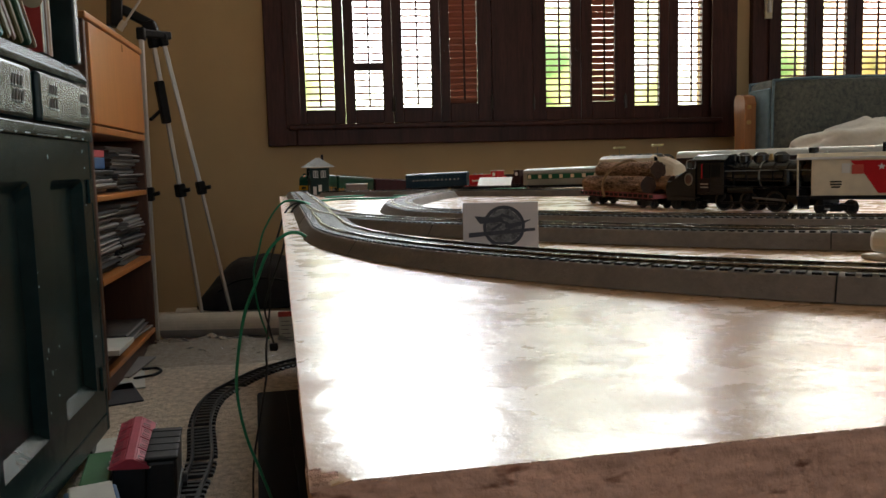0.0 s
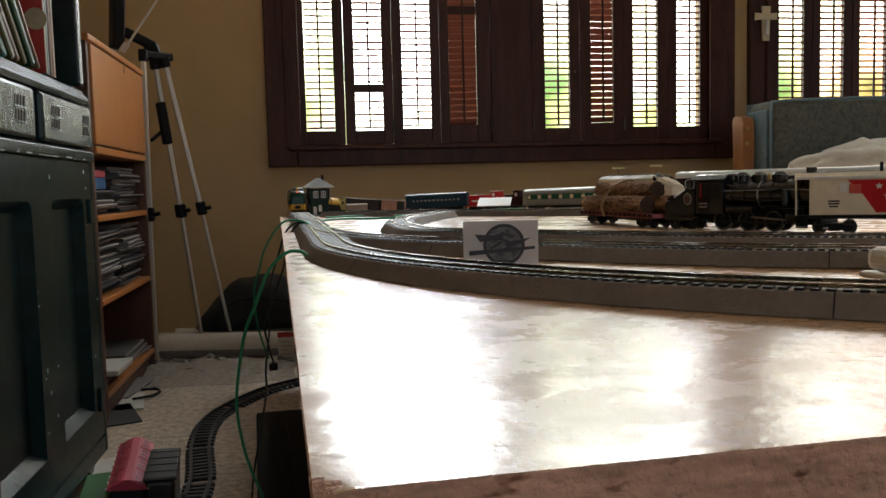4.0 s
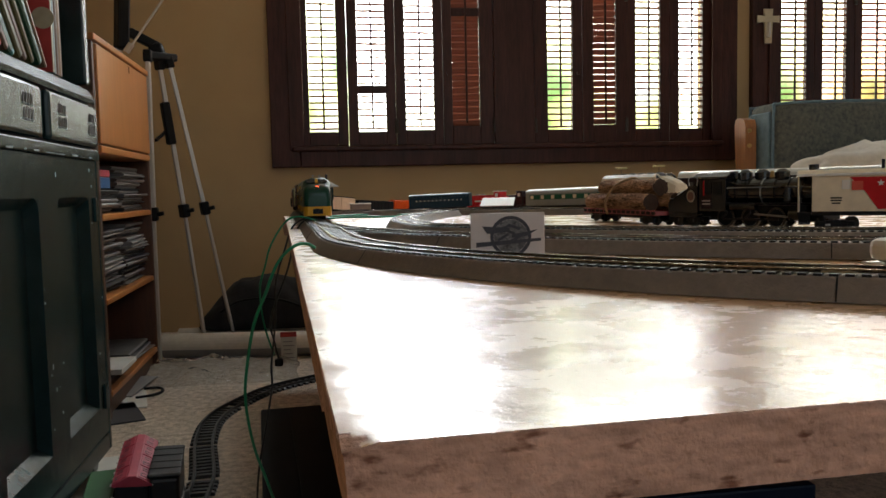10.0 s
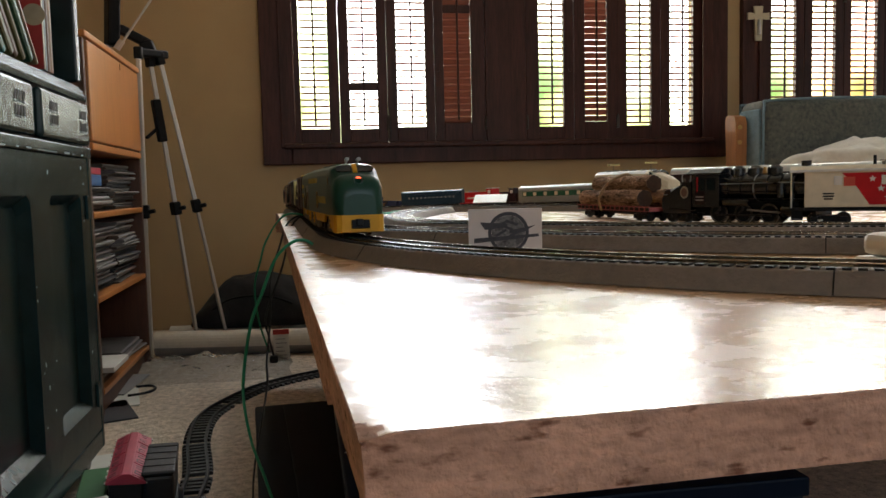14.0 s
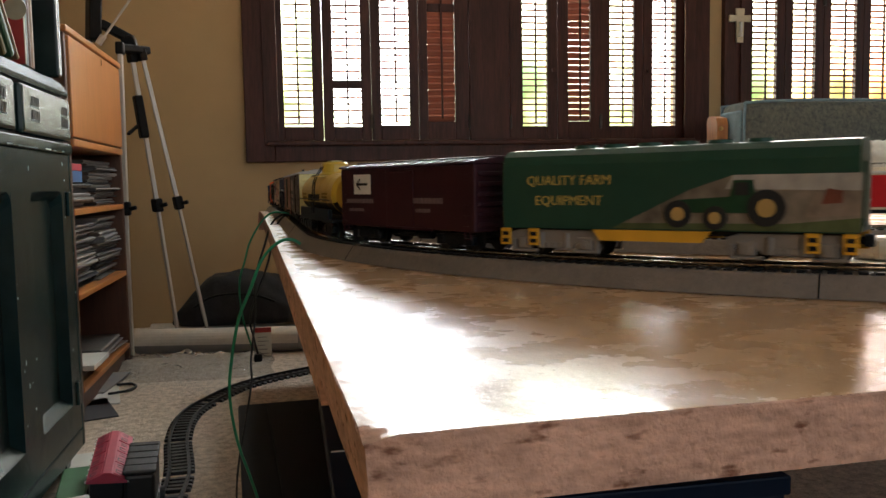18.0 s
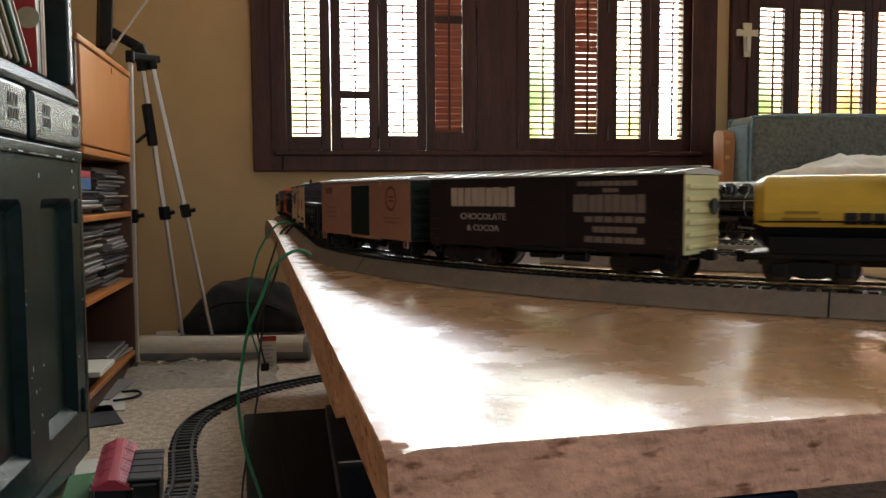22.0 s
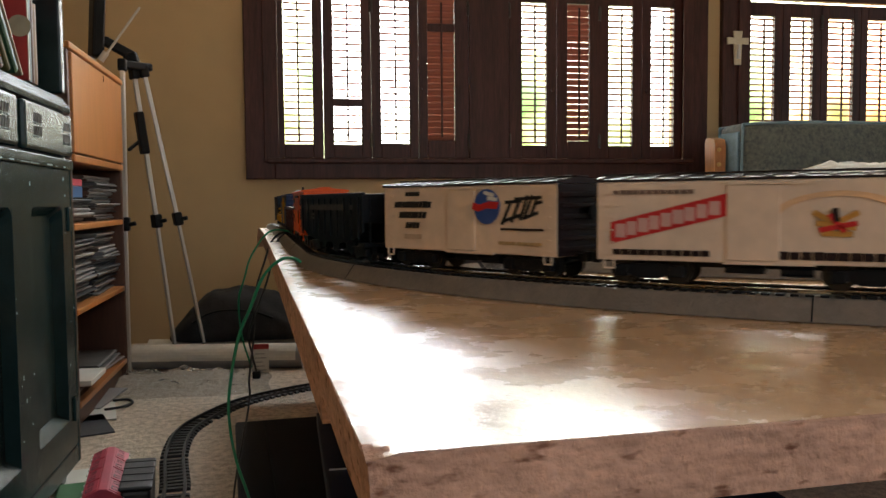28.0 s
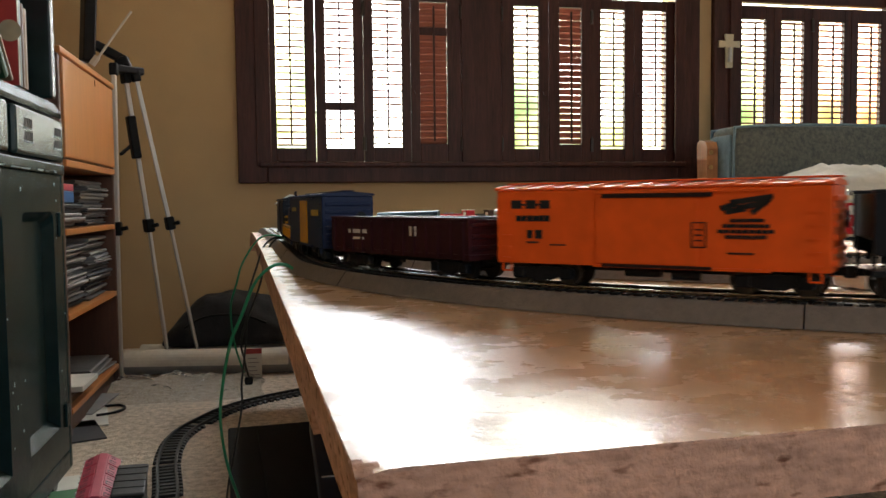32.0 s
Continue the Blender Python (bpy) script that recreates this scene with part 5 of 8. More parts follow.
def white_boxcar(label, L, kind):
    car = boxcar(label, L, WHITE, UMBER, UMBER, WHITE, rib_mat=UMBER, door_w=0.020, name="reefer")
    grey = paint("brownish_grey_print", (0.20, 0.13, 0.10), 0.5)
    if kind == 0:
        marking(car, -0.0577, -0.0098, 0.0230, 0.0322, LETTER_R, name="banner", slope=0.25)
        wordmark(car, 9, -0.0555, -0.0120, 0.0276, 0.0060, paint("pink_white_print", (0.62, 0.36, 0.32), 0.5), y=-0.0175, slope=0.25, seed=21)
        wordmark(car, 12, -0.0567, -0.0225, 0.0390, 0.0018, grey, seed=22)
        wordmark(car, 5, -0.0070, 0.0080, 0.0305, 0.0024, grey, seed=23)
        wordmark(car, 11, -0.0567, -0.0160, 0.0136, 0.0024, UMBER, seed=24)
        wordmark(car, 10, 0.0095, 0.0520, 0.0136, 0.0032, UMBER, seed=25)
        gold = paint("gold_print", (0.55, 0.27, 0.06), 0.5)
        bm = bmesh.new()
        n = 20
        for k in range(n):
            c = [(0.031 + r * 1.75 * math.cos(math.pi * (0.12 + 0.76 * q / n)), 0.0235 + r * 0.95 * math.sin(math.pi * (0.12 + 0.76 * q / n))) for q in (k, k + 1) for r in (0.0138, 0.0160)]
            bm.faces.new([bm.verts.new((x, -0.01735, z)) for x, z in (c[0], c[1], c[3], c[2])])
        part("arch", bm, paint("peach_print", (0.74, 0.47, 0.27), 0.5), car)
        strokes(car, [(0.0230, 0.0300, 0.0295, 0.0262), (0.0295, 0.0262, 0.0365, 0.0300), (0.0240, 0.0262, 0.0355, 0.0248), (0.0260, 0.0225, 0.0345, 0.0222)], 0.0022, gold, -0.0175)
        strokes(car, [(0.0280, 0.0290, 0.0322, 0.0238), (0.0250, 0.0238, 0.0360, 0.0262)], 0.0020, LETTER_R, -0.0177)
        strokes(car, [(0.0295, 0.0310, 0.0300, 0.0280)], 0.0022, UMBER, -0.0179)
    else:
        for k, (n, w, z, hh) in enumerate(((4, 0.0115, 0.0398, 0.0024), (9, 0.0300, 0.0342, 0.0034), (7, 0.0220, 0.0286, 0.0036), (4, 0.0115, 0.0231, 0.0034))):
            wordmark(car, n, -0.0370 - w / 2, -0.0370 + w / 2, z, hh, LETTER_K, lean=0.25, seed=30 + k)
        bars(car, [(-0.0370, 0.0170, 0.014, 0.0026)], paint("faint_tan_print", (0.52, 0.38, 0.27), 0.5))
        disc(car, 0.0183, 0.0330, 0.0086, LETTER_B, y=-0.0176)
        strokes(car, [(0.0175, 0.0398, 0.0225, 0.0385), (0.0200, 0.0370, 0.0245, 0.0365)], 0.0018, LETTER_W, -0.0179)
        bm = bmesh.new()
        prism(bm, [(0.0088, 0.0318), (0.0130, 0.0305), (0.0185, 0.0322), (0.0255, 0.0318), (0.0268, 0.0352), (0.0200, 0.0356), (0.0140, 0.0340), (0.0095, 0.0352)], 1, -0.0182, -0.0180)
        part("emblem_ribbon", bm, LETTER_R, car)
        strokes(car, [(0.0285, 0.0250, 0.0335, 0.0345), (0.0310, 0.0350, 0.0400, 0.0356), (0.0345, 0.0262, 0.0385, 0.0340), (0.0400, 0.0275, 0.0440, 0.0375), (0.0430, 0.0290, 0.0470, 0.0375), (0.0470, 0.0300, 0.0500, 0.0370), (0.0500, 0.0345, 0.0525, 0.0350), (0.0300, 0.0262, 0.0400, 0.0290), (0.0420, 0.0275, 0.0500, 0.0300), (0.0370, 0.0365, 0.0520, 0.0372)], 0.0016, LETTER_K, -0.0175)
        strokes(car, [(0.0280, 0.0222, 0.0535, 0.0222)], 0.0010, UMBER, -0.0175)
        wordmark(car, 7, 0.0260, 0.0530, 0.0155, 0.0016, paint("faint_gold_print", (0.50, 0.33, 0.16), 0.5), seed=40)
    return car


def hopper():
    L = 0.140
    car = start_car("hopper_car", "black model coal hopper with ribbed sides")
    h, w = L / 2, 0.0165
    for s in (-1, 1):
        bm = bmesh.new()
        prism(bm, [(-h, 0.0180), (-h + 0.020, 0.0120), (-0.020, 0.0095), (0.020, 0.0095), (h - 0.020, 0.0120), (h, 0.0180), (h, 0.0400), (-h, 0.0400)], 1, s * w - 0.0006, s * w + 0.0006)
        side_ribs(car, BLACK, s * (w + 0.0011), 10, h - 0.006, 0.0135, 0.0385)
        box(bm, -h - 0.0005, h + 0.0005, s * w - 0.0014, s * w + 0.0014, 0.0400, 0.0414, 0.0003)
        part("side", bm, BLACK, car)
        bm = bmesh.new()
        prism(bm, [(s * (h - 0.0006), 0.0399), (s * (h - 0.0006), 0.0235), (s * (h - 0.034), 0.0105), (s * (h - 0.034), 0.0118), (s * (h - 0.0022), 0.0242), (s * (h - 0.0022), 0.0399)], 1, -w + 0.0007, w - 0.0007)
        part("slope_sheet", bm, BLACK, car)
        bm = bmesh.new()
        for y in (-0.012, 0.012):
            tube(bm, (s * (h - 0.001), y, 0.0105), (s * (h - 0.001), y, 0.0395), 0.0007, n=6)
        box(bm, *sorted((s * (h - 0.012), s * h)), -0.0155, 0.0155, 0.0090, 0.0112)
        part("end_frame", bm, BLACK, car)
    bm = bmesh.new()
    for x in (-0.030, 0.0, 0.030):
        prism(bm, [(x - 0.012, 0.0118), (x + 0.012, 0.0118), (x + 0.005, 0.0045), (x - 0.005, 0.0045)], 1, -0.0120, 0.0120)
    box(bm, -h + 0.004, h - 0.004, -0.003, 0.003, 0.0066, 0.0092)
    part("discharge_bay", bm, BLACK, car)
    faint = paint("grey_hopper_lettering", (0.075, 0.070, 0.068), 0.5)
    wordmark(car, 12, -0.0430, 0.0380, 0.0325, 0.0038, faint, y=-w - 0.0018, seed=50)
    disc(car, -0.0500, 0.0320, 0.0030, faint, y=-w - 0.0018)
    bars(car, [(-0.034, 0.0275, 0.010, 0.0014), (-0.034, 0.0250, 0.012, 0.0014), (0.052, 0.0325, 0.006, 0.0028)], faint, y=-w - 0.0018)
    add_trucks(car, h - 0.0215)
    add_couplers(car, L)
    return car


def orange_boxcar():
    L = 0.144
    car = boxcar("bright orange model boxcar with black lettering", L, ORANGE, ORANGE, ORANGE, ORANGE, door_w=0.044)
    slab("door_track", (-0.0190, 0.0280, -0.0186, -0.0179, 0.0395, 0.0413), UMBER, car, 0.0002, "dark upper door track")
    slab("door_track", (-0.0190, 0.0280, -0.0186, -0.0179, 0.0098, 0.0112), UMBER, car, 0.0002, "dark lower door track")
    x = -0.0640
    for k in range(3):
        wordmark(car, 1, x, x + 0.0060, 0.0372, 0.0040, LETTER_K, seed=60 + k)
        if k < 2:
            bars(car, [(x + 0.0062, 0.0370, 0.0016, 0.0010)], LETTER_K)
        x += 0.0074
    wordmark(car, 6, -0.0615, -0.0440, 0.0308, 0.0028, LETTER_K, seed=63)
    bars(car, [(-0.0545, 0.0235, 0.0026, 0.0038), (-0.0500, 0.0235, 0.0034, 0.0040), (-0.0530, 0.0198, 0.0060, 0.0008), (-0.0405, 0.0188, 0.0080, 0.0006)], LETTER_K)
    strokes(car, [(0.0322, 0.0350, 0.0370, 0.0365), (0.0360, 0.0372, 0.0500, 0.0392), (0.0380, 0.0350, 0.0480, 0.0368), (0.0440, 0.0335, 0.0490, 0.0378), (0.0340, 0.0335, 0.0400, 0.0345)], 0.0022, LETTER_K, -0.0174)
    for k, (a, b, z) in enumerate(((0.0350, 0.0480, 0.0300), (0.0320, 0.0500, 0.0278), (0.0301, 0.0520, 0.0256), (0.0330, 0.0490, 0.0234))):
        wordmark(car, 9, a, b, z, 0.0015, LETTER_K, seed=70 + k)
    bars(car, [(0.0390, 0.0168, 0.0100, 0.0007)], LETTER_K)
    for a, b, c, d in ((0.0196, 0.0258, 0.0288, 0.0293), (0.0196, 0.0258, 0.0188, 0.0193), (0.0196, 0.0201, 0.0193, 0.0288), (0.0253, 0.0258, 0.0193, 0.0288)):
        marking(car, a, b, c, d, LETTER_K, y=-0.0181, name="notice_outline")
    bars(car, [(0.0227, 0.0262, 0.0030, 0.0006), (0.0227, 0.0240, 0.0030, 0.0006), (0.0227, 0.0218, 0.0030, 0.0006)], LETTER_K, y=-0.0181)
    return car


def blue_boxcar():
    car = boxcar("deep blue model boxcar with yellow door", 0.140, BLUE, BLUE, BLUE, YELLOW, rib_mat=BLUE, door_w=0.030)
    bars(car, [(0.045, 0.0330, 0.026, 0.004), (-0.045, 0.0350, 0.020, 0.003)], LETTER_Y)
    return car


def flat_load(car, h, height):
    for x in (-0.040, 0.0, 0.040):
        bm = bmesh.new()
        box(bm, x - 0.016, x + 0.016, -0.013, 0.013, 0.0127, 0.036, 0.001)
        part("crate", bm, BLUE, car, "dark blue crate")


CARS = [
    (0.0, 0.173, loco()), (0.184, 0.342, green_boxcar()), (0.344, 0.484, maroon_boxcar()), (0.4895, 0.6205, tank_car()), (0.629, 0.783, cocoa_boxcar()),
    (0.783, 0.931, pink_boxcar()), (0.934, 1.075, lettered_gondola()),
    (1.087, 1.227, white_boxcar("off-white model reefer with a red banner", 0.128, 0)), (1.227, 1.367, white_boxcar("off-white model reefer with a round emblem", 0.123, 1)),
    (1.371, 1.523, hopper()), (1.519, 1.675, orange_boxcar()), (1.675, 1.820, gondola("maroon model gondola with ribbed sides", 0.133, MAROON, 0.0300, None, LETTER_W)),
    (1.820, 1.972, blue_boxcar()), (1.972, 2.115, gondola("yellow-silled model gondola with blue crates", 0.131, YELLOW, 0.0190, flat_load)),
    (2.115, 2.262, boxcar("dark blue model boxcar at the train's end", 0.135, NAVY, NAVY, NAVY, BLUE))]

# metres along the loop that the locomotive's nose has run, by seconds
RUN = [(0, -1.475), (3, -1.170), (6, -0.825), (9, -0.475), (12, -0.135), (14, 0.098), (15.2, 0.255), (16.5, 0.435), (17, 0.494), (17.5, 0.551), (18, 0.603), (19, 0.706), (20, 0.803), (21, 0.897), (22, 0.985), (23, 1.076), (24, 1.164), (25, 1.254), (26.2, 1.362), (27.5, 1.484), (28, 1.535), (29, 1.637), (30, 1.737), (31, 1.833), (32, 1.936)]


def run_at(t):
    for i in range(len(RUN) - 1):
        (a, p), (b, q) = RUN[i], RUN[i + 1]
        if t <= b:
            m0 = (q - RUN[i - 1][1]) / (b - RUN[i - 1][0]) if i else (q - p) / (b - a)
            m1 = (RUN[i + 2][1] - p) / (RUN[i + 2][0] - a) if i + 2 < len(RUN) else (q - p) / (b - a)
            u, w = (t - a) / (b - a), b - a
            return (2 * u ** 3 - 3 * u * u + 1) * p + (u ** 3 - 2 * u * u + u) * w * m0 + (3 * u * u - 2 * u ** 3) * q + (u ** 3 - u * u) * w * m1
    return RUN[-1][1]


def car_pose(s, half):
    a, _ = track_at(s - half)
    b, _ = track_at(s + half)
    d = (b - a).normalized()
    c = (a + b) / 2 + Vector((0, 0, RAIL))
    side = Vector((0, 0, 1)).cross(d).normalized()
    up = d.cross(side)
    return Matrix.Translation(c) @ Matrix((d, side, up)).transposed().to_4x4()


def motions():
    times = [0.5 * i for i in range(65)]
    for a, b, car in CARS:
        ln = b - a - (0.0 if a == 0 else 0.012)
        mid = (a + b) / 2
        walk(car, [(t, car_pose(run_at(t) - mid, ln / 2 - 0.022)) for t in times])


# ---- furniture and clutter along the west wall ----
HUTCH = material("chipped_dark_green_gloss", (0.011, 0.027, 0.028), rough=0.27, vary=0.25, scale=22, bump=0.5, bump_scale=30, spec=0.24, color2=(0.018, 0.038, 0.039))
# bare paint chips, also the pale colour of glints on the slot lips
CHIP_GLINT = material("bare_chipped_paint", (0.55, 0.58, 0.55), rough=0.5, vary=0.3, scale=90)
# dark tone stands for the shade in drawer gaps and slots
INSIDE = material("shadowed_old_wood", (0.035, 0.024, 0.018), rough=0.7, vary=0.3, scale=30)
OAK = material("orange_brown_veneer", (0.47, 0.180, 0.050), rough=0.3, vary=0.10, scale=12, stretch=(1, 5, 0.7), bump=0.05, bump_scale=60)
# walnut brown, darkened further for the dim light inside the bureau
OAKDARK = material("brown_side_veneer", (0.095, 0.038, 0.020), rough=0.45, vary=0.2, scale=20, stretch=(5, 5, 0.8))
ALU = material("brushed_aluminium", (0.56, 0.53, 0.49), rough=0.42, metal=0.3, vary=0.08, scale=60, stretch=(1, 1, 0.1))
MATBLACK = material("matt_black_plastic", (0.007, 0.007, 0.008), rough=0.5, spec=0.15, vary=0.2, scale=80)
NYLON = material("black_nylon_cloth", (0.014, 0.014, 0.016), rough=0.8, vary=0.3, scale=60, bump=0.6, bump_scale=140)
PAPERW = material("white_paper", (0.66, 0.64, 0.58), rough=0.7, vary=0.06, scale=30)
PAPERG = material("greyish_paper_wrap", (0.24, 0.225, 0.215), rough=0.65, vary=0.1, scale=25)
CORDG = material("green_insulated_cord", (0.01, 0.22, 0.10), rough=0.35, vary=0.1, scale=60)
CORDK = material("black_insulated_wire", (0.015, 0.015, 0.016), rough=0.4, vary=0.1, scale=60)
BRASS = material("brass", (0.62, 0.42, 0.18), rough=0.32, metal=1.0, vary=0.1, scale=60)
UPHOL = material("flecked_blue_grey_upholstery", (0.060, 0.076, 0.080), rough=0.9, vary=0.25, scale=420, bump=0.8, bump_scale=500, color2=(0.17, 0.17, 0.14))
PIPING = material("blue_grey_piping", (0.15, 0.225, 0.265), rough=0.85, vary=0.2, scale=200, bump=0.5, bump_scale=400)
LINEN = material("beige_linen", (0.62, 0.57, 0.49), rough=0.9, vary=0.08, scale=60, bump=0.7, bump_scale=40)
ORANGEWOOD = material("orange_chair_wood", (0.40, 0.17, 0.065), rough=0.4, vary=0.2, scale=25, stretch=(4, 4, 0.5))
RUBBERK = material("soft_black_toy_plastic", (0.009, 0.010, 0.011), rough=0.42, vary=0.25, scale=120, bump=0.2, bump_scale=400)
TOYRED = material("faded_red_toy_plastic", (0.52, 0.055, 0.09), rough=0.45, vary=0.12, scale=70)
TOYGREEN = material("green_toy_plastic", (0.02, 0.13, 0.03), rough=0.4, vary=0.12, scale=60)
TOYBLUE = material("blue_toy_plastic", (0.03, 0.12, 0.30), rough=0.4, vary=0.1, scale=60)
BINBLUE = material("dark_blue_bin_plastic", (0.004, 0.011, 0.028), spec=0.10, rough=0.35, vary=0.1, scale=40)
BOXBLACK = material("black_storage_plastic", (0.004, 0.007, 0.012), rough=0.5, vary=0.2, scale=30, spec=0.06)
CLEAR = material("clear_plastic_film", (0.50, 0.50, 0.49), rough=0.16, vary=0.05, scale=20)
CLEAR.node_tree.nodes["Principled BSDF"].inputs["Transmission Weight"].default_value = 0.93
CLEAR.node_tree.nodes["Principled BSDF"].inputs["IOR"].default_value = 1.15
MIDRED = material("matt_red_print", (0.42, 0.035, 0.03), rough=0.6, vary=0.1, scale=40)
SPINES = [material("book_cloth_" + n, c, rough=0.55, vary=0.18, scale=40) for n, c in (
    ("teal", (0.02, 0.15, 0.14)), ("green", (0.02, 0.07, 0.035)), ("olive", (0.09, 0.08, 0.025)), ("cream", (0.40, 0.35, 0.24)),
    ("red", (0.35, 0.03, 0.03)), ("navy", (0.02, 0.03, 0.08)), ("brown", (0.10, 0.05, 0.025)), ("tan", (0.22, 0.13, 0.07)), ("grey", (0.10, 0.14, 0.13)))]


FX, CY0, CY1 = -0.430, 0.86, 1.600


def green_hutch():
    ob = empty("painted_hutch", pose(0, 0, 0), "old hutch in chipped dark green gloss paint with two drawers", "cabinet")
    slab("body", (-0.875, FX - 0.022, CY0, CY1, 0.089, 0.826), HUTCH, ob, 0.004)
    # door frame with two sunk panels
    bm = bmesh.new()
    fx0, fx1 = FX - 0.0215, FX
    for y0, y1, z0, z1 in ((CY0 + 0.012, 1.042, 0.14, 0.69), (1.237, 1.334, 0.14, 0.69), (1.529, 1.588, 0.14, 0.69), (1.042, 1.237, 0.14, 0.20), (1.334, 1.529, 0.14, 0.20), (1.042, 1.237, 0.62, 0.69), (1.334, 1.529, 0.62, 0.69)):
        box(bm, fx0, fx1, y0, y1, z0, z1)
    bmesh.ops.remove_doubles(bm, verts=bm.verts, dist=0.0002)
    door = part("door", bm, HUTCH, ob)
    for y0, y1 in ((1.042, 1.237), (1.334, 1.529)):
        bm = bmesh.new()
        r, zc0, zc1, w = 0.018, 0.20, 0.62, 0.014
        # sloped reveal around the panel, with rounded upper corners
        outer = [(y0, zc0), (y1, zc0), (y1, zc1 - r), (y1 - r * 0.3, zc1 - r * 0.3), (y1 - r, zc1), (y0 + r, zc1), (y0 + r * 0.3, zc1 - r * 0.3), (y0, zc1 - r)]
        cy, cz = (y0 + y1) / 2, (zc0 + zc1) / 2
        inner = [(cy + (y - cy) * (1 - 2 * w / (y1 - y0)), cz + (z - cz) * (1 - 2.6 * w / (zc1 - zc0))) for y, z in outer]
        a = [bm.verts.new((FX - 0.0005, y, z)) for y, z in outer]
        b = [bm.verts.new((FX - 0.019, y, z)) for y, z in inner]
        for k in range(8):
            bm.faces.new((a[k], a[(k + 1) % 8], b[(k + 1) % 8], b[k]))
        bm.faces.new(b)
        for c, o1, o2 in (((y1, zc1), 2, 4), ((y0, zc1), 5, 7)):
            v = bm.verts.new((FX - 0.0005, *c))
            mid = a[3] if o1 == 2 else a[6]
            bm.faces.new((a[o1], v, mid))
            bm.faces.new((v, a[o2], mid))
        bmesh.ops.recalc_face_normals(bm, faces=bm.faces)
        part("door_panel", bm, HUTCH, door)
    for z in (0.594, 0.215):
        slab("hinge", (FX, FX + 0.005, 1.558, 1.578, z - 0.024, z + 0.024), HUTCH, door, 0.002)
    slab("stile", (FX - 0.0215, FX + 0.001, CY1 - 0.012, CY1 + 0.004, 0.10, 0.70), HUTCH, ob)
    slab("bottom_rail", (FX - 0.0215, FX + 0.0005, CY0, CY1 - 0.012, 0.10, 0.136), HUTCH, ob)
    slab("moulding", (FX - 0.021, FX + 0.006, CY0, CY1, 0.691, 0.712), HUTCH, ob, 0.003)
    rnd = random.Random(8)
    y = CY0 + 0.02
    while y < CY1 - 0.03:
        w = rnd.uniform(0.006, 0.05)
        slab("paint_chip", (FX + 0.0062, FX + 0.0068, y, min(y + w, CY1), 0.6925 + rnd.uniform(0, 0.002), 0.6940 + rnd.uniform(0, 0.003)), CHIP_GLINT, ob, 0)
        y += w + rnd.uniform(0.004, 0.05)
    for k in range(26):
        y, z = rnd.choice((rnd.uniform(1.24, 1.333), rnd.uniform(1.53, 1.6), rnd.uniform(1.24, 1.6))), rnd.uniform(0.15, 0.68)
        if 1.334 < y < 1.529 and z < 0.625:
            continue
        s = rnd.uniform(0.0004, 0.0014)
        slab("paint_chip", (FX + 0.0001, FX + 0.0004, y - s, y + s, z - s * rnd.uniform(1, 7), z + s), CHIP_GLINT, ob, 0)
    # drawer fronts on a shade-toned rail; raised dark blocks stand for shaded punched slots
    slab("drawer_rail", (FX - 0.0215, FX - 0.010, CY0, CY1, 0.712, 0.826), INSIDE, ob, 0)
    for y0, y1, groups in ((0.93, 1.263, (0.985, 1.195)), (1.297, 1.596, (1.365, 1.552))):
        bm = bmesh.new()
        box(bm, FX - 0.009, FX + 0.007, y0, y1, 0.716, 0.799, 0.007)
        d = part("drawer", bm, HUTCH, ob)
        for gy in groups:
            for row in range(2):
                for k in range(4):
                    yy, zz = gy + (k - 1.5) * 0.0125, 0.772 - row * 0.023
                    m = Matrix.Translation((FX + 0.0072, yy, zz)) @ Matrix.Rotation(radians(-18), 4, "X")
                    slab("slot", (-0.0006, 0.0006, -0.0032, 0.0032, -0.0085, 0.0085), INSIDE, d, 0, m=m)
                    # pale strip paints the highlight along the lower lip
                    slab("slot_lip", (0.0004, 0.0014, -0.0032, 0.0026, -0.0104, -0.0084), CHIP_GLINT, d, 0.0003, m=m)
    # ledge and upper shelves
    bm = bmesh.new()
    prism(bm, [(FX + 0.002, 0.803), (FX + 0.004, 0.812), (FX - 0.010, 0.834), (FX - 0.030, 0.842), (-0.875, 0.842), (-0.875, 0.827), (FX - 0.02, 0.827)], 1, CY0, CY1 - 0.001)
    part("ledge", bm, HUTCH, ob)
    for y0, y1 in ((1.572, 1.600), (CY0, CY0 + 0.03)):
        slab("side_panel", (-0.875, FX - 0.004, y0, y1, 0.842, 1.62), HUTCH, ob, 0.004)
    slab("back_panel", (-0.875, -0.862, CY0 + 0.03, 1.572, 0.842, 1.62), HUTCH, ob, 0)
    slab("top_panel", (-0.875, FX - 0.004, CY0, 1.600, 1.62, 1.645), HUTCH, ob, 0.004)
    slab("shelf", (-0.86, FX - 0.06, CY0 + 0.03, 1.572, 1.22, 1.238), HUTCH, ob, 0.003)
    for x in (-0.85, FX - 0.065):
        for y in (CY0 + 0.01, CY1 - 0.045):
            bm = bmesh.new()
            prism(bm, [(x, y), (x + 0.042, y), (x + 0.042, y + 0.042), (x, y + 0.042)], 2, FLOOR, 0.0885)
            for v in bm.verts:
                if v.co.z < 0.07:
                    v.co.x, v.co.y = x + 0.021 + (v.co.x - x - 0.021) * 0.75, y + 0.021 + (v.co.y - y - 0.021) * 0.75
            part("foot", bm, HUTCH, ob)
    return ob


green_hutch()


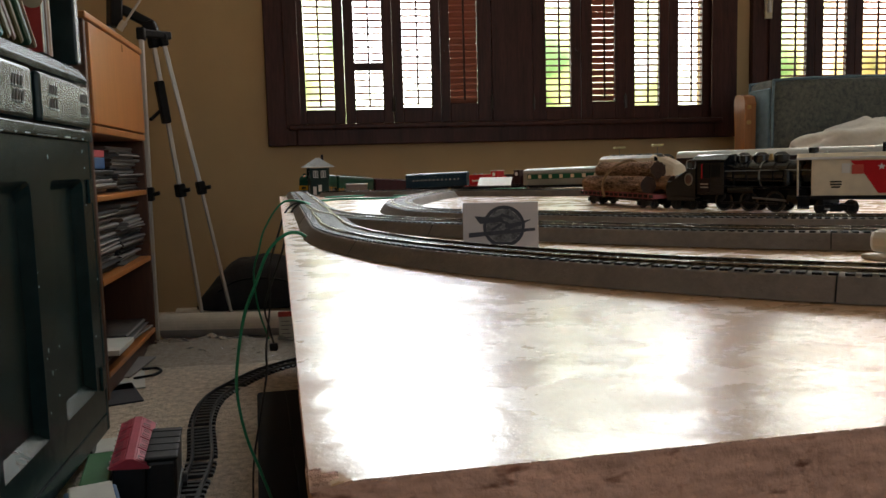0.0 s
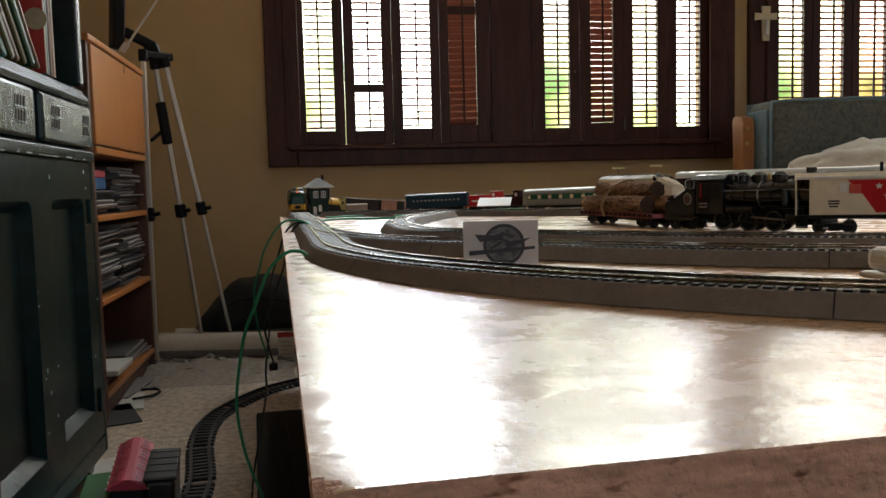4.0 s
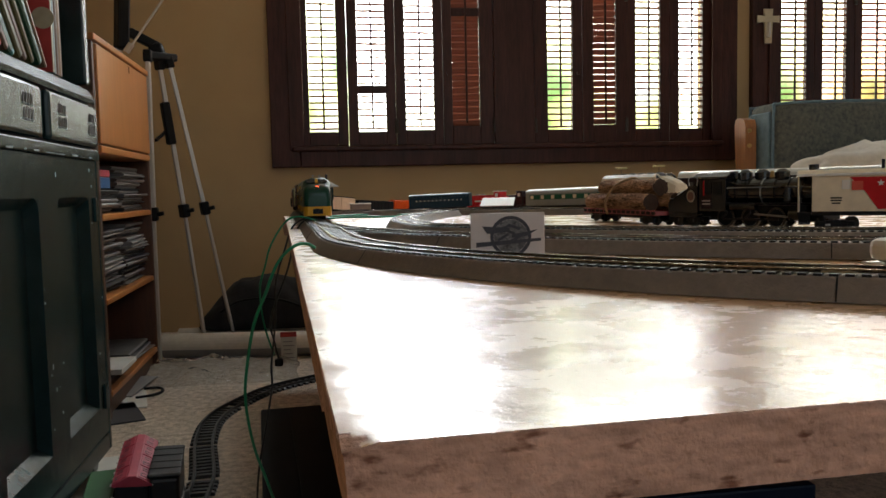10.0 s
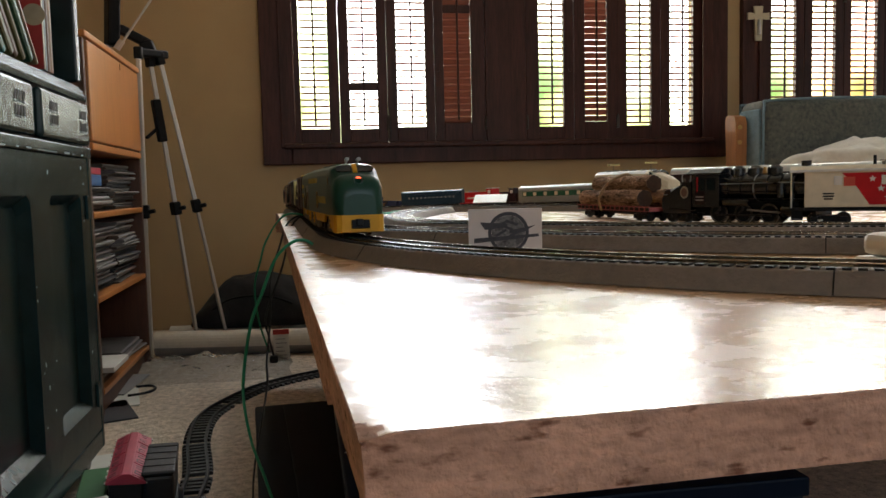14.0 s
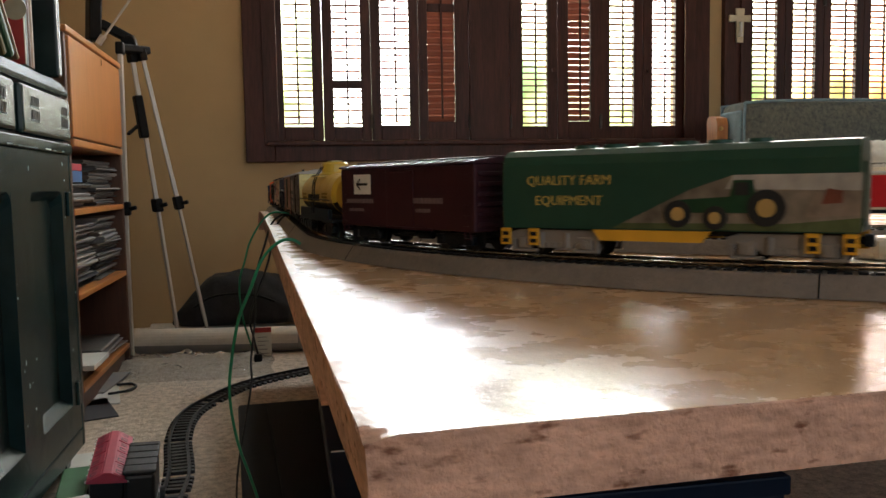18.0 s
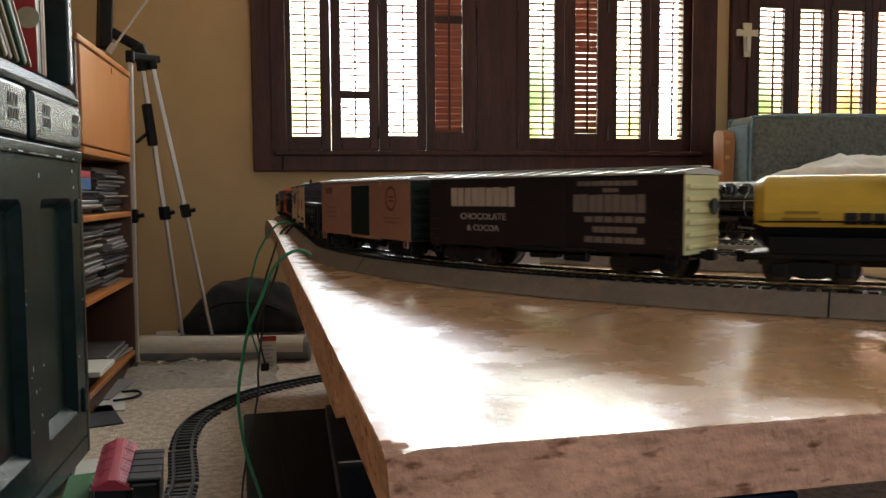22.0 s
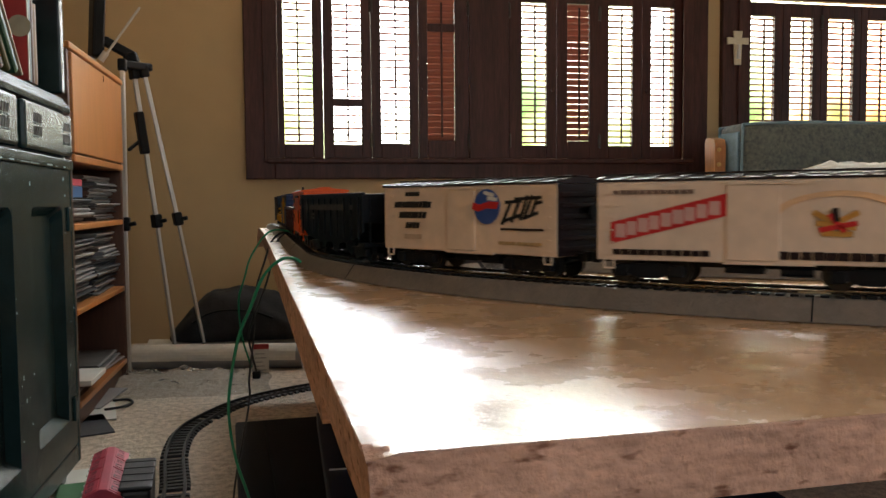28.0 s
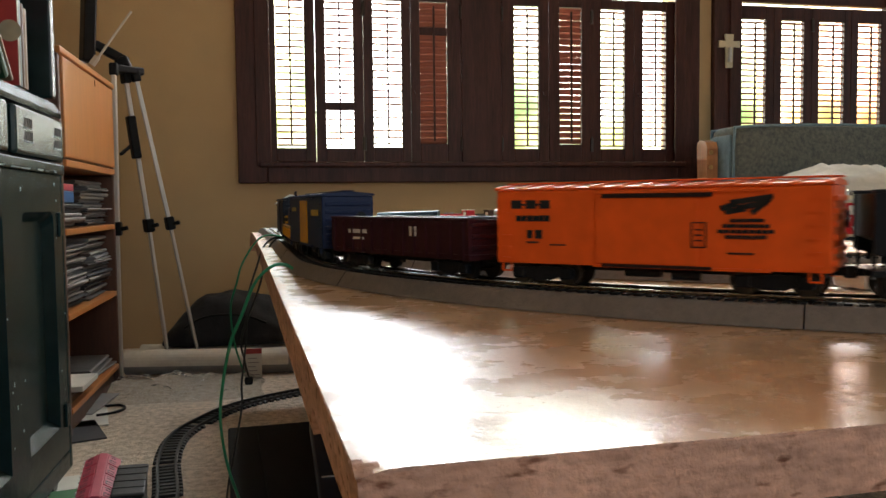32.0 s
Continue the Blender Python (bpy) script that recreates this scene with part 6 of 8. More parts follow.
def book(y, z, thick, tall, deep, lean, mat, x=-0.445):
    ob = empty("book", Matrix.Translation((x, y, z)) @ Matrix.Rotation(radians(lean), 4, "X"), "worn %s book leaning on the open hutch shelf" % mat.name.split("_")[-1].split(".")[0], "book", group="books on the hutch")
    bm = bmesh.new()
    box(bm, -deep, -0.001, 0.0012, thick - 0.0012, 0.003, tall - 0.003)
    part("pages", bm, PAPERW, ob)
    bm = bmesh.new()
    prism(bm, [(-deep - 0.003, 0), (-0.0015, 0), (0.0008, thick * 0.25), (0.0008, thick * 0.75), (-0.0015, thick), (-deep - 0.003, thick), (-deep - 0.003, thick - 0.0012), (-0.0008, thick - 0.0012), (-0.0008, 0.0012), (-deep - 0.003, 0.0012)], 2, 0, tall)
    part("cover", bm, mat, ob)
    return ob


rnd = random.Random(12)
yy = 0.965
for k in range(15):
    th = rnd.uniform(0.014, 0.026) if k < 14 else 0.008
    ln = 49 - k * 0.5
    book(yy, 0.843, th, rnd.uniform(0.22, 0.29), rnd.uniform(0.14, 0.19), ln, SPINES[(5, 2, 6, 0, 1, 2, 4, 6, 1, 0, 2, 6, 2, 1, 7)[k]], x=-0.444 - rnd.uniform(0, 0.012))
    yy += th / math.cos(radians(ln)) + rnd.uniform(0.0006, 0.003)
ob = empty("picture_book", pose(-0.449, 1.416, 0.843), "red picture book with cream round and yellow spine", "book", group="books on the hutch")
slab("cover", (-0.16, 0.0, 0.0, 0.006, 0.001, 0.245), MIDRED, ob, 0.0006)
slab("spine", (0.0001, 0.0012, -0.0002, 0.0062, 0.001, 0.245), SPINES[3], ob, 0.0003, "pale yellow spine")
bm = bmesh.new()
tube(bm, (-0.012, -0.0012, 0.095), (-0.012, -0.0002, 0.095), 0.019, n=28)
part("cover_round", bm, SPINES[3], ob, "cream disc printed on the cover")
yy = 1.425
for k, (th, tall) in enumerate(((0.017, 0.165), (0.014, 0.15), (0.016, 0.145))):
    book(yy, 0.843, th, tall, 0.12, 0.0, SPINES[(8, 6, 7)[k]], x=-0.450)
    yy += th + 0.002

# bureau with shelves of magazines
BX, BY0, BY1 = -0.515, 1.965, 2.602


def bureau():
    ob = empty("bureau_bookcase", pose(0, 0, 0), "orange-brown veneered bureau with drop front over open shelves", "bookcase")
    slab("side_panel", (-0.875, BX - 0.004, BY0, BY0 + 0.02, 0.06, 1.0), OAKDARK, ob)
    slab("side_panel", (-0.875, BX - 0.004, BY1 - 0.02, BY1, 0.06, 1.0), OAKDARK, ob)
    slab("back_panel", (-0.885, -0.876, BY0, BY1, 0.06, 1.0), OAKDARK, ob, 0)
    slab("top", (-0.885, BX + 0.004, BY0 - 0.006, BY1 + 0.006, 1.0005, 1.017), OAK, ob, 0.003)
    bm = bmesh.new()
    box(bm, BX - 0.020, BX + 0.002, BY0 + 0.022, BY1 - 0.012, 0.752, 0.996, 0.003)
    d = part("drop_front", bm, OAK, ob, "orange veneered drop-front writing flap")
    slab("keyhole", (BX + 0.002, BX + 0.003, 2.335, 2.339, 0.972, 0.990), MATBLACK, d, 0)
    slab("rail", (-0.87, BX + 0.003, BY0 + 0.0205, BY1 - 0.0205, 0.728, 0.747), OAK, ob)
    for z in (0.574, 0.362, 0.128):
        slab("shelf", (-0.875, BX - 0.003, BY0 + 0.0205, BY1 - 0.0205, z - 0.016, z), OAK, ob)
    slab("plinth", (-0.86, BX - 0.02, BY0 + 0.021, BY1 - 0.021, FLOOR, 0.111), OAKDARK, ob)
    return ob


bureau()
# cover tones lowered, the white most, for the deep shade on the shelves
MAGS = [material("magazine_%s" % n, c, rough=0.5, vary=0.3, scale=60, per_object=0.5) for n, c in (("dark", (0.03, 0.03, 0.034)), ("white", (0.15, 0.14, 0.125)), ("grey", (0.09, 0.085, 0.085)), ("brown", (0.09, 0.055, 0.04)))]


def magazine_meshes():
    out = []
    for m in MAGS:
        for th in (0.004, 0.007, 0.011):
            b = bmesh.new()
            prism(b, [(-0.10, 0), (0.097, 0), (0.102, th * 0.35), (0.103, th * 0.7), (0.098, th), (-0.10, th)], 1, -0.135, 0.135)
            me = mesh_of("magazine", b, [m, PAPERG])
            for f in me.polygons:
                if f.normal.x > 0.3 and th > 0.005:
                    # page edges take grey paper, toned down for the same shade
                    f.material_index = 1 if m.name != "magazine_dark" else 0
            out.append((th, me))
    return out


MAGM = magazine_meshes()


def stack(y, z, top, seed, x=-0.645):
    r = random.Random(seed)
    while True:
        th, me = r.choice(MAGM)
        if z + th > top:
            return
        ob = new("magazine", me)
        ob.matrix_basis = pose(x + r.uniform(-0.02, 0.016), y + r.uniform(-0.016, 0.016), z, 0, 0, r.gauss(0, 2.2))
        tagged(ob, "creased magazine in a pile on the bureau shelf", "magazine", group="piled magazines")
        z += th + 0.0004


stack(2.44, 0.5745, 0.712, 1)
stack(2.13, 0.5745, 0.64, 2)
stack(2.44, 0.3625, 0.545, 3)
stack(2.14, 0.3625, 0.53, 4)
stack(2.45, 0.1285, 0.17, 5)
stack(2.15, 0.1285, 0.16, 6)
for z, m, nm, lb in ((0.641, TOYBLUE, "card_box", "small blue cardboard box on magazines"), (0.672, TOYRED, "card_box", "flat pinkish red box on magazines")):
    bm = bmesh.new()
    box(bm, -0.66, -0.545, 2.06, 2.19, z, z + 0.030 - (0.012 if m is TOYRED else 0), 0.002)
    tagged(link(nm, bm, m), lb, "box")
bm = bmesh.new()
box(bm, -0.58, -0.50, 2.02, 2.19, 0.1615, 0.176, 0.002)
tagged(link("book", bm, PAPERW), "white paperback on the lowest shelf", "book")
# things on the bureau's top
for q, m, nm, lb in (((-0.80, -0.60, 2.05, 2.30, 1.0175, 1.040), SPINES[3], "book", "cream book lying on the bureau"), ((-0.79, -0.62, 2.07, 2.28, 1.0405, 1.058), SPINES[4], "book", "red book lying on the bureau"), ((-0.62, -0.545, 2.34, 2.42, 1.0175, 1.046), SPINES[5], "tin_box", "small dark tin on the bureau")):
    bm = bmesh.new()
    box(bm, *q, 0.002)
    tagged(link(nm, bm, m), lb, nm.split("_")[-1])
# papers and a strap at the bureau's foot
for q, rz, m, nm, lb in (((-0.535, 2.17), 12, PAPERW, "sheet_of_paper", "loose white sheet on the carpet"), ((-0.56, 2.30), -10, PAPERG, "folder", "grey paper folder on the carpet"), ((-0.525, 2.03), 20, MAGS[0], "magazine", "dark magazine on the carpet")):
    bm = bmesh.new()
    box(bm, -0.06, 0.06, -0.10, 0.10, 0, 0.004, 0.0005)
    for v in bm.verts:
        v.co.z += 0.010 * max(0, v.co.y / 0.1) ** 2 if m is PAPERG else 0
    o = link(nm, bm, m)
    o.matrix_basis = pose(*q, FLOOR + (0.0003 if m is PAPERW else 0.0048 if m is PAPERG else 0.0003), 0, 0, rz)
    tagged(o, lb, "paper")
bm = bmesh.new()
cable(bm, [(-0.50, 2.16, 0.066), (-0.46, 2.20, 0.062), (-0.445, 2.25, 0.060), (-0.465, 2.29, 0.060), (-0.50, 2.27, 0.064)], 0.004)
tagged(link("strap", bm, MATBLACK), "black looped strap on the papers", "strap")
bm = bmesh.new()
box(bm, -0.085, 0.045, -0.045, 0.045, 0, 0.002)
o = link("white_card", bm, PAPERW)
o.matrix_basis = pose(-0.435, 1.63, FLOOR + 0.0005, 0, 0, 12)
tagged(o, "white card lying by the hutch foot", "card")


def tripod():
    ob = empty("tripod", pose(-0.45, 2.70, FLOOR), "folded aluminium tripod with black clamps leaning by the bureau", "tripod")
    o = Vector((-0.45, 2.70, FLOOR))

    def seg(name, a, b, w, d, mat, par, label=""):
        a, b = Vector(a) - o, Vector(b) - o
        bm = bmesh.new()
        ln = (b - a).length
        box(bm, -w / 2, w / 2, -d / 2, d / 2, 0, ln, min(w, d) * 0.2)
        q = (b - a).to_track_quat("Z", "Y").to_matrix().to_4x4()
        bmesh.ops.transform(bm, matrix=Matrix.Translation(a) @ q, verts=bm.verts)
        return part(name, bm, mat, par, label)
    for top, mid, bot in (((-0.520, 2.663, 1.074), (-0.525, 2.663, 0.556), (-0.527, 2.663, FLOOR)), ((-0.498, 2.74, 1.06), (-0.442, 2.76, 0.563), (-0.392, 2.80, FLOOR)), ((-0.466, 2.74, 1.066), (-0.373, 2.76, 0.570), (-0.287, 2.80, FLOOR))):
        top, mid, bot = Vector(top), Vector(mid), Vector(bot)
        leg = seg("leg", mid, top, 0.027 if top.y < 2.7 else 0.020, 0.014, ALU, ob, "silver aluminium leg")
        seg("lower_leg", bot, mid, 0.022 if top.y < 2.7 else 0.015, 0.010, ALU, leg)
        dn = (bot - mid).normalized()
        seg("clamp", mid - dn * 0.024, mid + dn * 0.022, 0.036, 0.028, MATBLACK, leg, "black leg clamp")
        bm = bmesh.new()
        tube(bm, mid - o + Vector((0.015, -0.012, 0)), mid - o + Vector((0.034, -0.016, 0.004)), 0.007, n=10)
        part("clamp_knob", bm, MATBLACK, leg)
        seg("top_joint", top - dn * -0.02, top - dn * 0.02, 0.034, 0.026, MATBLACK, leg)
    seg("sleeve", (-0.484, 2.72, 0.93), (-0.468, 2.728, 0.79), 0.034, 0.028, MATBLACK, ob)
    seg("brace", (-0.51, 2.675, 0.80), (-0.48, 2.74, 0.84), 0.010, 0.010, MATBLACK, ob)
    seg("shoulder", (-0.525, 2.675, 1.078), (-0.450, 2.76, 1.082), 0.034, 0.026, MATBLACK, ob)
    seg("head", (-0.492, 2.74, 1.07), (-0.510, 2.74, 1.125), 0.05, 0.045, MATBLACK, ob)
    seg("head_arm", (-0.492, 2.745, 1.112), (-0.585, 2.70, 1.160), 0.028, 0.030, MATBLACK, ob)
    seg("pan_handle", (-0.606, 2.69, 1.10), (-0.591, 2.70, 1.40), 0.05, 0.04, MATBLACK, ob)
    bm = bmesh.new()
    tube(bm, Vector((-0.572, 2.66, 1.10)) - o, Vector((-0.46, 2.66, 1.26)) - o, 0.004, n=8)
    part("handle_rod", bm, ALU, ob, "thin silver rod")
    bm = bmesh.new()
    tube(bm, Vector((-0.585, 2.655, 1.085)) - o, Vector((-0.566, 2.655, 1.112)) - o, 0.011, n=10)
    part("rod_knob", bm, ALU, ob)
    return ob


tripod()


def lump(name, label, cat, c, r, mat, seed, flat=0.2, power=2.6, rough=0.06, freq=7.0, parent=None):
    """A soft, sagging body: a rounded box pushed about by noise, flat below."""
    bm = bmesh.new()
    bmesh.ops.create_icosphere(bm, subdivisions=5, radius=1.0)
    for v in bm.verts:
        d = v.co.normalized()
        k = (abs(d.x) ** power + abs(d.y) ** power + abs(d.z) ** power) ** (-1 / power)
        p = d * k
        n = noise.noise(Vector((d.x * freq * 0.3 + seed, d.y * freq * 0.3, d.z * freq * 0.3)))
        n2 = noise.noise(Vector((d.x * freq + seed, d.y * freq, d.z * freq)))
        p *= 1 + rough * 1.6 * n + rough * 0.7 * n2
        p.z = max(p.z, -1 + flat)
        v.co = Vector((p.x * r[0], p.y * r[1], (p.z + 1 - flat) * r[2]))
    ob = link(name, bm, mat, parent, label if parent else "", smooth=True)
    ob.location = c
    if parent is None:
        tagged(ob, label, cat)
    return ob




def soft_bag():
    """A slumped bag: uneven height along its length, rounded across, creased."""
    bm = bmesh.new()
    nx, na = 60, 26
    ridge = ((-0.43, 0.0), (-0.415, 0.035), (-0.355, 0.105), (-0.275, 0.172), (-0.165, 0.187), (-0.045, 0.160), (0.01, 0.10), (0.045, 0.03), (0.055, 0.0))
    rings = []
    for i in range(nx + 1):
        x = -0.43 + 0.485 * i / nx
        for (xa, ha), (xb, hb) in zip(ridge, ridge[1:]):
            if xa <= x <= xb + 1e-9:
                t = (x - xa) / (xb - xa)
                h = ha + (hb - ha) * t
        ring = []
        for k in range(na + 1):
            a = math.pi * k / na
            n = noise.noise(Vector((x * 9, a * 1.6, 3.1))) + 0.5 * noise.noise(Vector((x * 26, a * 4, 1.7)))
            f = 1 + 0.10 * n
            depth = 0.11 * min(1, (h / 0.12) ** 0.5)
            ring.append(bm.verts.new((x, 2.90 - depth * math.cos(a) * f, 0.133 + max(0.0, h * abs(math.sin(a)) ** 0.8 * f))))
        rings.append(ring)
    for r, q in zip(rings, rings[1:]):
        for k in range(na):
            bm.faces.new((r[k], r[k + 1], q[k + 1], q[k])).smooth = True
        bm.faces.new((r[0], q[0], q[na], r[na]))
    bmesh.ops.recalc_face_normals(bm, faces=bm.faces)
    ob = empty("soft_bag", Matrix.Identity(4), "slumped black nylon bag resting on paper rolls", "bag")
    part("body", bm, NYLON, ob)
    bm = bmesh.new()
    cable(bm, [(-0.34, 2.80, 0.20), (-0.28, 2.795, 0.235), (-0.20, 2.79, 0.245), (-0.12, 2.79, 0.235), (-0.06, 2.80, 0.21)], 0.004)
    part("carry_strap", bm, MATBLACK, ob)


soft_bag()
# long paper roll with a folded edge
roll = empty("paper_roll", pose(0, 0, 0), "long beige and grey roll of paper on the carpet", "roll")
bm = bmesh.new()
tube(bm, (-0.525, 2.755, FLOOR + 0.041), (0.040, 2.66, FLOOR + 0.041), 0.041, n=32)
part("rolled_sheet", bm, PAPERG, roll, smooth=False)
bm = bmesh.new()
st = []
for k in range(9):
    a = radians(-8 + 108 * k / 8)
    st.append((-0.0440 * math.cos(a), 0.0440 * math.sin(a)))
ax0, ax1 = Vector((-0.528, 2.7555, FLOOR + 0.041)), Vector((0.022, 2.663, FLOOR + 0.041))
dr = (ax1 - ax0).normalized()
nb = Vector((-dr.y, dr.x, 0))
ra = [[bm.verts.new(p + nb * a + Vector((0, 0, h))) for a, h in st] for p in (ax0, ax1)]
for k in range(8):
    bm.faces.new((ra[0][k], ra[0][k + 1], ra[1][k + 1], ra[1][k]))
part("outer_flap", bm, LINEN, roll, "beige flap of the outer sheet")
bm = bmesh.new()
tube(bm, (-0.50, 2.90, FLOOR + 0.040), (0.06, 2.84, FLOOR + 0.040), 0.039, n=24)
tagged(link("paper_roll", bm, LINEN), "beige paper roll under a black bag", "roll")


def crumpled_sheet():
    bm = bmesh.new()
    nx, ny = 46, 30
    g = {}
    for i in range(nx + 1):
        for j in range(ny + 1):
            x, y = -0.57 + 0.50 * i / nx, 2.30 + 0.32 * j / ny
            p = Vector((x * 9, y * 9, 0.3))
            h = 0.040 * abs(noise.noise(p)) + 0.016 * abs(noise.noise(p * 3.1)) + 0.03 * max(0, j / ny - 0.55) * (1.3 - i / nx)
            edge = min(i, nx - i, j * 1.3, (ny - j) * 2) / 5
            g[i, j] = bm.verts.new((x + 0.02 * noise.noise(p + Vector((5, 0, 0))), y + 0.03 * noise.noise(p + Vector((0, 7, 0))), FLOOR + 0.0015 + h * min(1, edge)))
    for i in range(nx):
        for j in range(ny):
            bm.faces.new((g[i, j], g[i + 1, j], g[i + 1, j + 1], g[i, j + 1]))
    ob = link("plastic_sheet", bm, CLEAR)
    ob.visible_shadow = False
    tagged(ob, "crumpled clear plastic sheet on the carpet", "plastic sheet")


crumpled_sheet()

# ---- toy railway on the carpet ----
def toy_track():
    pts = catmull([(-0.235, 1.05), (-0.232, 1.3), (-0.231, 1.48), (-0.262, 1.72), (-0.262, 1.90), (-0.223, 2.03), (-0.133, 2.19), (0.02, 2.31), (0.2, 2.39), (0.5, 2.46)], 0.02)
    ob = empty("toy_track", pose(0, 0, 0), "wide black plastic toy track winding over the carpet", "toy track")
    path = [p[0] if isinstance(p, tuple) else p for p in pts]
    st = []
    for i, p in enumerate(path):
        d = (path[min(i + 1, len(path) - 1)] - path[max(i - 1, 0)]).normalized()
        st.append((Vector((p.x, p.y, FLOOR)), d))
    for s in (-1, 1):
        bm = bmesh.new()
        c = s * 0.019
        sweep(bm, [(c - 0.0035, 0.006), (c + 0.0035, 0.006), (c + 0.0025, 0.0135), (c - 0.0025, 0.0135)], st)
        part("rail", bm, RUBBERK, ob)
    bm = bmesh.new()
    prism(bm, [(-0.030, 0.0005), (0.030, 0.0005), (0.030, 0.006), (0.026, 0.0075), (-0.026, 0.0075), (-0.030, 0.006)], 1, -0.0052, 0.0052)
    me = mesh_of("sleeper", bm, [RUBBERK])
    run = 0.0
    for (p, d), (q, _) in zip(st, st[1:]):
        run += (q - p).length
        if run >= 0.0185:
            run = 0.0
            t = new("sleeper", me)
            t.parent = ob
            t.matrix_basis = Matrix.Translation(p) @ Matrix.Rotation(math.atan2(d.y, d.x) - math.pi / 2, 4, "Z")


toy_track()


def toy_carriage():
    ob = empty("toy_carriage", pose(-0.331, 1.335, FLOOR, 0, 5, 8), "toy railway carriage with faded red panelled roof", "toy")
    slab("chassis", (-0.029, 0.029, -0.120, 0.120, 0.012, 0.030), RUBBERK, ob)
    slab("body", (-0.026, 0.026, -0.112, 0.112, 0.0305, 0.092), RUBBERK, ob)
    bm = bmesh.new()
    prism(bm, [(-0.031, 0.0925), (0.031, 0.0925), (0.031, 0.096), (0.007, 0.1085), (-0.007, 0.1085), (-0.031, 0.096)], 1, -0.121, 0.121)
    roof = part("roof", bm, TOYRED, ob, "faded red roof with raised panels")
    tilt = math.degrees(math.atan2(0.0125, 0.024))
    for s in (-1, 1):
        for k in range(4):
            y = -0.090 + k * 0.060
            m = Matrix.Translation((s * 0.019, y, 0.10225)) @ Matrix.Rotation(s * radians(tilt), 4, "Y")
            slab("roof_panel", (-0.0115, 0.0115, -0.0270, 0.0270, 0.0001, 0.0014), TOYRED, roof, 0.0004, m=m)
            for dy in (-0.018, -0.006, 0.010, 0.020):
                slab("panel_slot", (-0.0070, 0.0035, dy - 0.0012, dy + 0.0012, 0.0012, 0.0018), RUBBERK, roof, 0, m=m)
            slab("panel_hook", (-0.0085, -0.0068, -0.0195, -0.0050, 0.0012, 0.0018), RUBBERK, roof, 0, m=m)
        for k in range(9):
            y = -0.117 + k * 0.0292
            slab("edge_stud", (*sorted((s * 0.0312, s * 0.0335)), y - 0.004, y + 0.004, 0.0932, 0.0962), PAPERW, roof, 0.0005)
    slab("ridge", (-0.0066, 0.0066, -0.121, 0.121, 0.1086, 0.1098), TOYRED, roof, 0.0004)
    for y in (-0.08, 0.08):
        for s in (-1, 1):
            bm = bmesh.new()
            tube(bm, (s * 0.020, y, 0.017), (s * 0.0275, y, 0.017), 0.017, n=18)
            part("wheel", bm, RUBBERK, ob)


toy_carriage()


def toy_wagon():
    ob = empty("toy_wagon", pose(-0.268, 1.300, FLOOR, 0, 2, 6), "black toy tender wagon beside the track", "toy")
    slab("chassis", (-0.026, 0.026, -0.085, 0.085, 0.014, 0.030), RUBBERK, ob)
    slab("body", (-0.024, 0.024, -0.078, 0.078, 0.0305, 0.100), RUBBERK, ob, 0.006)
    slab("lid", (-0.026, 0.026, -0.080, 0.080, 0.1005, 0.108), RUBBERK, ob, 0.003)
    for y in (-0.05, -0.015, 0.02, 0.055):
        slab("rib", (-0.0262, 0.0262, y - 0.0012, y + 0.0012, 0.1082, 0.1096), RUBBERK, ob, 0.001)
    slab("coupler", (-0.006, 0.006, 0.0855, 0.108, 0.018, 0.026), RUBBERK, ob, 0.002)
    slab("coupler_hook", (-0.012, 0.012, 0.1082, 0.118, 0.016, 0.034), RUBBERK, ob, 0.002)
    for y in (-0.055, 0.055):
        for s in (-1, 1):
            bm = bmesh.new()
            tube(bm, (s * 0.026, y, 0.015), (s * 0.034, y, 0.015), 0.015, n=18)
            part("wheel", bm, RUBBERK, ob)


toy_wagon()


def toy_truck():
    ob = empty("toy_truck", pose(-0.325, 1.075, FLOOR, 0, 0, 18), "blue and white plastic toy truck on the carpet", "toy")
    slab("chassis", (-0.036, 0.036, -0.09, 0.09, 0.014, 0.026), TOYBLUE, ob)
    slab("bed", (-0.038, 0.038, -0.085, 0.085, 0.0265, 0.090), TOYBLUE, ob, 0.004)
    slab("load", (-0.031, 0.031, -0.078, 0.078, 0.0905, 0.099), PAPERW, ob, 0.003, "white speckled load")
    for y in (-0.055, 0.055):
        for s in (-1, 1):
            bm = bmesh.new()
            tube(bm, (s * 0.036, y, 0.016), (s * 0.044, y, 0.016), 0.016, n=18)
            part("wheel", bm, RUBBERK, ob)
    ob = empty("toy_flatcar", pose(-0.392, 1.30, FLOOR, 0, 0, 9), "green plastic toy flatcar beside a red carriage", "toy")
    slab("deck", (-0.018, 0.030, -0.05, 0.16, 0.030, 0.044), TOYGREEN, ob, 0.003)
    for y in (-0.02, 0.12):
        for s in (-1, 1):
            bm = bmesh.new()
            tube(bm, (0.006 + s * 0.016, y, 0.0150), (0.006 + s * 0.022, y, 0.0150), 0.0150, n=16)
            part("wheel", bm, RUBBERK, ob)


toy_truck()


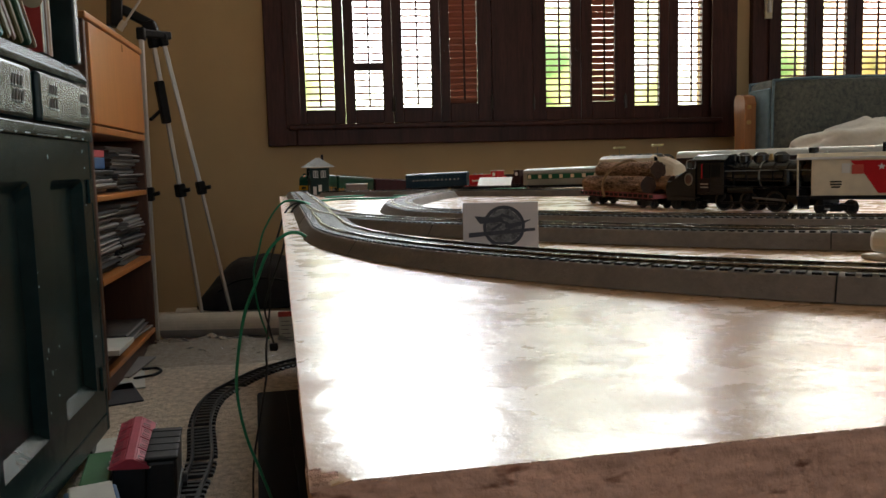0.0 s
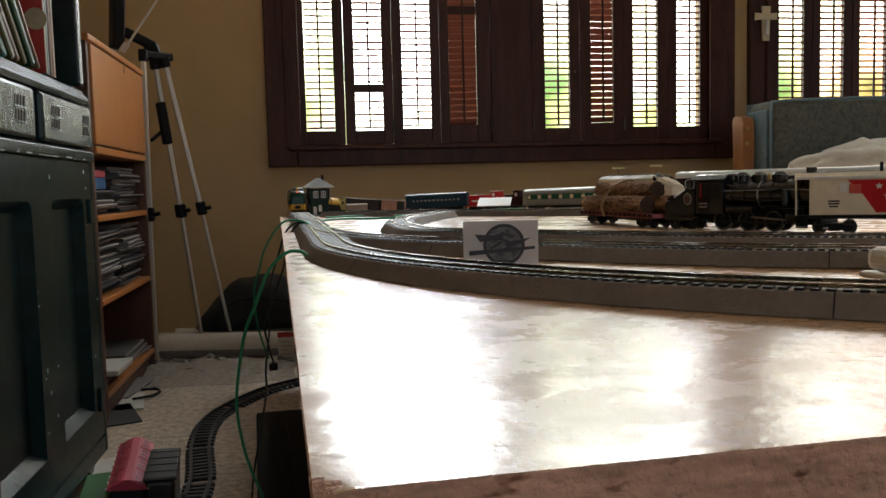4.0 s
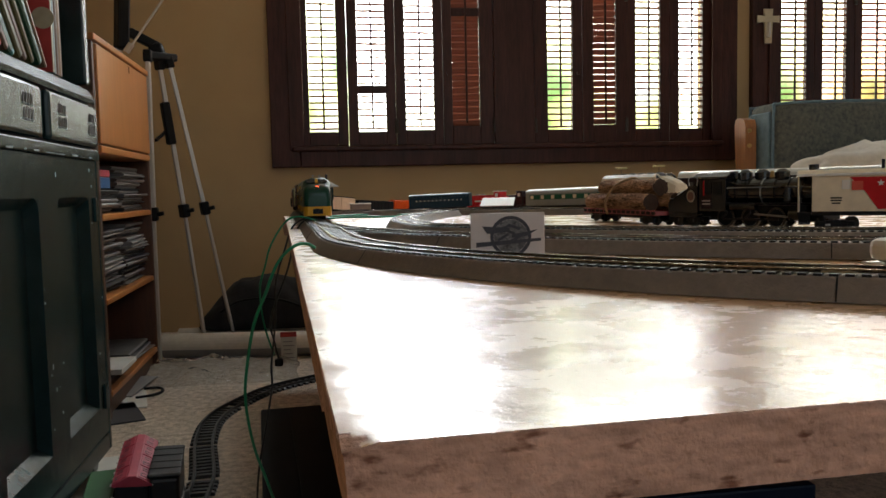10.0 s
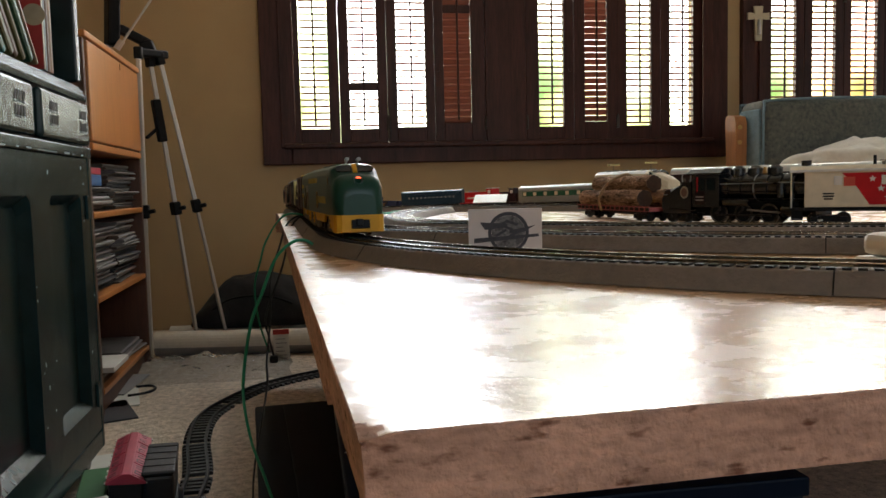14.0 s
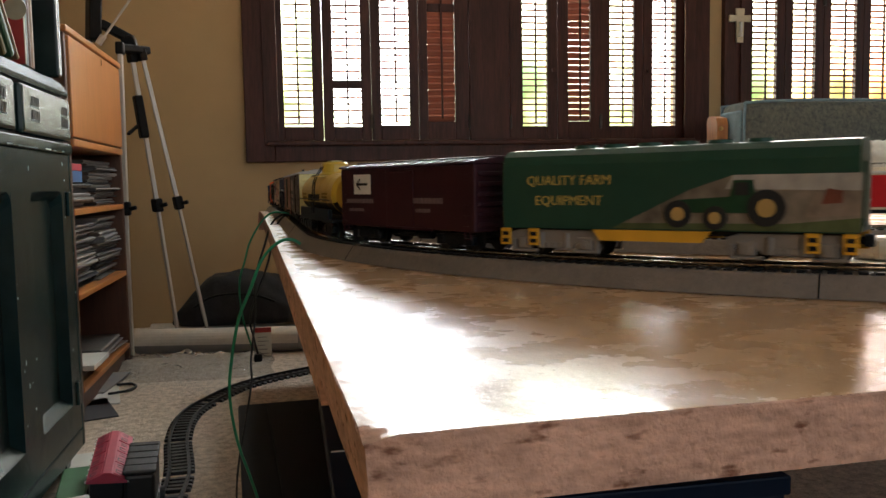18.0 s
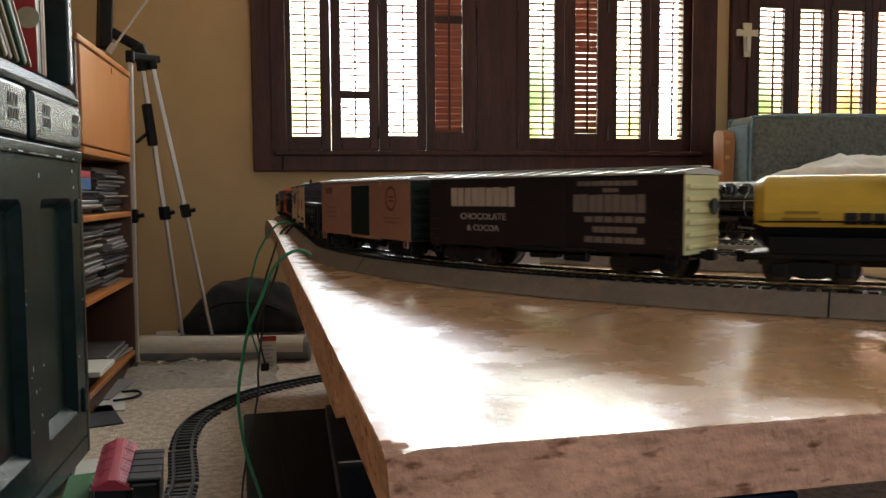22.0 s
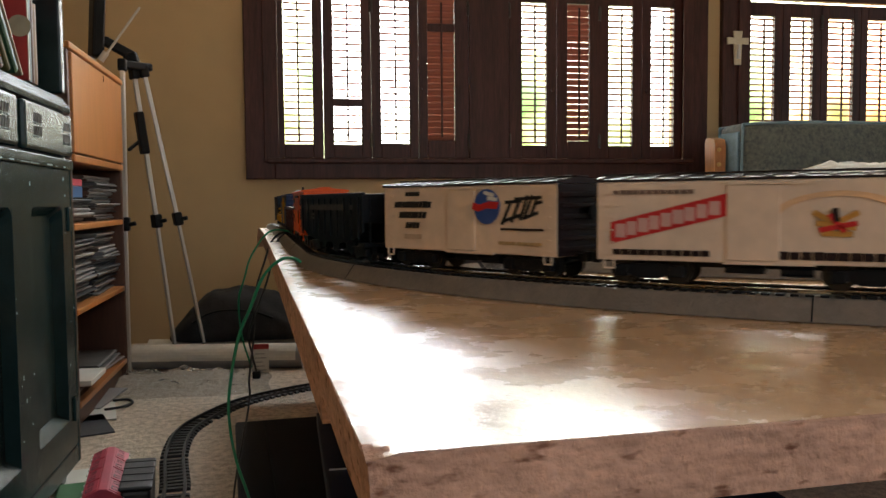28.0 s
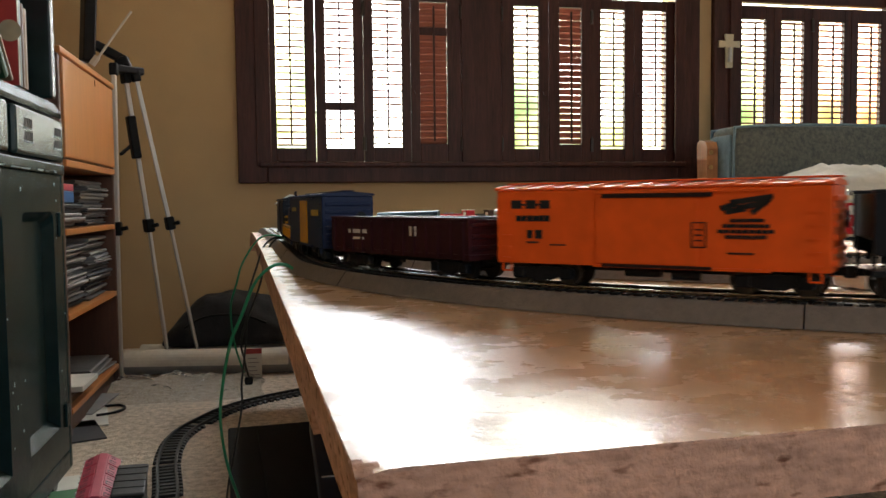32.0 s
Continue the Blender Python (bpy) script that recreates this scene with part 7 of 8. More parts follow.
# ---- under the table ----
def storage_box():
    ob = empty("storage_box", pose(0.128, 0.925, FLOOR, 0, 0, 4), "large black plastic storage box under the table", "box")
    bm = bmesh.new()
    prism(bm, [(-0.195, -0.23), (0.195, -0.23), (0.195, 0.23), (-0.195, 0.23)], 2, 0.0005, 0.205)
    for v in bm.verts:
        if v.co.z < 0.01:
            v.co.x, v.co.y = v.co.x * 0.92, v.co.y * 0.95
    part("body", bm, BOXBLACK, ob)
    slab("lid", (-0.203, 0.203, -0.24, 0.24, 0.2055, 0.225), BOXBLACK, ob, 0.004)
    slab("lid_panel", (-0.160, 0.185, -0.22, 0.22, 0.2255, 0.229), BOXBLACK, ob, 0.002)


storage_box()


def bin_with_handle():
    ob = empty("plastic_bin", pose(0.172, 0.49, FLOOR), "dark blue plastic bin with a wire handle", "bin")
    bm = bmesh.new()
    prism(bm, [(-0.145, -0.14), (0.145, -0.14), (0.145, 0.14), (-0.145, 0.14)], 2, 0.0005, 0.335)
    for v in bm.verts:
        if v.co.z < 0.01:
            v.co.x, v.co.y = v.co.x * 0.86, v.co.y * 0.86
    part("body", bm, BINBLUE, ob)
    slab("rim", (-0.150, 0.150, -0.145, 0.145, 0.3355, 0.352), BINBLUE, ob, 0.001)
    slab("lid", (-0.153, 0.153, -0.148, 0.148, 0.3525, 0.366), BINBLUE, ob, 0.0015)
    # aluminium strip stands for the glint on the bin's handle
    slab("wire_handle", (-0.150, -0.08, -0.0270, -0.0255, 0.3662, 0.3674), ALU, ob, 0.001, "bright strip for the glint of a wire handle")


bin_with_handle()

# ---- cords ----
def cord(name, pts, r, mat, label):
    bm = bmesh.new()
    cable(bm, pts, r)
    return tagged(link(name, bm, mat), label, "cord")


cord("green_cord", [(0.004, 0.450, 0.5805), (-0.001, 0.450, 0.5835), (-0.0085, 0.450, 0.5835), (-0.017, 0.450, 0.578), (-0.0245, 0.450, 0.568), (-0.0325, 0.450, 0.5485), (-0.041, 0.452, 0.528), (-0.047, 0.455, 0.500), (-0.050, 0.460, 0.470), (-0.047, 0.480, 0.430), (-0.040, 0.51, 0.39), (-0.034, 0.55, 0.345), (-0.030, 0.60, 0.29), (-0.03, 0.62, 0.20), (-0.06, 0.60, 0.062), (-0.10, 0.56, 0.058)], 0.0012, CORDG, "flat green cord hanging over the table edge")
cord("green_cord", [(0.020, 0.842, 0.579), (-0.006, 0.840, 0.590), (-0.028, 0.840, 0.588), (-0.048, 0.84, 0.560), (-0.056, 0.84, 0.535), (-0.064, 0.85, 0.505), (-0.062, 0.87, 0.46), (-0.052, 0.88, 0.42)], 0.0012, CORDG, "thin green cord end hanging loose")
cord("black_wire", [(0.022, 0.846, 0.5785), (-0.004, 0.846, 0.5885), (-0.022, 0.846, 0.580), (-0.033, 0.84, 0.552), (-0.044, 0.83, 0.515), (-0.046, 0.83, 0.47), (-0.052, 0.82, 0.42), (-0.052, 0.81, 0.395), (-0.060, 0.80, 0.350), (-0.072, 0.80, 0.28), (-0.076, 0.80, 0.15), (-0.09, 0.78, 0.058)], 0.0013, CORDK, "thin black wire hanging from the table")
cord("black_wire", [(0.024, 0.850, 0.5785), (-0.002, 0.850, 0.5875), (-0.018, 0.850, 0.575), (-0.030, 0.85, 0.53), (-0.052, 0.85, 0.47), (-0.050, 0.86, 0.44), (-0.0455, 0.862, 0.418)], 0.0013, CORDK, "second black wire ending in a plug")
bm = bmesh.new()
box(bm, -0.0505, -0.0405, 0.857, 0.867, 0.409, 0.4180, 0.002)
tagged(link("small_plug", bm, MATBLACK), "small black plug on a hanging wire", "plug")
tg = empty("price_tag", pose(-0.098, 2.58, FLOOR + 0.001, 6, 0, 0), "white card tag with red top leaning on a roll", "tag")
slab("card", (-0.026, 0.026, -0.001, 0.001, 0, 0.085), PAPERW, tg, 0)
slab("red_band", (-0.0265, 0.0265, -0.0014, 0.0014, 0.085, 0.102), MIDRED, tg, 0, "red band")
for k in range(5):
    slab("print_bar", (-0.018, 0.018 - 0.006 * (k % 3), -0.0016, -0.0011, 0.012 + k * 0.014, 0.0145 + k * 0.014), PAPERG, tg, 0)
for k, pts in enumerate(([(0.03, 1.32), (0.10, 1.36), (0.20, 1.33), (0.30, 1.37), (0.42, 1.42), (0.36, 1.46), (0.22, 1.44), (0.12, 1.40), (0.05, 1.45)], [(0.02, 1.14), (0.06, 1.18), (0.12, 1.16), (0.19, 1.22), (0.15, 1.30), (0.24, 1.34)])):
    cord("green_cord", [(x, y, top_z(y) + (0.0025 if i % 2 else 0.0022) + 0.003 * (k == 0 and i in (3, 4))) for i, (x, y) in enumerate(pts)], 0.0018, CORDG, "green cord lying in loops on the board")

# ---- armchair and cross by the second window ----
def armchair():
    ob = empty("armchair", pose(0.013, 0, 0), "wooden armchair with flecked blue-grey cushions", "armchair")
    bm = bmesh.new()
    prism(bm, [(2.905, 0.30), (2.955, 0.30), (2.985, 0.853), (2.978, 0.872), (2.955, 0.878), (2.91, 0.868), (2.900, 0.84)], 0, 1.704, 1.752)
    post = part("back_post", bm, ORANGEWOOD, ob, "orange-brown wooden upright with brass plugs")
    for z in (0.765, 0.825):
        bm = bmesh.new()
        tube(bm, (1.720, 2.9035, z), (1.720, 2.894, z), 0.0085, n=14)
        part("brass_plug", bm, BRASS, post)
    bm = bmesh.new()
    prism(bm, [(2.905, 0.30), (2.955, 0.30), (2.985, 0.86), (2.91, 0.86)], 0, 2.70, 2.755)
    part("back_post", bm, ORANGEWOOD, ob)
    # back cushion
    bm = bmesh.new()
    box(bm, 1.764, 2.690, 2.800, 2.985, 0.44, 0.926, 0.032)
    bmesh.ops.subdivide_edges(bm, edges=[e for e in bm.edges if e.calc_length() > 0.2], cuts=10, use_grid_fill=True)
    for v in bm.verts:
        u, w = (v.co.x - 2.227) / 0.46, (v.co.z - 0.683) / 0.24
        v.co.y += (-0.026 if v.co.y < 2.88 else 0.01) * max(0, 1 - u * u) * max(0, 1 - w * w)
        v.co.z += 0.006 * max(0, 1 - u * u) * (w > 0.8)
    cu = part("back_cushion", bm, UPHOL, ob, "flecked blue-grey back cushion", smooth=True)
    for y in (2.807, 2.980):
        bm = bmesh.new()
        cable(bm, [(1.770, y, 0.45), (1.767, y, 0.70), (1.770, y, 0.895), (1.795, y, 0.921), (2.00, y, 0.930), (2.23, y, 0.933), (2.45, y, 0.930), (2.66, y, 0.921), (2.686, y, 0.895), (2.688, y, 0.45)], 0.0055, n=8)
        part("piping", bm, PIPING, cu)
    slab("cushion_side", (1.7585, 1.772, 2.822, 2.968, 0.47, 0.892), PIPING, cu, 0.006, "blue side panel")
    slab("seat_cushion", (1.764, 2.690, 2.52, 2.795, 0.30, 0.43), UPHOL, ob, 0.03)
    slab("seat_rail", (1.745, 2.70, 2.50, 2.54, 0.22, 0.295), ORANGEWOOD, ob, 0.005)
    for x in (1.686, 2.70):
        slab("front_leg", (x, x + 0.05, 2.49, 2.54, FLOOR, 0.56), ORANGEWOOD, ob, 0.006)
        slab("back_leg", (x, x + 0.05, 2.905, 2.955, FLOOR, 0.2995), ORANGEWOOD, ob, 0.006)
        slab("armrest", (x - 0.012, x + 0.062, 2.48, 2.90, 0.5605, 0.585), ORANGEWOOD, ob, 0.01)
    return ob


armchair()
pil = lump("linen_cushion", "rumpled beige linen cushion on the armchair", "cushion", (2.20, 2.66, 0.432), (0.46, 0.16, 0.185), LINEN, 9.3, 0.25, 2.3, 0.06, 9)
for v in pil.data.vertices:
    v.co.z += 0.007 * math.sin(v.co.x * 46 + 5 * math.sin(v.co.x * 9)) * (v.co.z > 0.08)
CROSSC = material("pale_cream_brass", (0.55, 0.47, 0.33), rough=0.4, vary=0.1, scale=60)
cr = empty("wall_cross", pose(2.025, WALL_Y - 0.037, 1.295, 0, 0, 0) @ Matrix.Diagonal((0.9, 1, 0.72, 1)), "pale brass cross with plain relief on a window frame", "cross")
bm = bmesh.new()
prism(bm, [(-0.017, -0.085), (0.017, -0.085), (0.021, 0.045), (0.058, 0.042), (0.058, 0.085), (0.021, 0.082), (0.024, 0.125), (-0.024, 0.125), (-0.021, 0.082), (-0.058, 0.085), (-0.058, 0.042), (-0.021, 0.045)], 1, -0.010, 0.0)
part("cross_body", bm, CROSSC, cr)
bm = bmesh.new()
tube(bm, (0, -0.011, -0.05), (0, -0.014, 0.04), 0.012, 0.008, n=10)
part("relief", bm, ALU, cr)

# ---- standing models and small things on the board ----
BARK = material("rough_bark", (0.33, 0.205, 0.13), rough=0.9, vary=0.85, scale=300, stretch=(0.35, 2, 2), bump=1.0, bump_scale=700, spec=0.2)
CUTWOOD = material("dark_cut_wood", (0.055, 0.028, 0.016), rough=0.8, vary=0.3, scale=300)
RUBBERBAND = material("tan_rubber_band", (0.34, 0.22, 0.11), rough=0.6, vary=0.1, scale=100)
FADEDRED = paint("faded_red_flatcar", (0.36, 0.10, 0.10), 0.5)
IVORY = paint("ivory_plastic", (0.74, 0.64, 0.47), 0.4)
SILVERROOF = paint("pale_silver_roof", (0.60, 0.60, 0.57), 0.3)
STEEL_SIDE = paint("weathered_silver_side", (0.24, 0.26, 0.25), 0.38)
PANEGREEN = paint("green_tinted_pane", (0.02, 0.10, 0.06), 0.2)
BLUECOACH = paint("dark_blue_coach", (0.012, 0.035, 0.060), 0.35)
SIGNWHITE = material("white_card_sign", (0.60, 0.55, 0.52), rough=0.55, vary=0.08, scale=80)
SIGNDARK = material("dark_print", (0.045, 0.045, 0.055), rough=0.6, vary=0.3, scale=500)
BOXWHITE = material("white_glossy_plastic", (0.72, 0.68, 0.62), rough=0.3, vary=0.04, scale=60)
GREYTILE = material("grey_roof_tile", (0.38, 0.43, 0.47), rough=0.6, vary=0.3, scale=300, bump=0.6, bump_scale=700)
TOWERGREEN = paint("blackish_green_boards", (0.012, 0.028, 0.022), 0.5)


def stand(name, label, cat, rear, front, lift=0.0, group="models standing on the board"):
    a = Vector((*rear, top_z(rear[1]) + lift))
    b = Vector((*front, top_z(front[1]) + lift))
    d = (b - a).normalized()
    side = Vector((0, 0, 1)).cross(d).normalized()
    m = Matrix.Translation((a + b) / 2) @ Matrix((d, side, d.cross(side))).transposed().to_4x4()
    return empty(name, m, label, cat, group), (b - a).length


def rounded_car(car, L, side, roof, w=0.0165, z0=0.009, eave=0.036, top=0.046, ends=None):
    h = L / 2
    bm = bmesh.new()
    box(bm, -h, h, -w, w, z0, eave, 0.0008)
    part("body", bm, side, car)
    bm = bmesh.new()
    prof = [(-w, eave + 0.0001)] + [(w * math.cos(math.pi - math.pi * k / 10), eave + (top - eave) * math.sin(math.pi * k / 10) ** 0.8 + 0.0002) for k in range(11)] + [(w, eave + 0.0001)]
    prism(bm, prof, 0, -h - 0.0004, h + 0.0004)
    part("roof", bm, roof, car)


def windows(car, xs, z0, z1, w, mat, y=0.0166):
    for x in xs:
        for s in (-1, 1):
            bm = bmesh.new()
            a, b = sorted((s * (y - 0.0003), s * (y + 0.0002)))
            box(bm, x - w / 2, x + w / 2, a, b, z0, z1)
            part("window", bm, mat, car)


def log_car():
    car, L = stand("log_car", "faded red model flatcar with three logs under a rubber band", "train car", (0.3555, 0.858), (0.3755, 0.662))
    L = 0.176
    h = L / 2
    slab("deck", (-h, h, -0.0165, 0.0165, 0.0108, 0.0150), FADEDRED, car, 0.0005)
    for s in (-1, 1):
        y = s * 0.0168
        bm = bmesh.new()
        a, b = sorted((y, y + s * 0.0012))
        box(bm, -h, h, a, b, 0.0152, 0.0164)
        box(bm, -h, h, a, b, 0.0105, 0.0115)
        part("side_sill", bm, FADEDRED, car)
        for k in range(16):
            x = -h + 0.004 + k * (L - 0.008) / 15
            a, b = sorted((y, y + s * 0.0010))
            slab("stake_pocket", (x - 0.0032, x + 0.0032, a, b, 0.0117, 0.0150), UMBER, car, 0)
    slab("underframe", (-h + 0.01, h - 0.01, -0.004, 0.004, 0.0065, 0.0106), BLACK, car, 0)
    add_trucks(car, h - 0.026)
    add_couplers(car, L)
    for y, z, r, x0, x1, nm in ((-0.0095, 0.0245, 0.0093, -h + 0.006, h - 0.022, 1), (0.0098, 0.0248, 0.0096, -h + 0.014, h - 0.002, 2), (0.0005, 0.0405, 0.0090, -h + 0.022, h - 0.020, 3)):
        bm = bmesh.new()
        n, m2 = 24, 60
        rings = []
        for i in range(m2 + 1):
            x = x0 + (x1 - x0) * i / m2
            rings.append([bm.verts.new((x, y + r * (1 + 0.20 * noise.noise(Vector((x * 330, k * 1.7, nm)))) * math.cos(2 * math.pi * k / n), z + r * (1 + 0.20 * noise.noise(Vector((x * 330, k * 1.7, nm)))) * math.sin(2 * math.pi * k / n))) for k in range(n)])
        for a, b in zip(rings, rings[1:]):
            for k in range(n):
                bm.faces.new((a[k], a[(k + 1) % n], b[(k + 1) % n], b[k]))
        for e in (rings[0][::-1], rings[-1]):
            f = bm.faces.new(e)
            f.material_index = 1
        bmesh.ops.recalc_face_normals(bm, faces=bm.faces)
        part("log", bm, [BARK, CUTWOOD], car, "bark-covered log")
    bm = bmesh.new()
    cable(bm, [(-0.020, -0.0186, 0.010), (-0.022, -0.0205, 0.024), (-0.012, -0.014, 0.042), (0.006, 0.000, 0.0515), (0.006, 0.014, 0.043), (0.002, 0.0212, 0.024), (0.0, 0.018, 0.010)], 0.0016)
    part("rubber_band", bm, RUBBERBAND, car, "tan rubber band over the logs")


log_car()


BLACKSHINE = material("satin_black_enamel", (0.006, 0.0065, 0.009), rough=0.27, vary=0.2, scale=60, spec=0.8)


def steam_loco():
    car, L = stand("steam_locomotive", "black model steam switcher with slope-backed tender", "locomotive", (0.3875, 0.665), (0.4530, 0.5520))
    car.matrix_basis = car.matrix_basis @ Matrix.Translation((0.002, 0, 0)) @ Matrix.Diagonal((1.12, 1.1, 1.12, 1))
    h = L / 1.9
    # tender
    bm = bmesh.new()
    prism(bm, [(-h, 0.012), (-h + 0.031, 0.012), (-h + 0.031, 0.037), (-h + 0.024, 0.037), (-h, 0.022)], 1, -0.0135, 0.0135)
    tend = part("tender", bm, BLACKSHINE, car)
    bm = bmesh.new()
    box(bm, -h + 0.001, -h + 0.031, -0.014, 0.014, 0.0085, 0.0118)
    part("tender_frame", bm, BLACKSHINE, tend)
    bm = bmesh.new()
    tube(bm, (-h + 0.003, 0, 0.0270), (-h + 0.010, 0, 0.0300), 0.0035, n=12)
    part("rear_lamp", bm, SILVER, tend)
    bm = bmesh.new()
    cable(bm, [(-h + 0.022, -0.013, 0.037), (-h + 0.022, -0.013, 0.044), (-h + 0.030, -0.013, 0.044), (-h + 0.030, -0.013, 0.037)], 0.0005)
    part("handrail", bm, SILVER, tend)
    for k in range(5):
        slab("ladder_rung", (-h - 0.0012, -h - 0.0004, -0.010, -0.004, 0.009 + k * 0.004, 0.0098 + k * 0.004), SILVER, tend, 0)
    # cab
    c0, c1 = -h + 0.033, -h + 0.060
    bm = bmesh.new()
    box(bm, c0, c1, -0.0148, 0.0148, 0.014, 0.043, 0.0006)
    cab = part("cab", bm, BLACKSHINE, car)
    bm = bmesh.new()
    prism(bm, [(-0.0162, 0.0432), (0.0162, 0.0432), (0.0160, 0.0446), (0.009, 0.0482), (0, 0.0492), (-0.009, 0.0482), (-0.0160, 0.0446)], 0, c0 - 0.005, c1 + 0.002)
    part("cab_roof", bm, BLACKSHINE, car)
    disc(car, c0 - 0.009, 0.0275, 0.0056, paint("cream_emblem", (0.30, 0.26, 0.20), 0.5), y=-0.0137, sx=0.75)
    disc(car, c0 - 0.009, 0.0275, 0.0040, paint("worn_emblem_red", (0.16, 0.09, 0.07), 0.5), y=-0.0140, sx=0.75)
    slab("cab_window", (c0 + 0.006, c0 + 0.013, -0.0152, -0.0149, 0.029, 0.040), DARKGLASS, cab, 0)
    slab("cab_glass", (c0 + 0.015, c0 + 0.023, -0.0152, -0.0149, 0.029, 0.040), DARKGLASS, cab, 0)
    slab("side_panel", (c0 + 0.003, c0 + 0.013, -0.0153, -0.0149, 0.0165, 0.0285), UMBER, cab, 0)
    slab("print_bar", (c0 + 0.004, c0 + 0.012, -0.0155, -0.0153, 0.0200, 0.0212), LETTER_T, cab, 0)
    slab("print_bar", (c0 + 0.004, c0 + 0.012, -0.0155, -0.0153, 0.0228, 0.0240), LETTER_T, cab, 0)
    slab("window_frame", (c0 + 0.0050, c0 + 0.0060, -0.0156, -0.0149, 0.028, 0.041), RED, cab, 0)
    # air tank, pump, pipes and valve gear along the boiler
    bm = bmesh.new()
    tube(bm, (c1 + 0.004, -0.0135, 0.0185), (c1 + 0.028, -0.0135, 0.0185), 0.0030, n=14)
    part("air_tank", bm, BLACKSHINE, car)
    bm = bmesh.new()
    tube(bm, (h - 0.022, -0.0128, 0.0225), (h - 0.022, -0.0128, 0.0345), 0.0030, n=12)
    tube(bm, (h - 0.022, -0.0128, 0.0270), (h - 0.022, -0.0128, 0.0300), 0.0036, n=12)
    part("air_pump", bm, BLACKSHINE, car)
    for pts, rr in (([(c1 + 0.002, -0.0120, 0.0400), (c1 + 0.014, -0.0128, 0.0365), (c1 + 0.028, -0.0128, 0.0365), (h - 0.016, -0.0125, 0.0330), (h - 0.010, -0.0135, 0.0200)], 0.0008), ([(c1 + 0.002, -0.0128, 0.0285), (c1 + 0.020, -0.0132, 0.0265), (h - 0.024, -0.0132, 0.0260)], 0.0007), ([(c1 + 0.009, -0.004, 0.0490), (c1 + 0.012, -0.0100, 0.0440), (c1 + 0.014, -0.0124, 0.0380)], 0.0006), ([(h - 0.010, -0.008, 0.0420), (h - 0.011, -0.0132, 0.0340), (h - 0.011, -0.0140, 0.0200)], 0.0009), ([(-h + 0.008, -0.0142, 0.0130), (-h + 0.030, -0.0145, 0.0110), (c0 + 0.004, -0.0145, 0.0120)], 0.0007)):
        bm = bmesh.new()
        cable(bm, pts, rr)
        part("pipe", bm, BLACKSHINE, car)
    for k, x in enumerate((c0 + 0.024, c0 + 0.046)):
        bm = bmesh.new()
        cable(bm, [(x, -0.0122, 0.0185), (x + 0.003, -0.0130, 0.0130), (x - 0.002, -0.0128, 0.0085)], 0.0009)
        part("valve_link", bm, WHEELMETAL, car)
    slab("cab_step", (c0 + 0.004, c0 + 0.011, -0.0150, -0.0120, 0.0030, 0.0042), BLACK, cab, 0)
    slab("cab_step", (c0 + 0.004, c0 + 0.011, -0.0150, -0.0120, 0.0080, 0.0092), BLACK, cab, 0)
    for k in range(4):
        bm = bmesh.new()
        tube(bm, (-h + 0.0255 + 0.0014 * k, 0.012 * (k % 2) - 0.006, 0.0370), (-h + 0.0255 + 0.0014 * k, 0.012 * (k % 2) - 0.006, 0.0400), 0.0018, n=8)
        part("tender_hatch", bm, BLACKSHINE, tend)
    # boiler
    bm = bmesh.new()
    tube(bm, (c1, 0, 0.0310), (h - 0.014, 0, 0.0310), 0.0118, n=28)
    boil = part("boiler", bm, BLACKSHINE, car, smooth=False)
    for k in range(5):
        x = c1 + 0.006 + k * 0.012
        bm = bmesh.new()
        tube(bm, (x, 0, 0.031), (x + 0.0012, 0, 0.031), 0.0121, n=28)
        part("boiler_band", bm, SILVER if k == 2 else BLACK, boil)
    bm = bmesh.new()
    tube(bm, (h - 0.0138, 0, 0.0310), (h - 0.001, 0, 0.0310), 0.0127, n=28)
    tube(bm, (h - 0.0009, 0, 0.0310), (h + 0.001, 0, 0.0310), 0.0105, 0.008, n=24)
    part("smokebox", bm, BLACKSHINE, car)
    bm = bmesh.new()
    tube(bm, (h - 0.0065, 0, 0.0425), (h - 0.0065, 0, 0.0525), 0.0034, 0.0040, n=18)
    part("chimney", bm, BLACKSHINE, car)
    for x in (c1 + 0.010, c1 + 0.026, c1 + 0.044):
        bm = bmesh.new()
        tube(bm, (x, 0, 0.041), (x, 0, 0.0475), 0.0062, n=18)
        tube(bm, (x, 0, 0.0476), (x, 0, 0.0500), 0.0062, 0.0030, n=18)
        part("dome", bm, BLACKSHINE, boil)
    bm = bmesh.new()
    tube(bm, (c1 + 0.035, 0, 0.043), (c1 + 0.035, 0, 0.0485), 0.0024, 0.0012, n=10)
    part("bell", bm, BRASS, boil, "small brass bell")
    bm = bmesh.new()
    tube(bm, (h - 0.004, 0, 0.0450), (h + 0.005, 0, 0.0450), 0.0038, n=14)
    part("headlamp", bm, SILVER, car)
    # frame, running boards, cylinders, wheels
    slab("frame", (c0, h + 0.004, -0.006, 0.006, 0.0060, 0.0190), BLACK, car, 0)
    for s in (-1, 1):
        a, b = sorted((s * 0.007, s * 0.0150))
        slab("running_board", (c1 + 0.0005, h - 0.002, a, b, 0.0205, 0.0216), BLACK, car, 0)
        bm = bmesh.new()
        tube(bm, (h - 0.020, s * 0.0125, 0.0115), (h - 0.004, s * 0.0125, 0.0115), 0.0046, n=16)
        part("cylinder", bm, BLACKSHINE, car)
        slab("valve_chest", (h - 0.019, h - 0.005, min(s * 0.010, s * 0.0150), max(s * 0.010, s * 0.0150), 0.0150, 0.0195), BLACK, car, 0.0005)
        bm = bmesh.new()
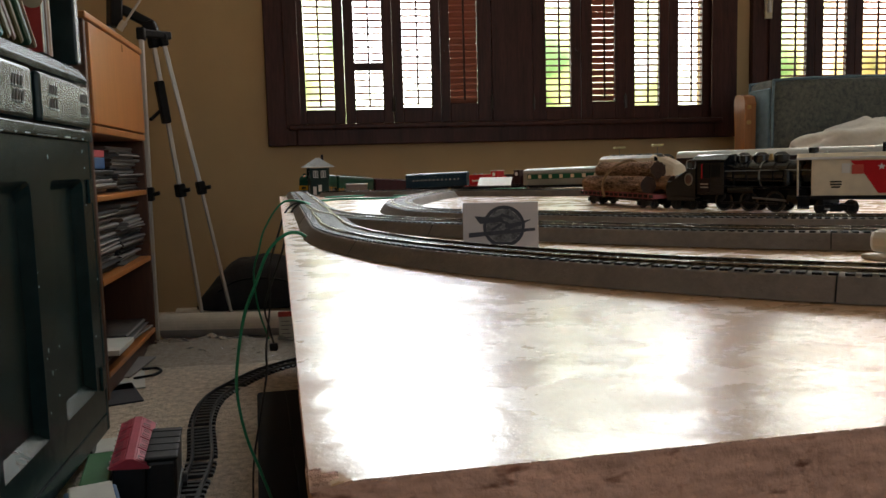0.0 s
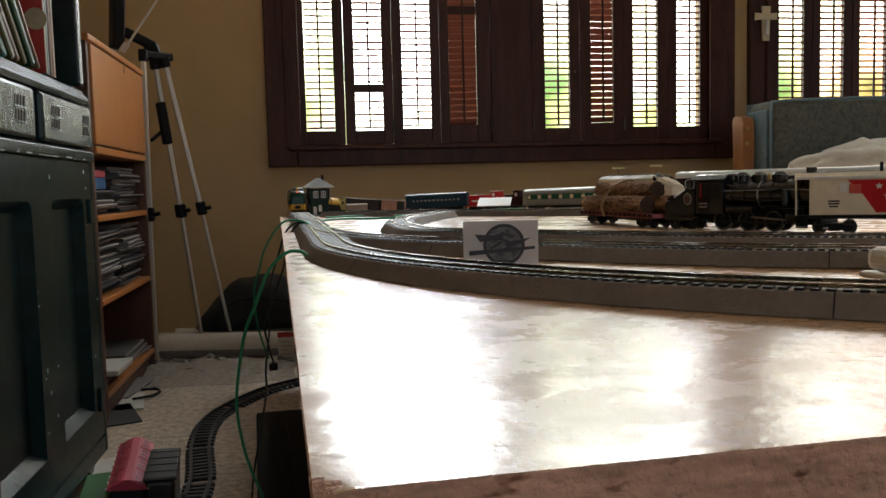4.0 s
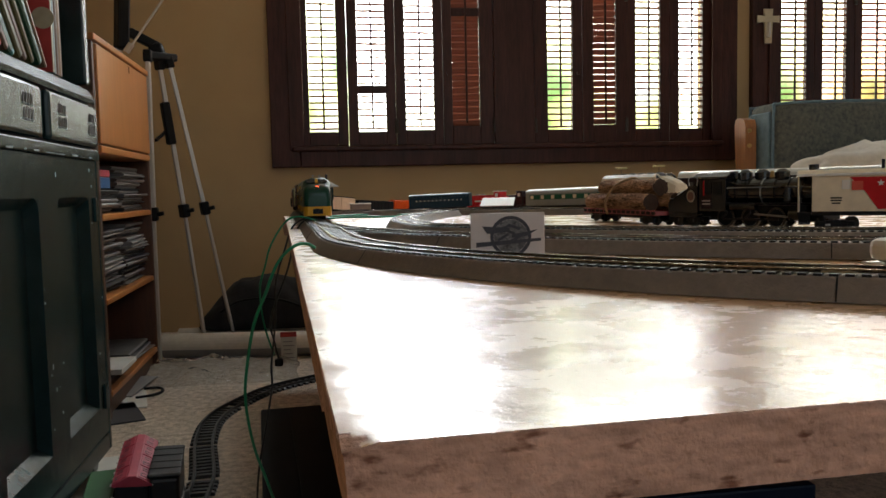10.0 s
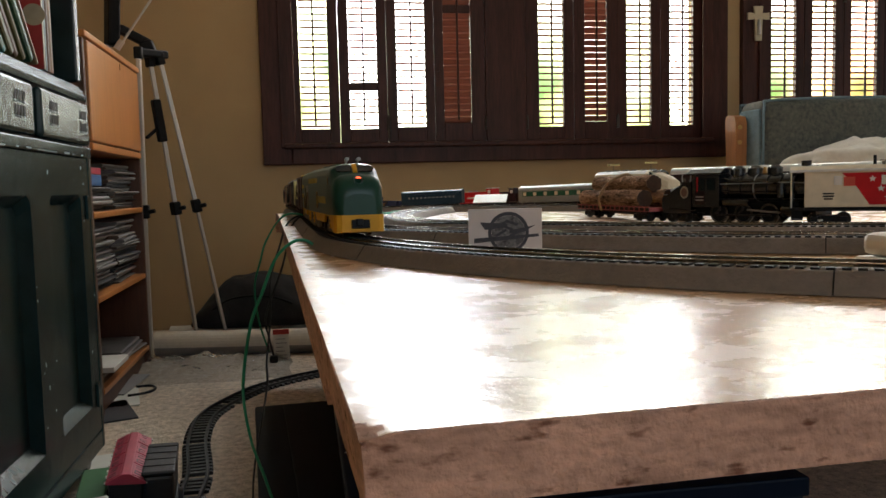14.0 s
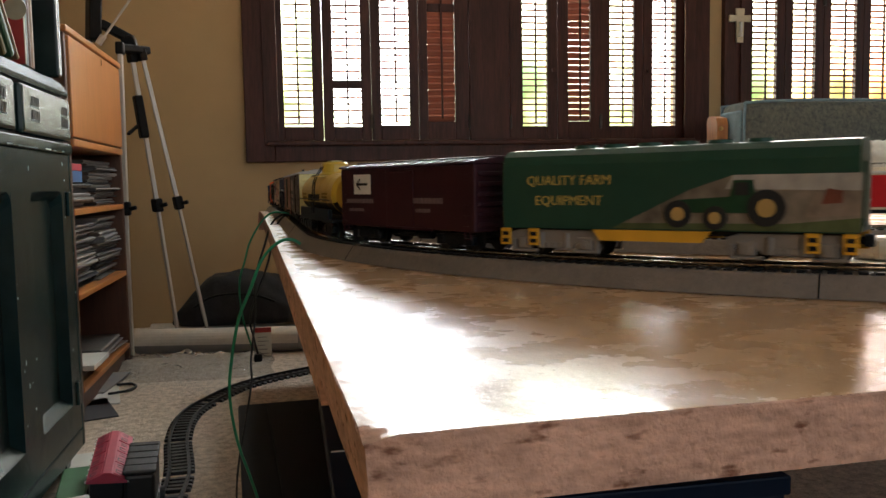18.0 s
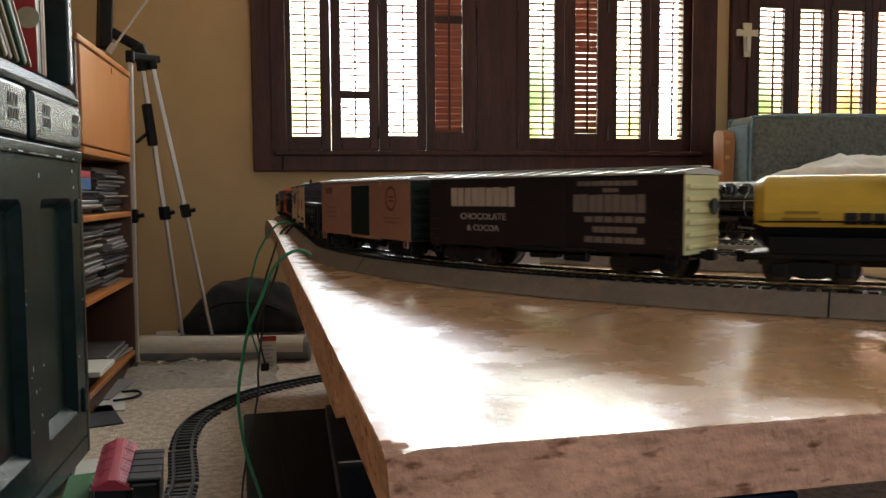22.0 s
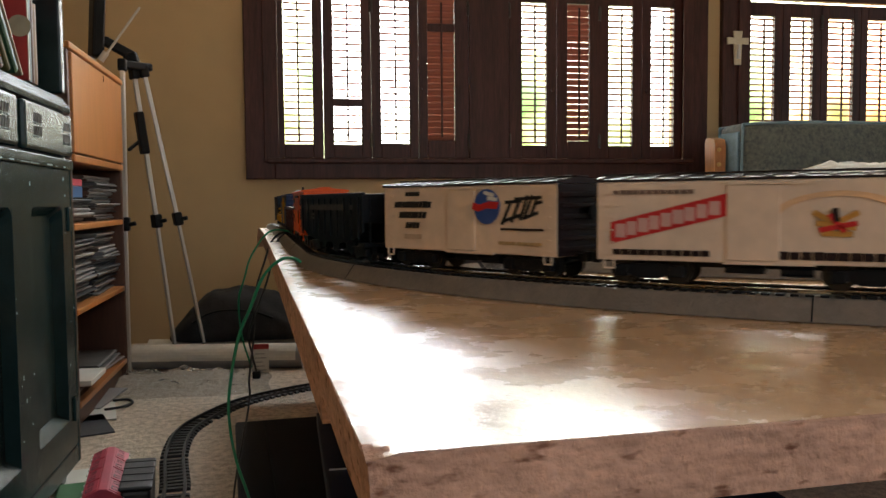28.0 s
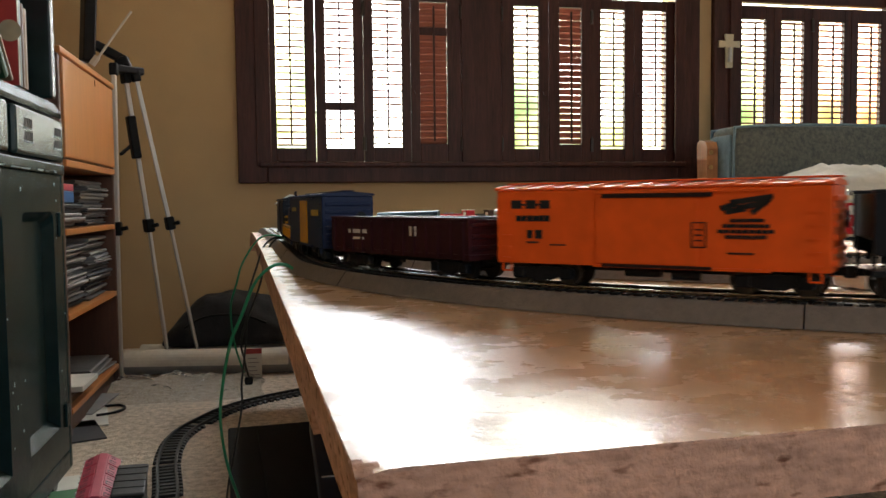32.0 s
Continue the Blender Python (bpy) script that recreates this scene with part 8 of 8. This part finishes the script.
        cable(bm, [(c1, s * 0.0128, 0.0345), (h - 0.02, s * 0.0128, 0.0350), (h - 0.002, s * 0.0128, 0.0345)], 0.0004)
        part("handrail", bm, SILVER, car)
        for k in range(3):
            x = c0 + 0.024 + k * 0.0235
            bm = bmesh.new()
            tube(bm, (x, s * 0.0070, 0.0088), (x, s * 0.0095, 0.0088), 0.0088, n=24)
            wh = part("driving_wheel", bm, BLACKSHINE, car)
            bm = bmesh.new()
            tube(bm, (x, s * 0.0096, 0.0088), (x, s * 0.0100, 0.0088), 0.0068, n=20)
            part("wheel_rim", bm, BLACK, wh)
        a, b = sorted((s * 0.0105, s * 0.0118))
        slab("coupling_rod", (c0 + 0.022, c0 + 0.074, a, b, 0.0065, 0.0082), WHEELMETAL, car, 0.0002)
        m = Matrix.Translation((h - 0.030, s * 0.0128, 0.0105)) @ Matrix.Rotation(radians(4), 4, "Y")
        slab("main_rod", (-0.022, 0.012, -0.0006, 0.0006, -0.0008, 0.0008), GREYT, car, 0.0003, m=m)
    slab("pilot", (h + 0.0045, h + 0.0085, -0.0145, 0.0145, 0.0070, 0.0165), BLACK, car, 0.0006)
    for s in (-1, 1):
        slab("footboard", (h + 0.009, h + 0.013, s * 0.009 - 0.005, s * 0.009 + 0.005, 0.0035, 0.0048), SILVER, car, 0)
    for x in (-h + 0.008, -h + 0.024):
        w = new("wheelset", WHEELS)
        w.parent = car
        w.location = (x, 0, 0)


steam_loco()


def star(car, x, z, r, mat, y):
    bm = bmesh.new()
    pts = [(x + (r if k % 2 == 0 else r * 0.42) * math.sin(math.pi * k / 5), z + (r if k % 2 == 0 else r * 0.42) * math.cos(math.pi * k / 5)) for k in range(10)]
    prism(bm, pts, 1, y - 0.00015, y + 0.0001)
    part("star", bm, mat, car)


def caboose():
    car, L = stand("caboose", "ivory model caboose with red swoosh and white stars", "train car", (0.4410, 0.5470), (0.5580, 0.4630))
    h = L / 2
    w = 0.0165
    slab("body", (-h + 0.012, h - 0.012, -w, w, 0.0165, 0.0480), IVORY, car, 0.0006)
    bm = bmesh.new()
    prism(bm, [(-w - 0.0012, 0.0481), (w + 0.0012, 0.0481), (w + 0.0012, 0.0500), (0.008, 0.0535), (-0.008, 0.0535), (-w - 0.0012, 0.0500)], 0, -h, h)
    part("roof", bm, IVORY, car, "ivory roof with white eave")
    slab("eave_strip", (-h, h, -w - 0.0024, -w - 0.0013, 0.0478, 0.0500), LETTER_W, car, 0.0003)
    bm = bmesh.new()
    prism(bm, [(-0.030, 0.0465), (0.045, 0.0465), (0.045, 0.0185), (-0.008, 0.0185), (-0.018, 0.0340)], 1, -w - 0.0003, -w - 0.00005)
    part("red_swoosh", bm, RED, car)
    for x, z in ((-0.006, 0.0410), (0.0005, 0.0325), (0.006, 0.0245), (0.022, 0.040), (0.028, 0.030)):
        star(car, x, z, 0.0032, LETTER_W, -w - 0.00045)
    for x in (-0.033, 0.004, 0.036):
        slab("window", (x - 0.0032, x + 0.0032, -w - 0.0007, -w - 0.0004, 0.0360, 0.0440), LETTER_W, car, 0)
        slab("pane", (x - 0.0024, x + 0.0024, -w - 0.0009, -w - 0.00075, 0.0368, 0.0432), BOXWHITE, car, 0)
    slab("red_square", (-0.0285, -0.0195, -w - 0.0007, -w - 0.0004, 0.0350, 0.0430), paint("pale_red_patch", (0.60, 0.10, 0.07), 0.5), car, 0)
    bars(car, [(-0.0405, 0.0285, 0.009, 0.0013), (-0.0405, 0.0262, 0.009, 0.0013), (-0.0405, 0.0238, 0.007, 0.0013)], LETTER_K, y=-w - 0.0004)
    for s in (-1, 1):
        a, b = sorted((s * (h - 0.0118), s * h))
        slab("platform", (a, b, -0.015, 0.015, 0.0135, 0.0160), BLACK, car, 0.0003)
        for y in (-0.0145, 0.0145):
            bm = bmesh.new()
            tube(bm, (s * (h - 0.001), y, 0.0162), (s * (h - 0.001), y, 0.0478), 0.0006, n=8)
            part("end_post", bm, IVORY, car)
        slab("end_railing", (min(s * (h - 0.0016), s * (h - 0.0004)), max(s * (h - 0.0016), s * (h - 0.0004)), -0.014, 0.014, 0.0165, 0.0300), IVORY, car, 0.0003)
        slab("step", (a + 0.001, b - 0.001, -0.0150, -0.0105, 0.0050, 0.0062), BLACK, car, 0)
        slab("step_side", (a + 0.001, b - 0.001, -0.0104, -0.0098, 0.0050, 0.0134), BLACK, car, 0)
    slab("sill", (-h + 0.012, h - 0.012, -w + 0.001, w - 0.001, 0.0130, 0.0164), BLACK, car, 0)
    # roof walk and smokestack
    for k in range(9):
        x = 0.004 + k * 0.005
        slab("roof_slat", (x, x + 0.0022, -0.010, 0.010, 0.0560, 0.0566), GREYT, car, 0)
    for y in (-0.009, 0.009):
        slab("roof_rail", (0.0, 0.05, y - 0.0005, y + 0.0005, 0.0567, 0.0573), GREYT, car, 0)
        slab("roof_stand", (0.002, 0.004, y - 0.0005, y + 0.0005, 0.0520, 0.0560), GREYT, car, 0)
    bm = bmesh.new()
    tube(bm, (-0.004, -0.004, 0.0530), (-0.004, -0.004, 0.0615), 0.0014, n=10)
    part("smokestack", bm, BLACK, car)
    add_trucks(car, h - 0.032)
    add_couplers(car, L)


caboose()


def nose_unit():
    """Streamlined unit: rounded nose towards the viewer's side."""
    car, L = stand("streamlined_locomotive", "ivory-nosed model streamliner with silver roof", "locomotive", (0.447, 1.045), (0.501, 0.905), 0.0115)
    h = L / 2
    bm = bmesh.new()
    sec = []
    for x, w, top in ((-h, 0.0160, 0.0470), (h - 0.046, 0.0160, 0.0470), (h - 0.036, 0.0160, 0.0468), (h - 0.030, 0.0158, 0.0430), (h - 0.014, 0.0150, 0.0380), (h - 0.004, 0.0125, 0.0330), (h, 0.0085, 0.0250)):
        sec.append([bm.verts.new((x, y * w, z)) for y, z in ((-1, 0.006), (-1, top * 0.72), (-0.86, top * 0.90), (-0.5, top * 0.985), (0, top), (0.5, top * 0.985), (0.86, top * 0.90), (1, top * 0.72), (1, 0.006))])
    for a, b in zip(sec, sec[1:]):
        for k in range(8):
            f = bm.faces.new((a[k], a[k + 1], b[k + 1], b[k]))
            f.material_index = 1 if a[0].co.x < h - 0.05 and 2 <= k <= 5 else 0
    for s in (sec[0], sec[-1][::-1]):
        bm.faces.new(s)
    bmesh.ops.recalc_face_normals(bm, faces=bm.faces)
    part("body", bm, [IVORY, SILVERROOF], car)
    for s in (-1, 1):
        bm = bmesh.new()
        prism(bm, [(h - 0.0353, 0.0382), (h - 0.0290, 0.0372), (h - 0.0290, 0.0420), (h - 0.0345, 0.0455)], 1, s * 0.0162 - 0.0004, s * 0.0162 + 0.0004)
        part("side_window", bm, DARKGLASS, car)
        m = Matrix.Translation((h - 0.0327, s * 0.0072, 0.0449)) @ Matrix.Rotation(radians(33), 4, "Y")
        slab("windscreen", (-0.0030, 0.0030, -0.0060, 0.0060, 0.0002, 0.0009), DARKGLASS, car, 0.0003, m=m)
    for k in range(6):
        x = -h + 0.016 + k * 0.018
        bm = bmesh.new()
        tube(bm, (x, 0, 0.0468), (x, 0, 0.0488), 0.0052, n=14)
        part("roof_fan", bm, SILVER, car)
    add_trucks(car, h - 0.035)


nose_unit()


def coach(name, label, rear, front, side, roof, win, zw=(0.024, 0.031), n=9, w=0.006, lift=0.0, eave=0.037, top=0.0465):
    car, L = stand(name, label, "train car", rear, front, lift)
    rounded_car(car, L, side, roof, eave=eave, top=top)
    windows(car, [-L / 2 + 0.022 + k * (L - 0.044) / (n - 1) for k in range(n)], zw[0], zw[1], w, win)
    slab("underframe", (-L / 2 + 0.01, L / 2 - 0.01, -0.012, 0.012, 0.0045, 0.0088), BLACK, car, 0)
    add_trucks(car, L / 2 - 0.03)
    add_couplers(car, L)
    return car, L


c, L = coach("passenger_coach", "silver model coach with green tinted windows", (0.500, 1.690), (0.612, 1.470), STEEL_SIDE, SILVER, CREAM, n=7, w=0.010, zw=(0.024, 0.032))
slab("window_band", (-L / 2 + 0.014, L / 2 - 0.014, -0.01655, -0.0164, 0.0225, 0.0335), PANEGREEN, c, 0, "green window band")
coach("passenger_coach", "long dark model coach with pale silver roof", (0.60, 1.12), (0.815, 0.905), UMBER, SILVERROOF, DARKGLASS, lift=0.010, n=12, w=0.007, top=0.0535, eave=0.043, zw=(0.027, 0.036))
coach("passenger_coach", "dark blue model coach with small lit windows", (0.262, 2.055), (0.415, 1.985), BLUECOACH, BLUECOACH, LETTER_W, n=12, w=0.0022, zw=(0.026, 0.030), lift=0.006)
for rear, front, lb, mat, nm in (((0.395, 1.875), (0.466, 1.785), "bright red model switcher with silver hood", RED, "diesel_locomotive"), ((0.455, 1.945), (0.535, 1.835), "dark brown model diesel behind red switcher", UMBER, "diesel_locomotive")):
    car, L = stand(nm, lb, "locomotive", rear, front)
    h = L / 2
    slab("walkway", (-h, h, -0.0155, 0.0155, 0.0105, 0.0130), mat, car, 0.0004)
    slab("hood", (-h + 0.010, h - 0.030, -0.0095, 0.0095, 0.0132, 0.0385), mat, car, 0.001)
    slab("cab", (h - 0.030, h - 0.012, -0.0145, 0.0145, 0.0132, 0.0455), mat, car, 0.001)
    slab("cab_roof", (h - 0.0315, h - 0.0105, -0.0152, 0.0152, 0.0456, 0.0478), SILVERROOF if mat is RED else mat, car, 0.0008)
    slab("short_hood", (h - 0.0118, h - 0.001, -0.0085, 0.0085, 0.0132, 0.0330), mat, car, 0.001)
    for x in (-h + 0.022, -h + 0.040):
        bm = bmesh.new()
        tube(bm, (x, 0, 0.0386), (x, 0, 0.0420), 0.005, n=14)
        part("exhaust_stack", bm, SILVER, car)
    windows(car, [h - 0.021], 0.034, 0.042, 0.008, LETTER_W, y=0.0147)
    bars(car, [(-h + 0.035, 0.024, 0.03, 0.004)], LETTER_W, y=-0.0098)
    slab("fuel_tank", (-0.016, 0.016, -0.012, 0.012, 0.0045, 0.0102), BLACK, car, 0.001)
    add_trucks(car, h - 0.026)


def shed():
    ob = empty("loading_shed", pose(0.400, 1.60, top_z(1.60), 0, 0, -18), "low model shed with a white sloping roof", "shed")
    for x in (-0.030, 0.030):
        for y in (-0.016, 0.016):
            slab("post", (x - 0.0015, x + 0.0015, y - 0.0015, y + 0.0015, 0, 0.0143 + (0.009 if y > 0 else 0)), BLACK, ob, 0)
    bm = bmesh.new()
    prism(bm, [(-0.030, 0.0110), (0.030, 0.0270), (0.030, 0.0285), (-0.030, 0.0125)], 0, -0.036, 0.036)
    part("roof", bm, LETTER_W, ob, "white sloping roof")
    slab("floor", (-0.034, 0.034, -0.018, 0.018, 0.0005, 0.003), GREYT, ob, 0)


shed()


def signal_tower():
    ob = empty("signal_tower", pose(0.0200, 1.60, top_z(1.60), 0, 0, 10) @ Matrix.Diagonal((0.85, 0.85, 0.85, 1)), "dark green model signal tower with grey hipped roof", "tower")
    slab("base", (-0.026, 0.026, -0.026, 0.026, 0.0, 0.004), GREYT, ob, 0.0005)
    slab("lower_walls", (-0.022, 0.022, -0.022, 0.022, 0.0042, 0.040), TOWERGREEN, ob, 0.0005)
    for s in (-1, 1):
        for t in (-1, 1):
            slab("corner_post", (s * 0.0215 - 0.0022, s * 0.0215 + 0.0022, t * 0.0215 - 0.0022, t * 0.0215 + 0.0022, 0.0402, 0.070), TOWERGREEN, ob, 0)
    slab("upper_core", (-0.0195, 0.0195, -0.0195, 0.0195, 0.0402, 0.069), TOWERGREEN, ob, 0)
    for k in range(4):
        m = Matrix.Rotation(k * math.pi / 2, 4, "Z")
        for x in (-0.0095, 0.0095):
            slab("window", (x - 0.0062, x + 0.0062, -0.0206, -0.0200, 0.0455, 0.0625), LETTER_W, ob, 0, m=m)
            for px in (x - 0.0030, x + 0.0030):
                slab("pane", (px - 0.0021, px + 0.0021, -0.0211, -0.02065, 0.0470, 0.0610), DARKGLASS if k else STEEL_SIDE, ob, 0, m=m)
            slab("window_bar", (x - 0.0006, x + 0.0006, -0.0212, -0.0207, 0.046, 0.062), LETTER_W, ob, 0, m=m)
        slab("lower_window", (-0.004, 0.004, -0.0226, -0.0221, 0.012, 0.028), LETTER_W, ob, 0, m=m)
        slab("upper_sill", (-0.0236, 0.0236, -0.0236, -0.0226, 0.039, 0.044), TOWERGREEN, ob, 0, m=m)
    bm = bmesh.new()
    b = [bm.verts.new((x * 0.034, y * 0.034, 0.0705)) for x, y in ((-1, -1), (1, -1), (1, 1), (-1, 1))]
    e = [bm.verts.new((x * 0.034, y * 0.034, 0.0725)) for x, y in ((-1, -1), (1, -1), (1, 1), (-1, 1))]
    t = [bm.verts.new((x, 0, 0.0945)) for x in (-0.004, 0.004)]
    bm.faces.new(b[::-1])
    for k in range(4):
        bm.faces.new((b[k], b[(k + 1) % 4], e[(k + 1) % 4], e[k]))
    bm.faces.new((e[0], e[1], t[1], t[0]))
    bm.faces.new((e[2], e[3], t[0], t[1]))
    bm.faces.new((e[1], e[2], t[1]))
    bm.faces.new((e[3], e[0], t[0]))
    part("roof", bm, GREYTILE, ob, "grey tiled hipped roof")
    for k in range(4):
        slab("eave_trim", (-0.0346, 0.0346, -0.0350, -0.0341, 0.0704, 0.0728), LETTER_W, ob, 0, m=Matrix.Rotation(k * math.pi / 2, 4, "Z"))
    slab("chimney", (0.009, 0.0145, -0.003, 0.003, 0.084, 0.102), UMBER, ob, 0.0005)
    slab("door", (-0.017, -0.009, -0.0228, -0.0221, 0.0045, 0.024), LETTER_W, ob, 0)


signal_tower()


def crate(x0, x1, y, h, mat, label):
    ob = empty("crate", pose((x0 + x1) / 2, y, top_z(y)), label, "crate")
    w = (x1 - x0) / 2
    slab("box", (-w, w, -0.014, 0.014, 0.0003, h), mat, ob, 0.0006)
    for k in range(4):
        x = -w + 0.004 + k * (2 * w - 0.008) / 3
        slab("batten", (x - 0.001, x + 0.001, -0.0150, -0.0141, 0.002, h - 0.002), mat, ob, 0)
    slab("lid", (-w - 0.001, w + 0.001, -0.0155, 0.0155, h + 0.0002, h + 0.002), LETTER_W, ob, 0.0004)


crate(0.079, 0.122, 1.61, 0.0220, paint("greyish_pink_boards", (0.30, 0.23, 0.20), 0.6), "small greyish pink model crate with pale lid")


def street_lamp(x, y, h):
    ob = empty("model_lamp", pose(x, y, top_z(y)), "model platform lamp with flat shade on thin post", "lamp", group="model platform lamps")
    bm = bmesh.new()
    tube(bm, (0, 0, 0), (0, 0, h - 0.004), 0.0007, n=8)
    part("post", bm, GREYT, ob)
    slab("shade", (-0.011, 0.011, -0.006, 0.006, h - 0.0038, h), PALE, ob, 0.0012)
    slab("foot", (-0.005, 0.005, -0.005, 0.005, 0.0, 0.002), GREYT, ob, 0)


street_lamp(0.606, 1.40, 0.0815)
street_lamp(0.685, 1.40, 0.0845)


def sign_card():
    a, b = Vector((0.0970, 0.3463, 0)), Vector((0.1407, 0.3377, 0))
    d = (b - a).normalized()
    ob = empty("sign_card", Matrix.Translation((a + b) / 2 + Vector((0, 0, top_z(0.25)))) @ Matrix.Rotation(math.atan2(d.y, d.x), 4, "Z"), "small white card sign with dark winged round emblem", "sign")
    w, h = 0.0222, 0.0290
    slab("card", (-w, w, -0.0015, 0.0015, 0.0002, h), SIGNWHITE, ob, 0.0003)
    y = -0.0016
    disc(ob, 0.0019, 0.0148, 0.0124, SIGNDARK, y=y, hole=0.0103)
    disc(ob, 0.0019, 0.0148, 0.0102, material("mottled_emblem_grey", (0.13, 0.13, 0.13), rough=0.6, vary=0.8, scale=900), y=y + 0.0001)
    strokes(ob, [(-0.004, 0.0185, 0.001, 0.0215), (0.001, 0.0215, 0.007, 0.0195), (-0.005, 0.0130, 0.000, 0.0160), (0.003, 0.0125, 0.008, 0.0150), (-0.002, 0.0190, 0.004, 0.0165)], 0.0016, SIGNDARK, y - 0.0003)
    for pts in ([(-0.0125, 0.0225), (-0.010, 0.0185), (0.001, 0.0195), (0.001, 0.0215)], [(0.002, 0.0180), (0.015, 0.0205), (0.009, 0.0170), (0.002, 0.0162)], [(-0.0155, 0.0115), (0.0165, 0.0145), (0.0165, 0.0160), (-0.0155, 0.0140)]):
        bm = bmesh.new()
        prism(bm, [(q * 1.22, 0.0148 + (z - 0.0170) * 1.15) for q, z in pts], 1, y - 0.0004, y - 0.0002)
        part("wing", bm, SIGNDARK, ob)
    bars(ob, [(0.001, 0.0050, 0.009, 0.0010)], SIGNDARK, y=y)


sign_card()
sw = empty("switch_box", pose(0.310, 0.226, top_z(0.226), 0, 0, 4), "white rounded plastic switch box by the track", "switch box")
slab("housing", (-0.030, 0.030, -0.012, 0.012, 0.0032, 0.0150), BOXWHITE, sw, 0.004)
slab("lever", (-0.006, 0.006, -0.003, 0.003, 0.0152, 0.020), BLACK, sw, 0.001)
slab("base_plate", (-0.032, 0.032, -0.0135, 0.0135, 0.0001, 0.003), BOXWHITE, sw, 0.001)


motions()
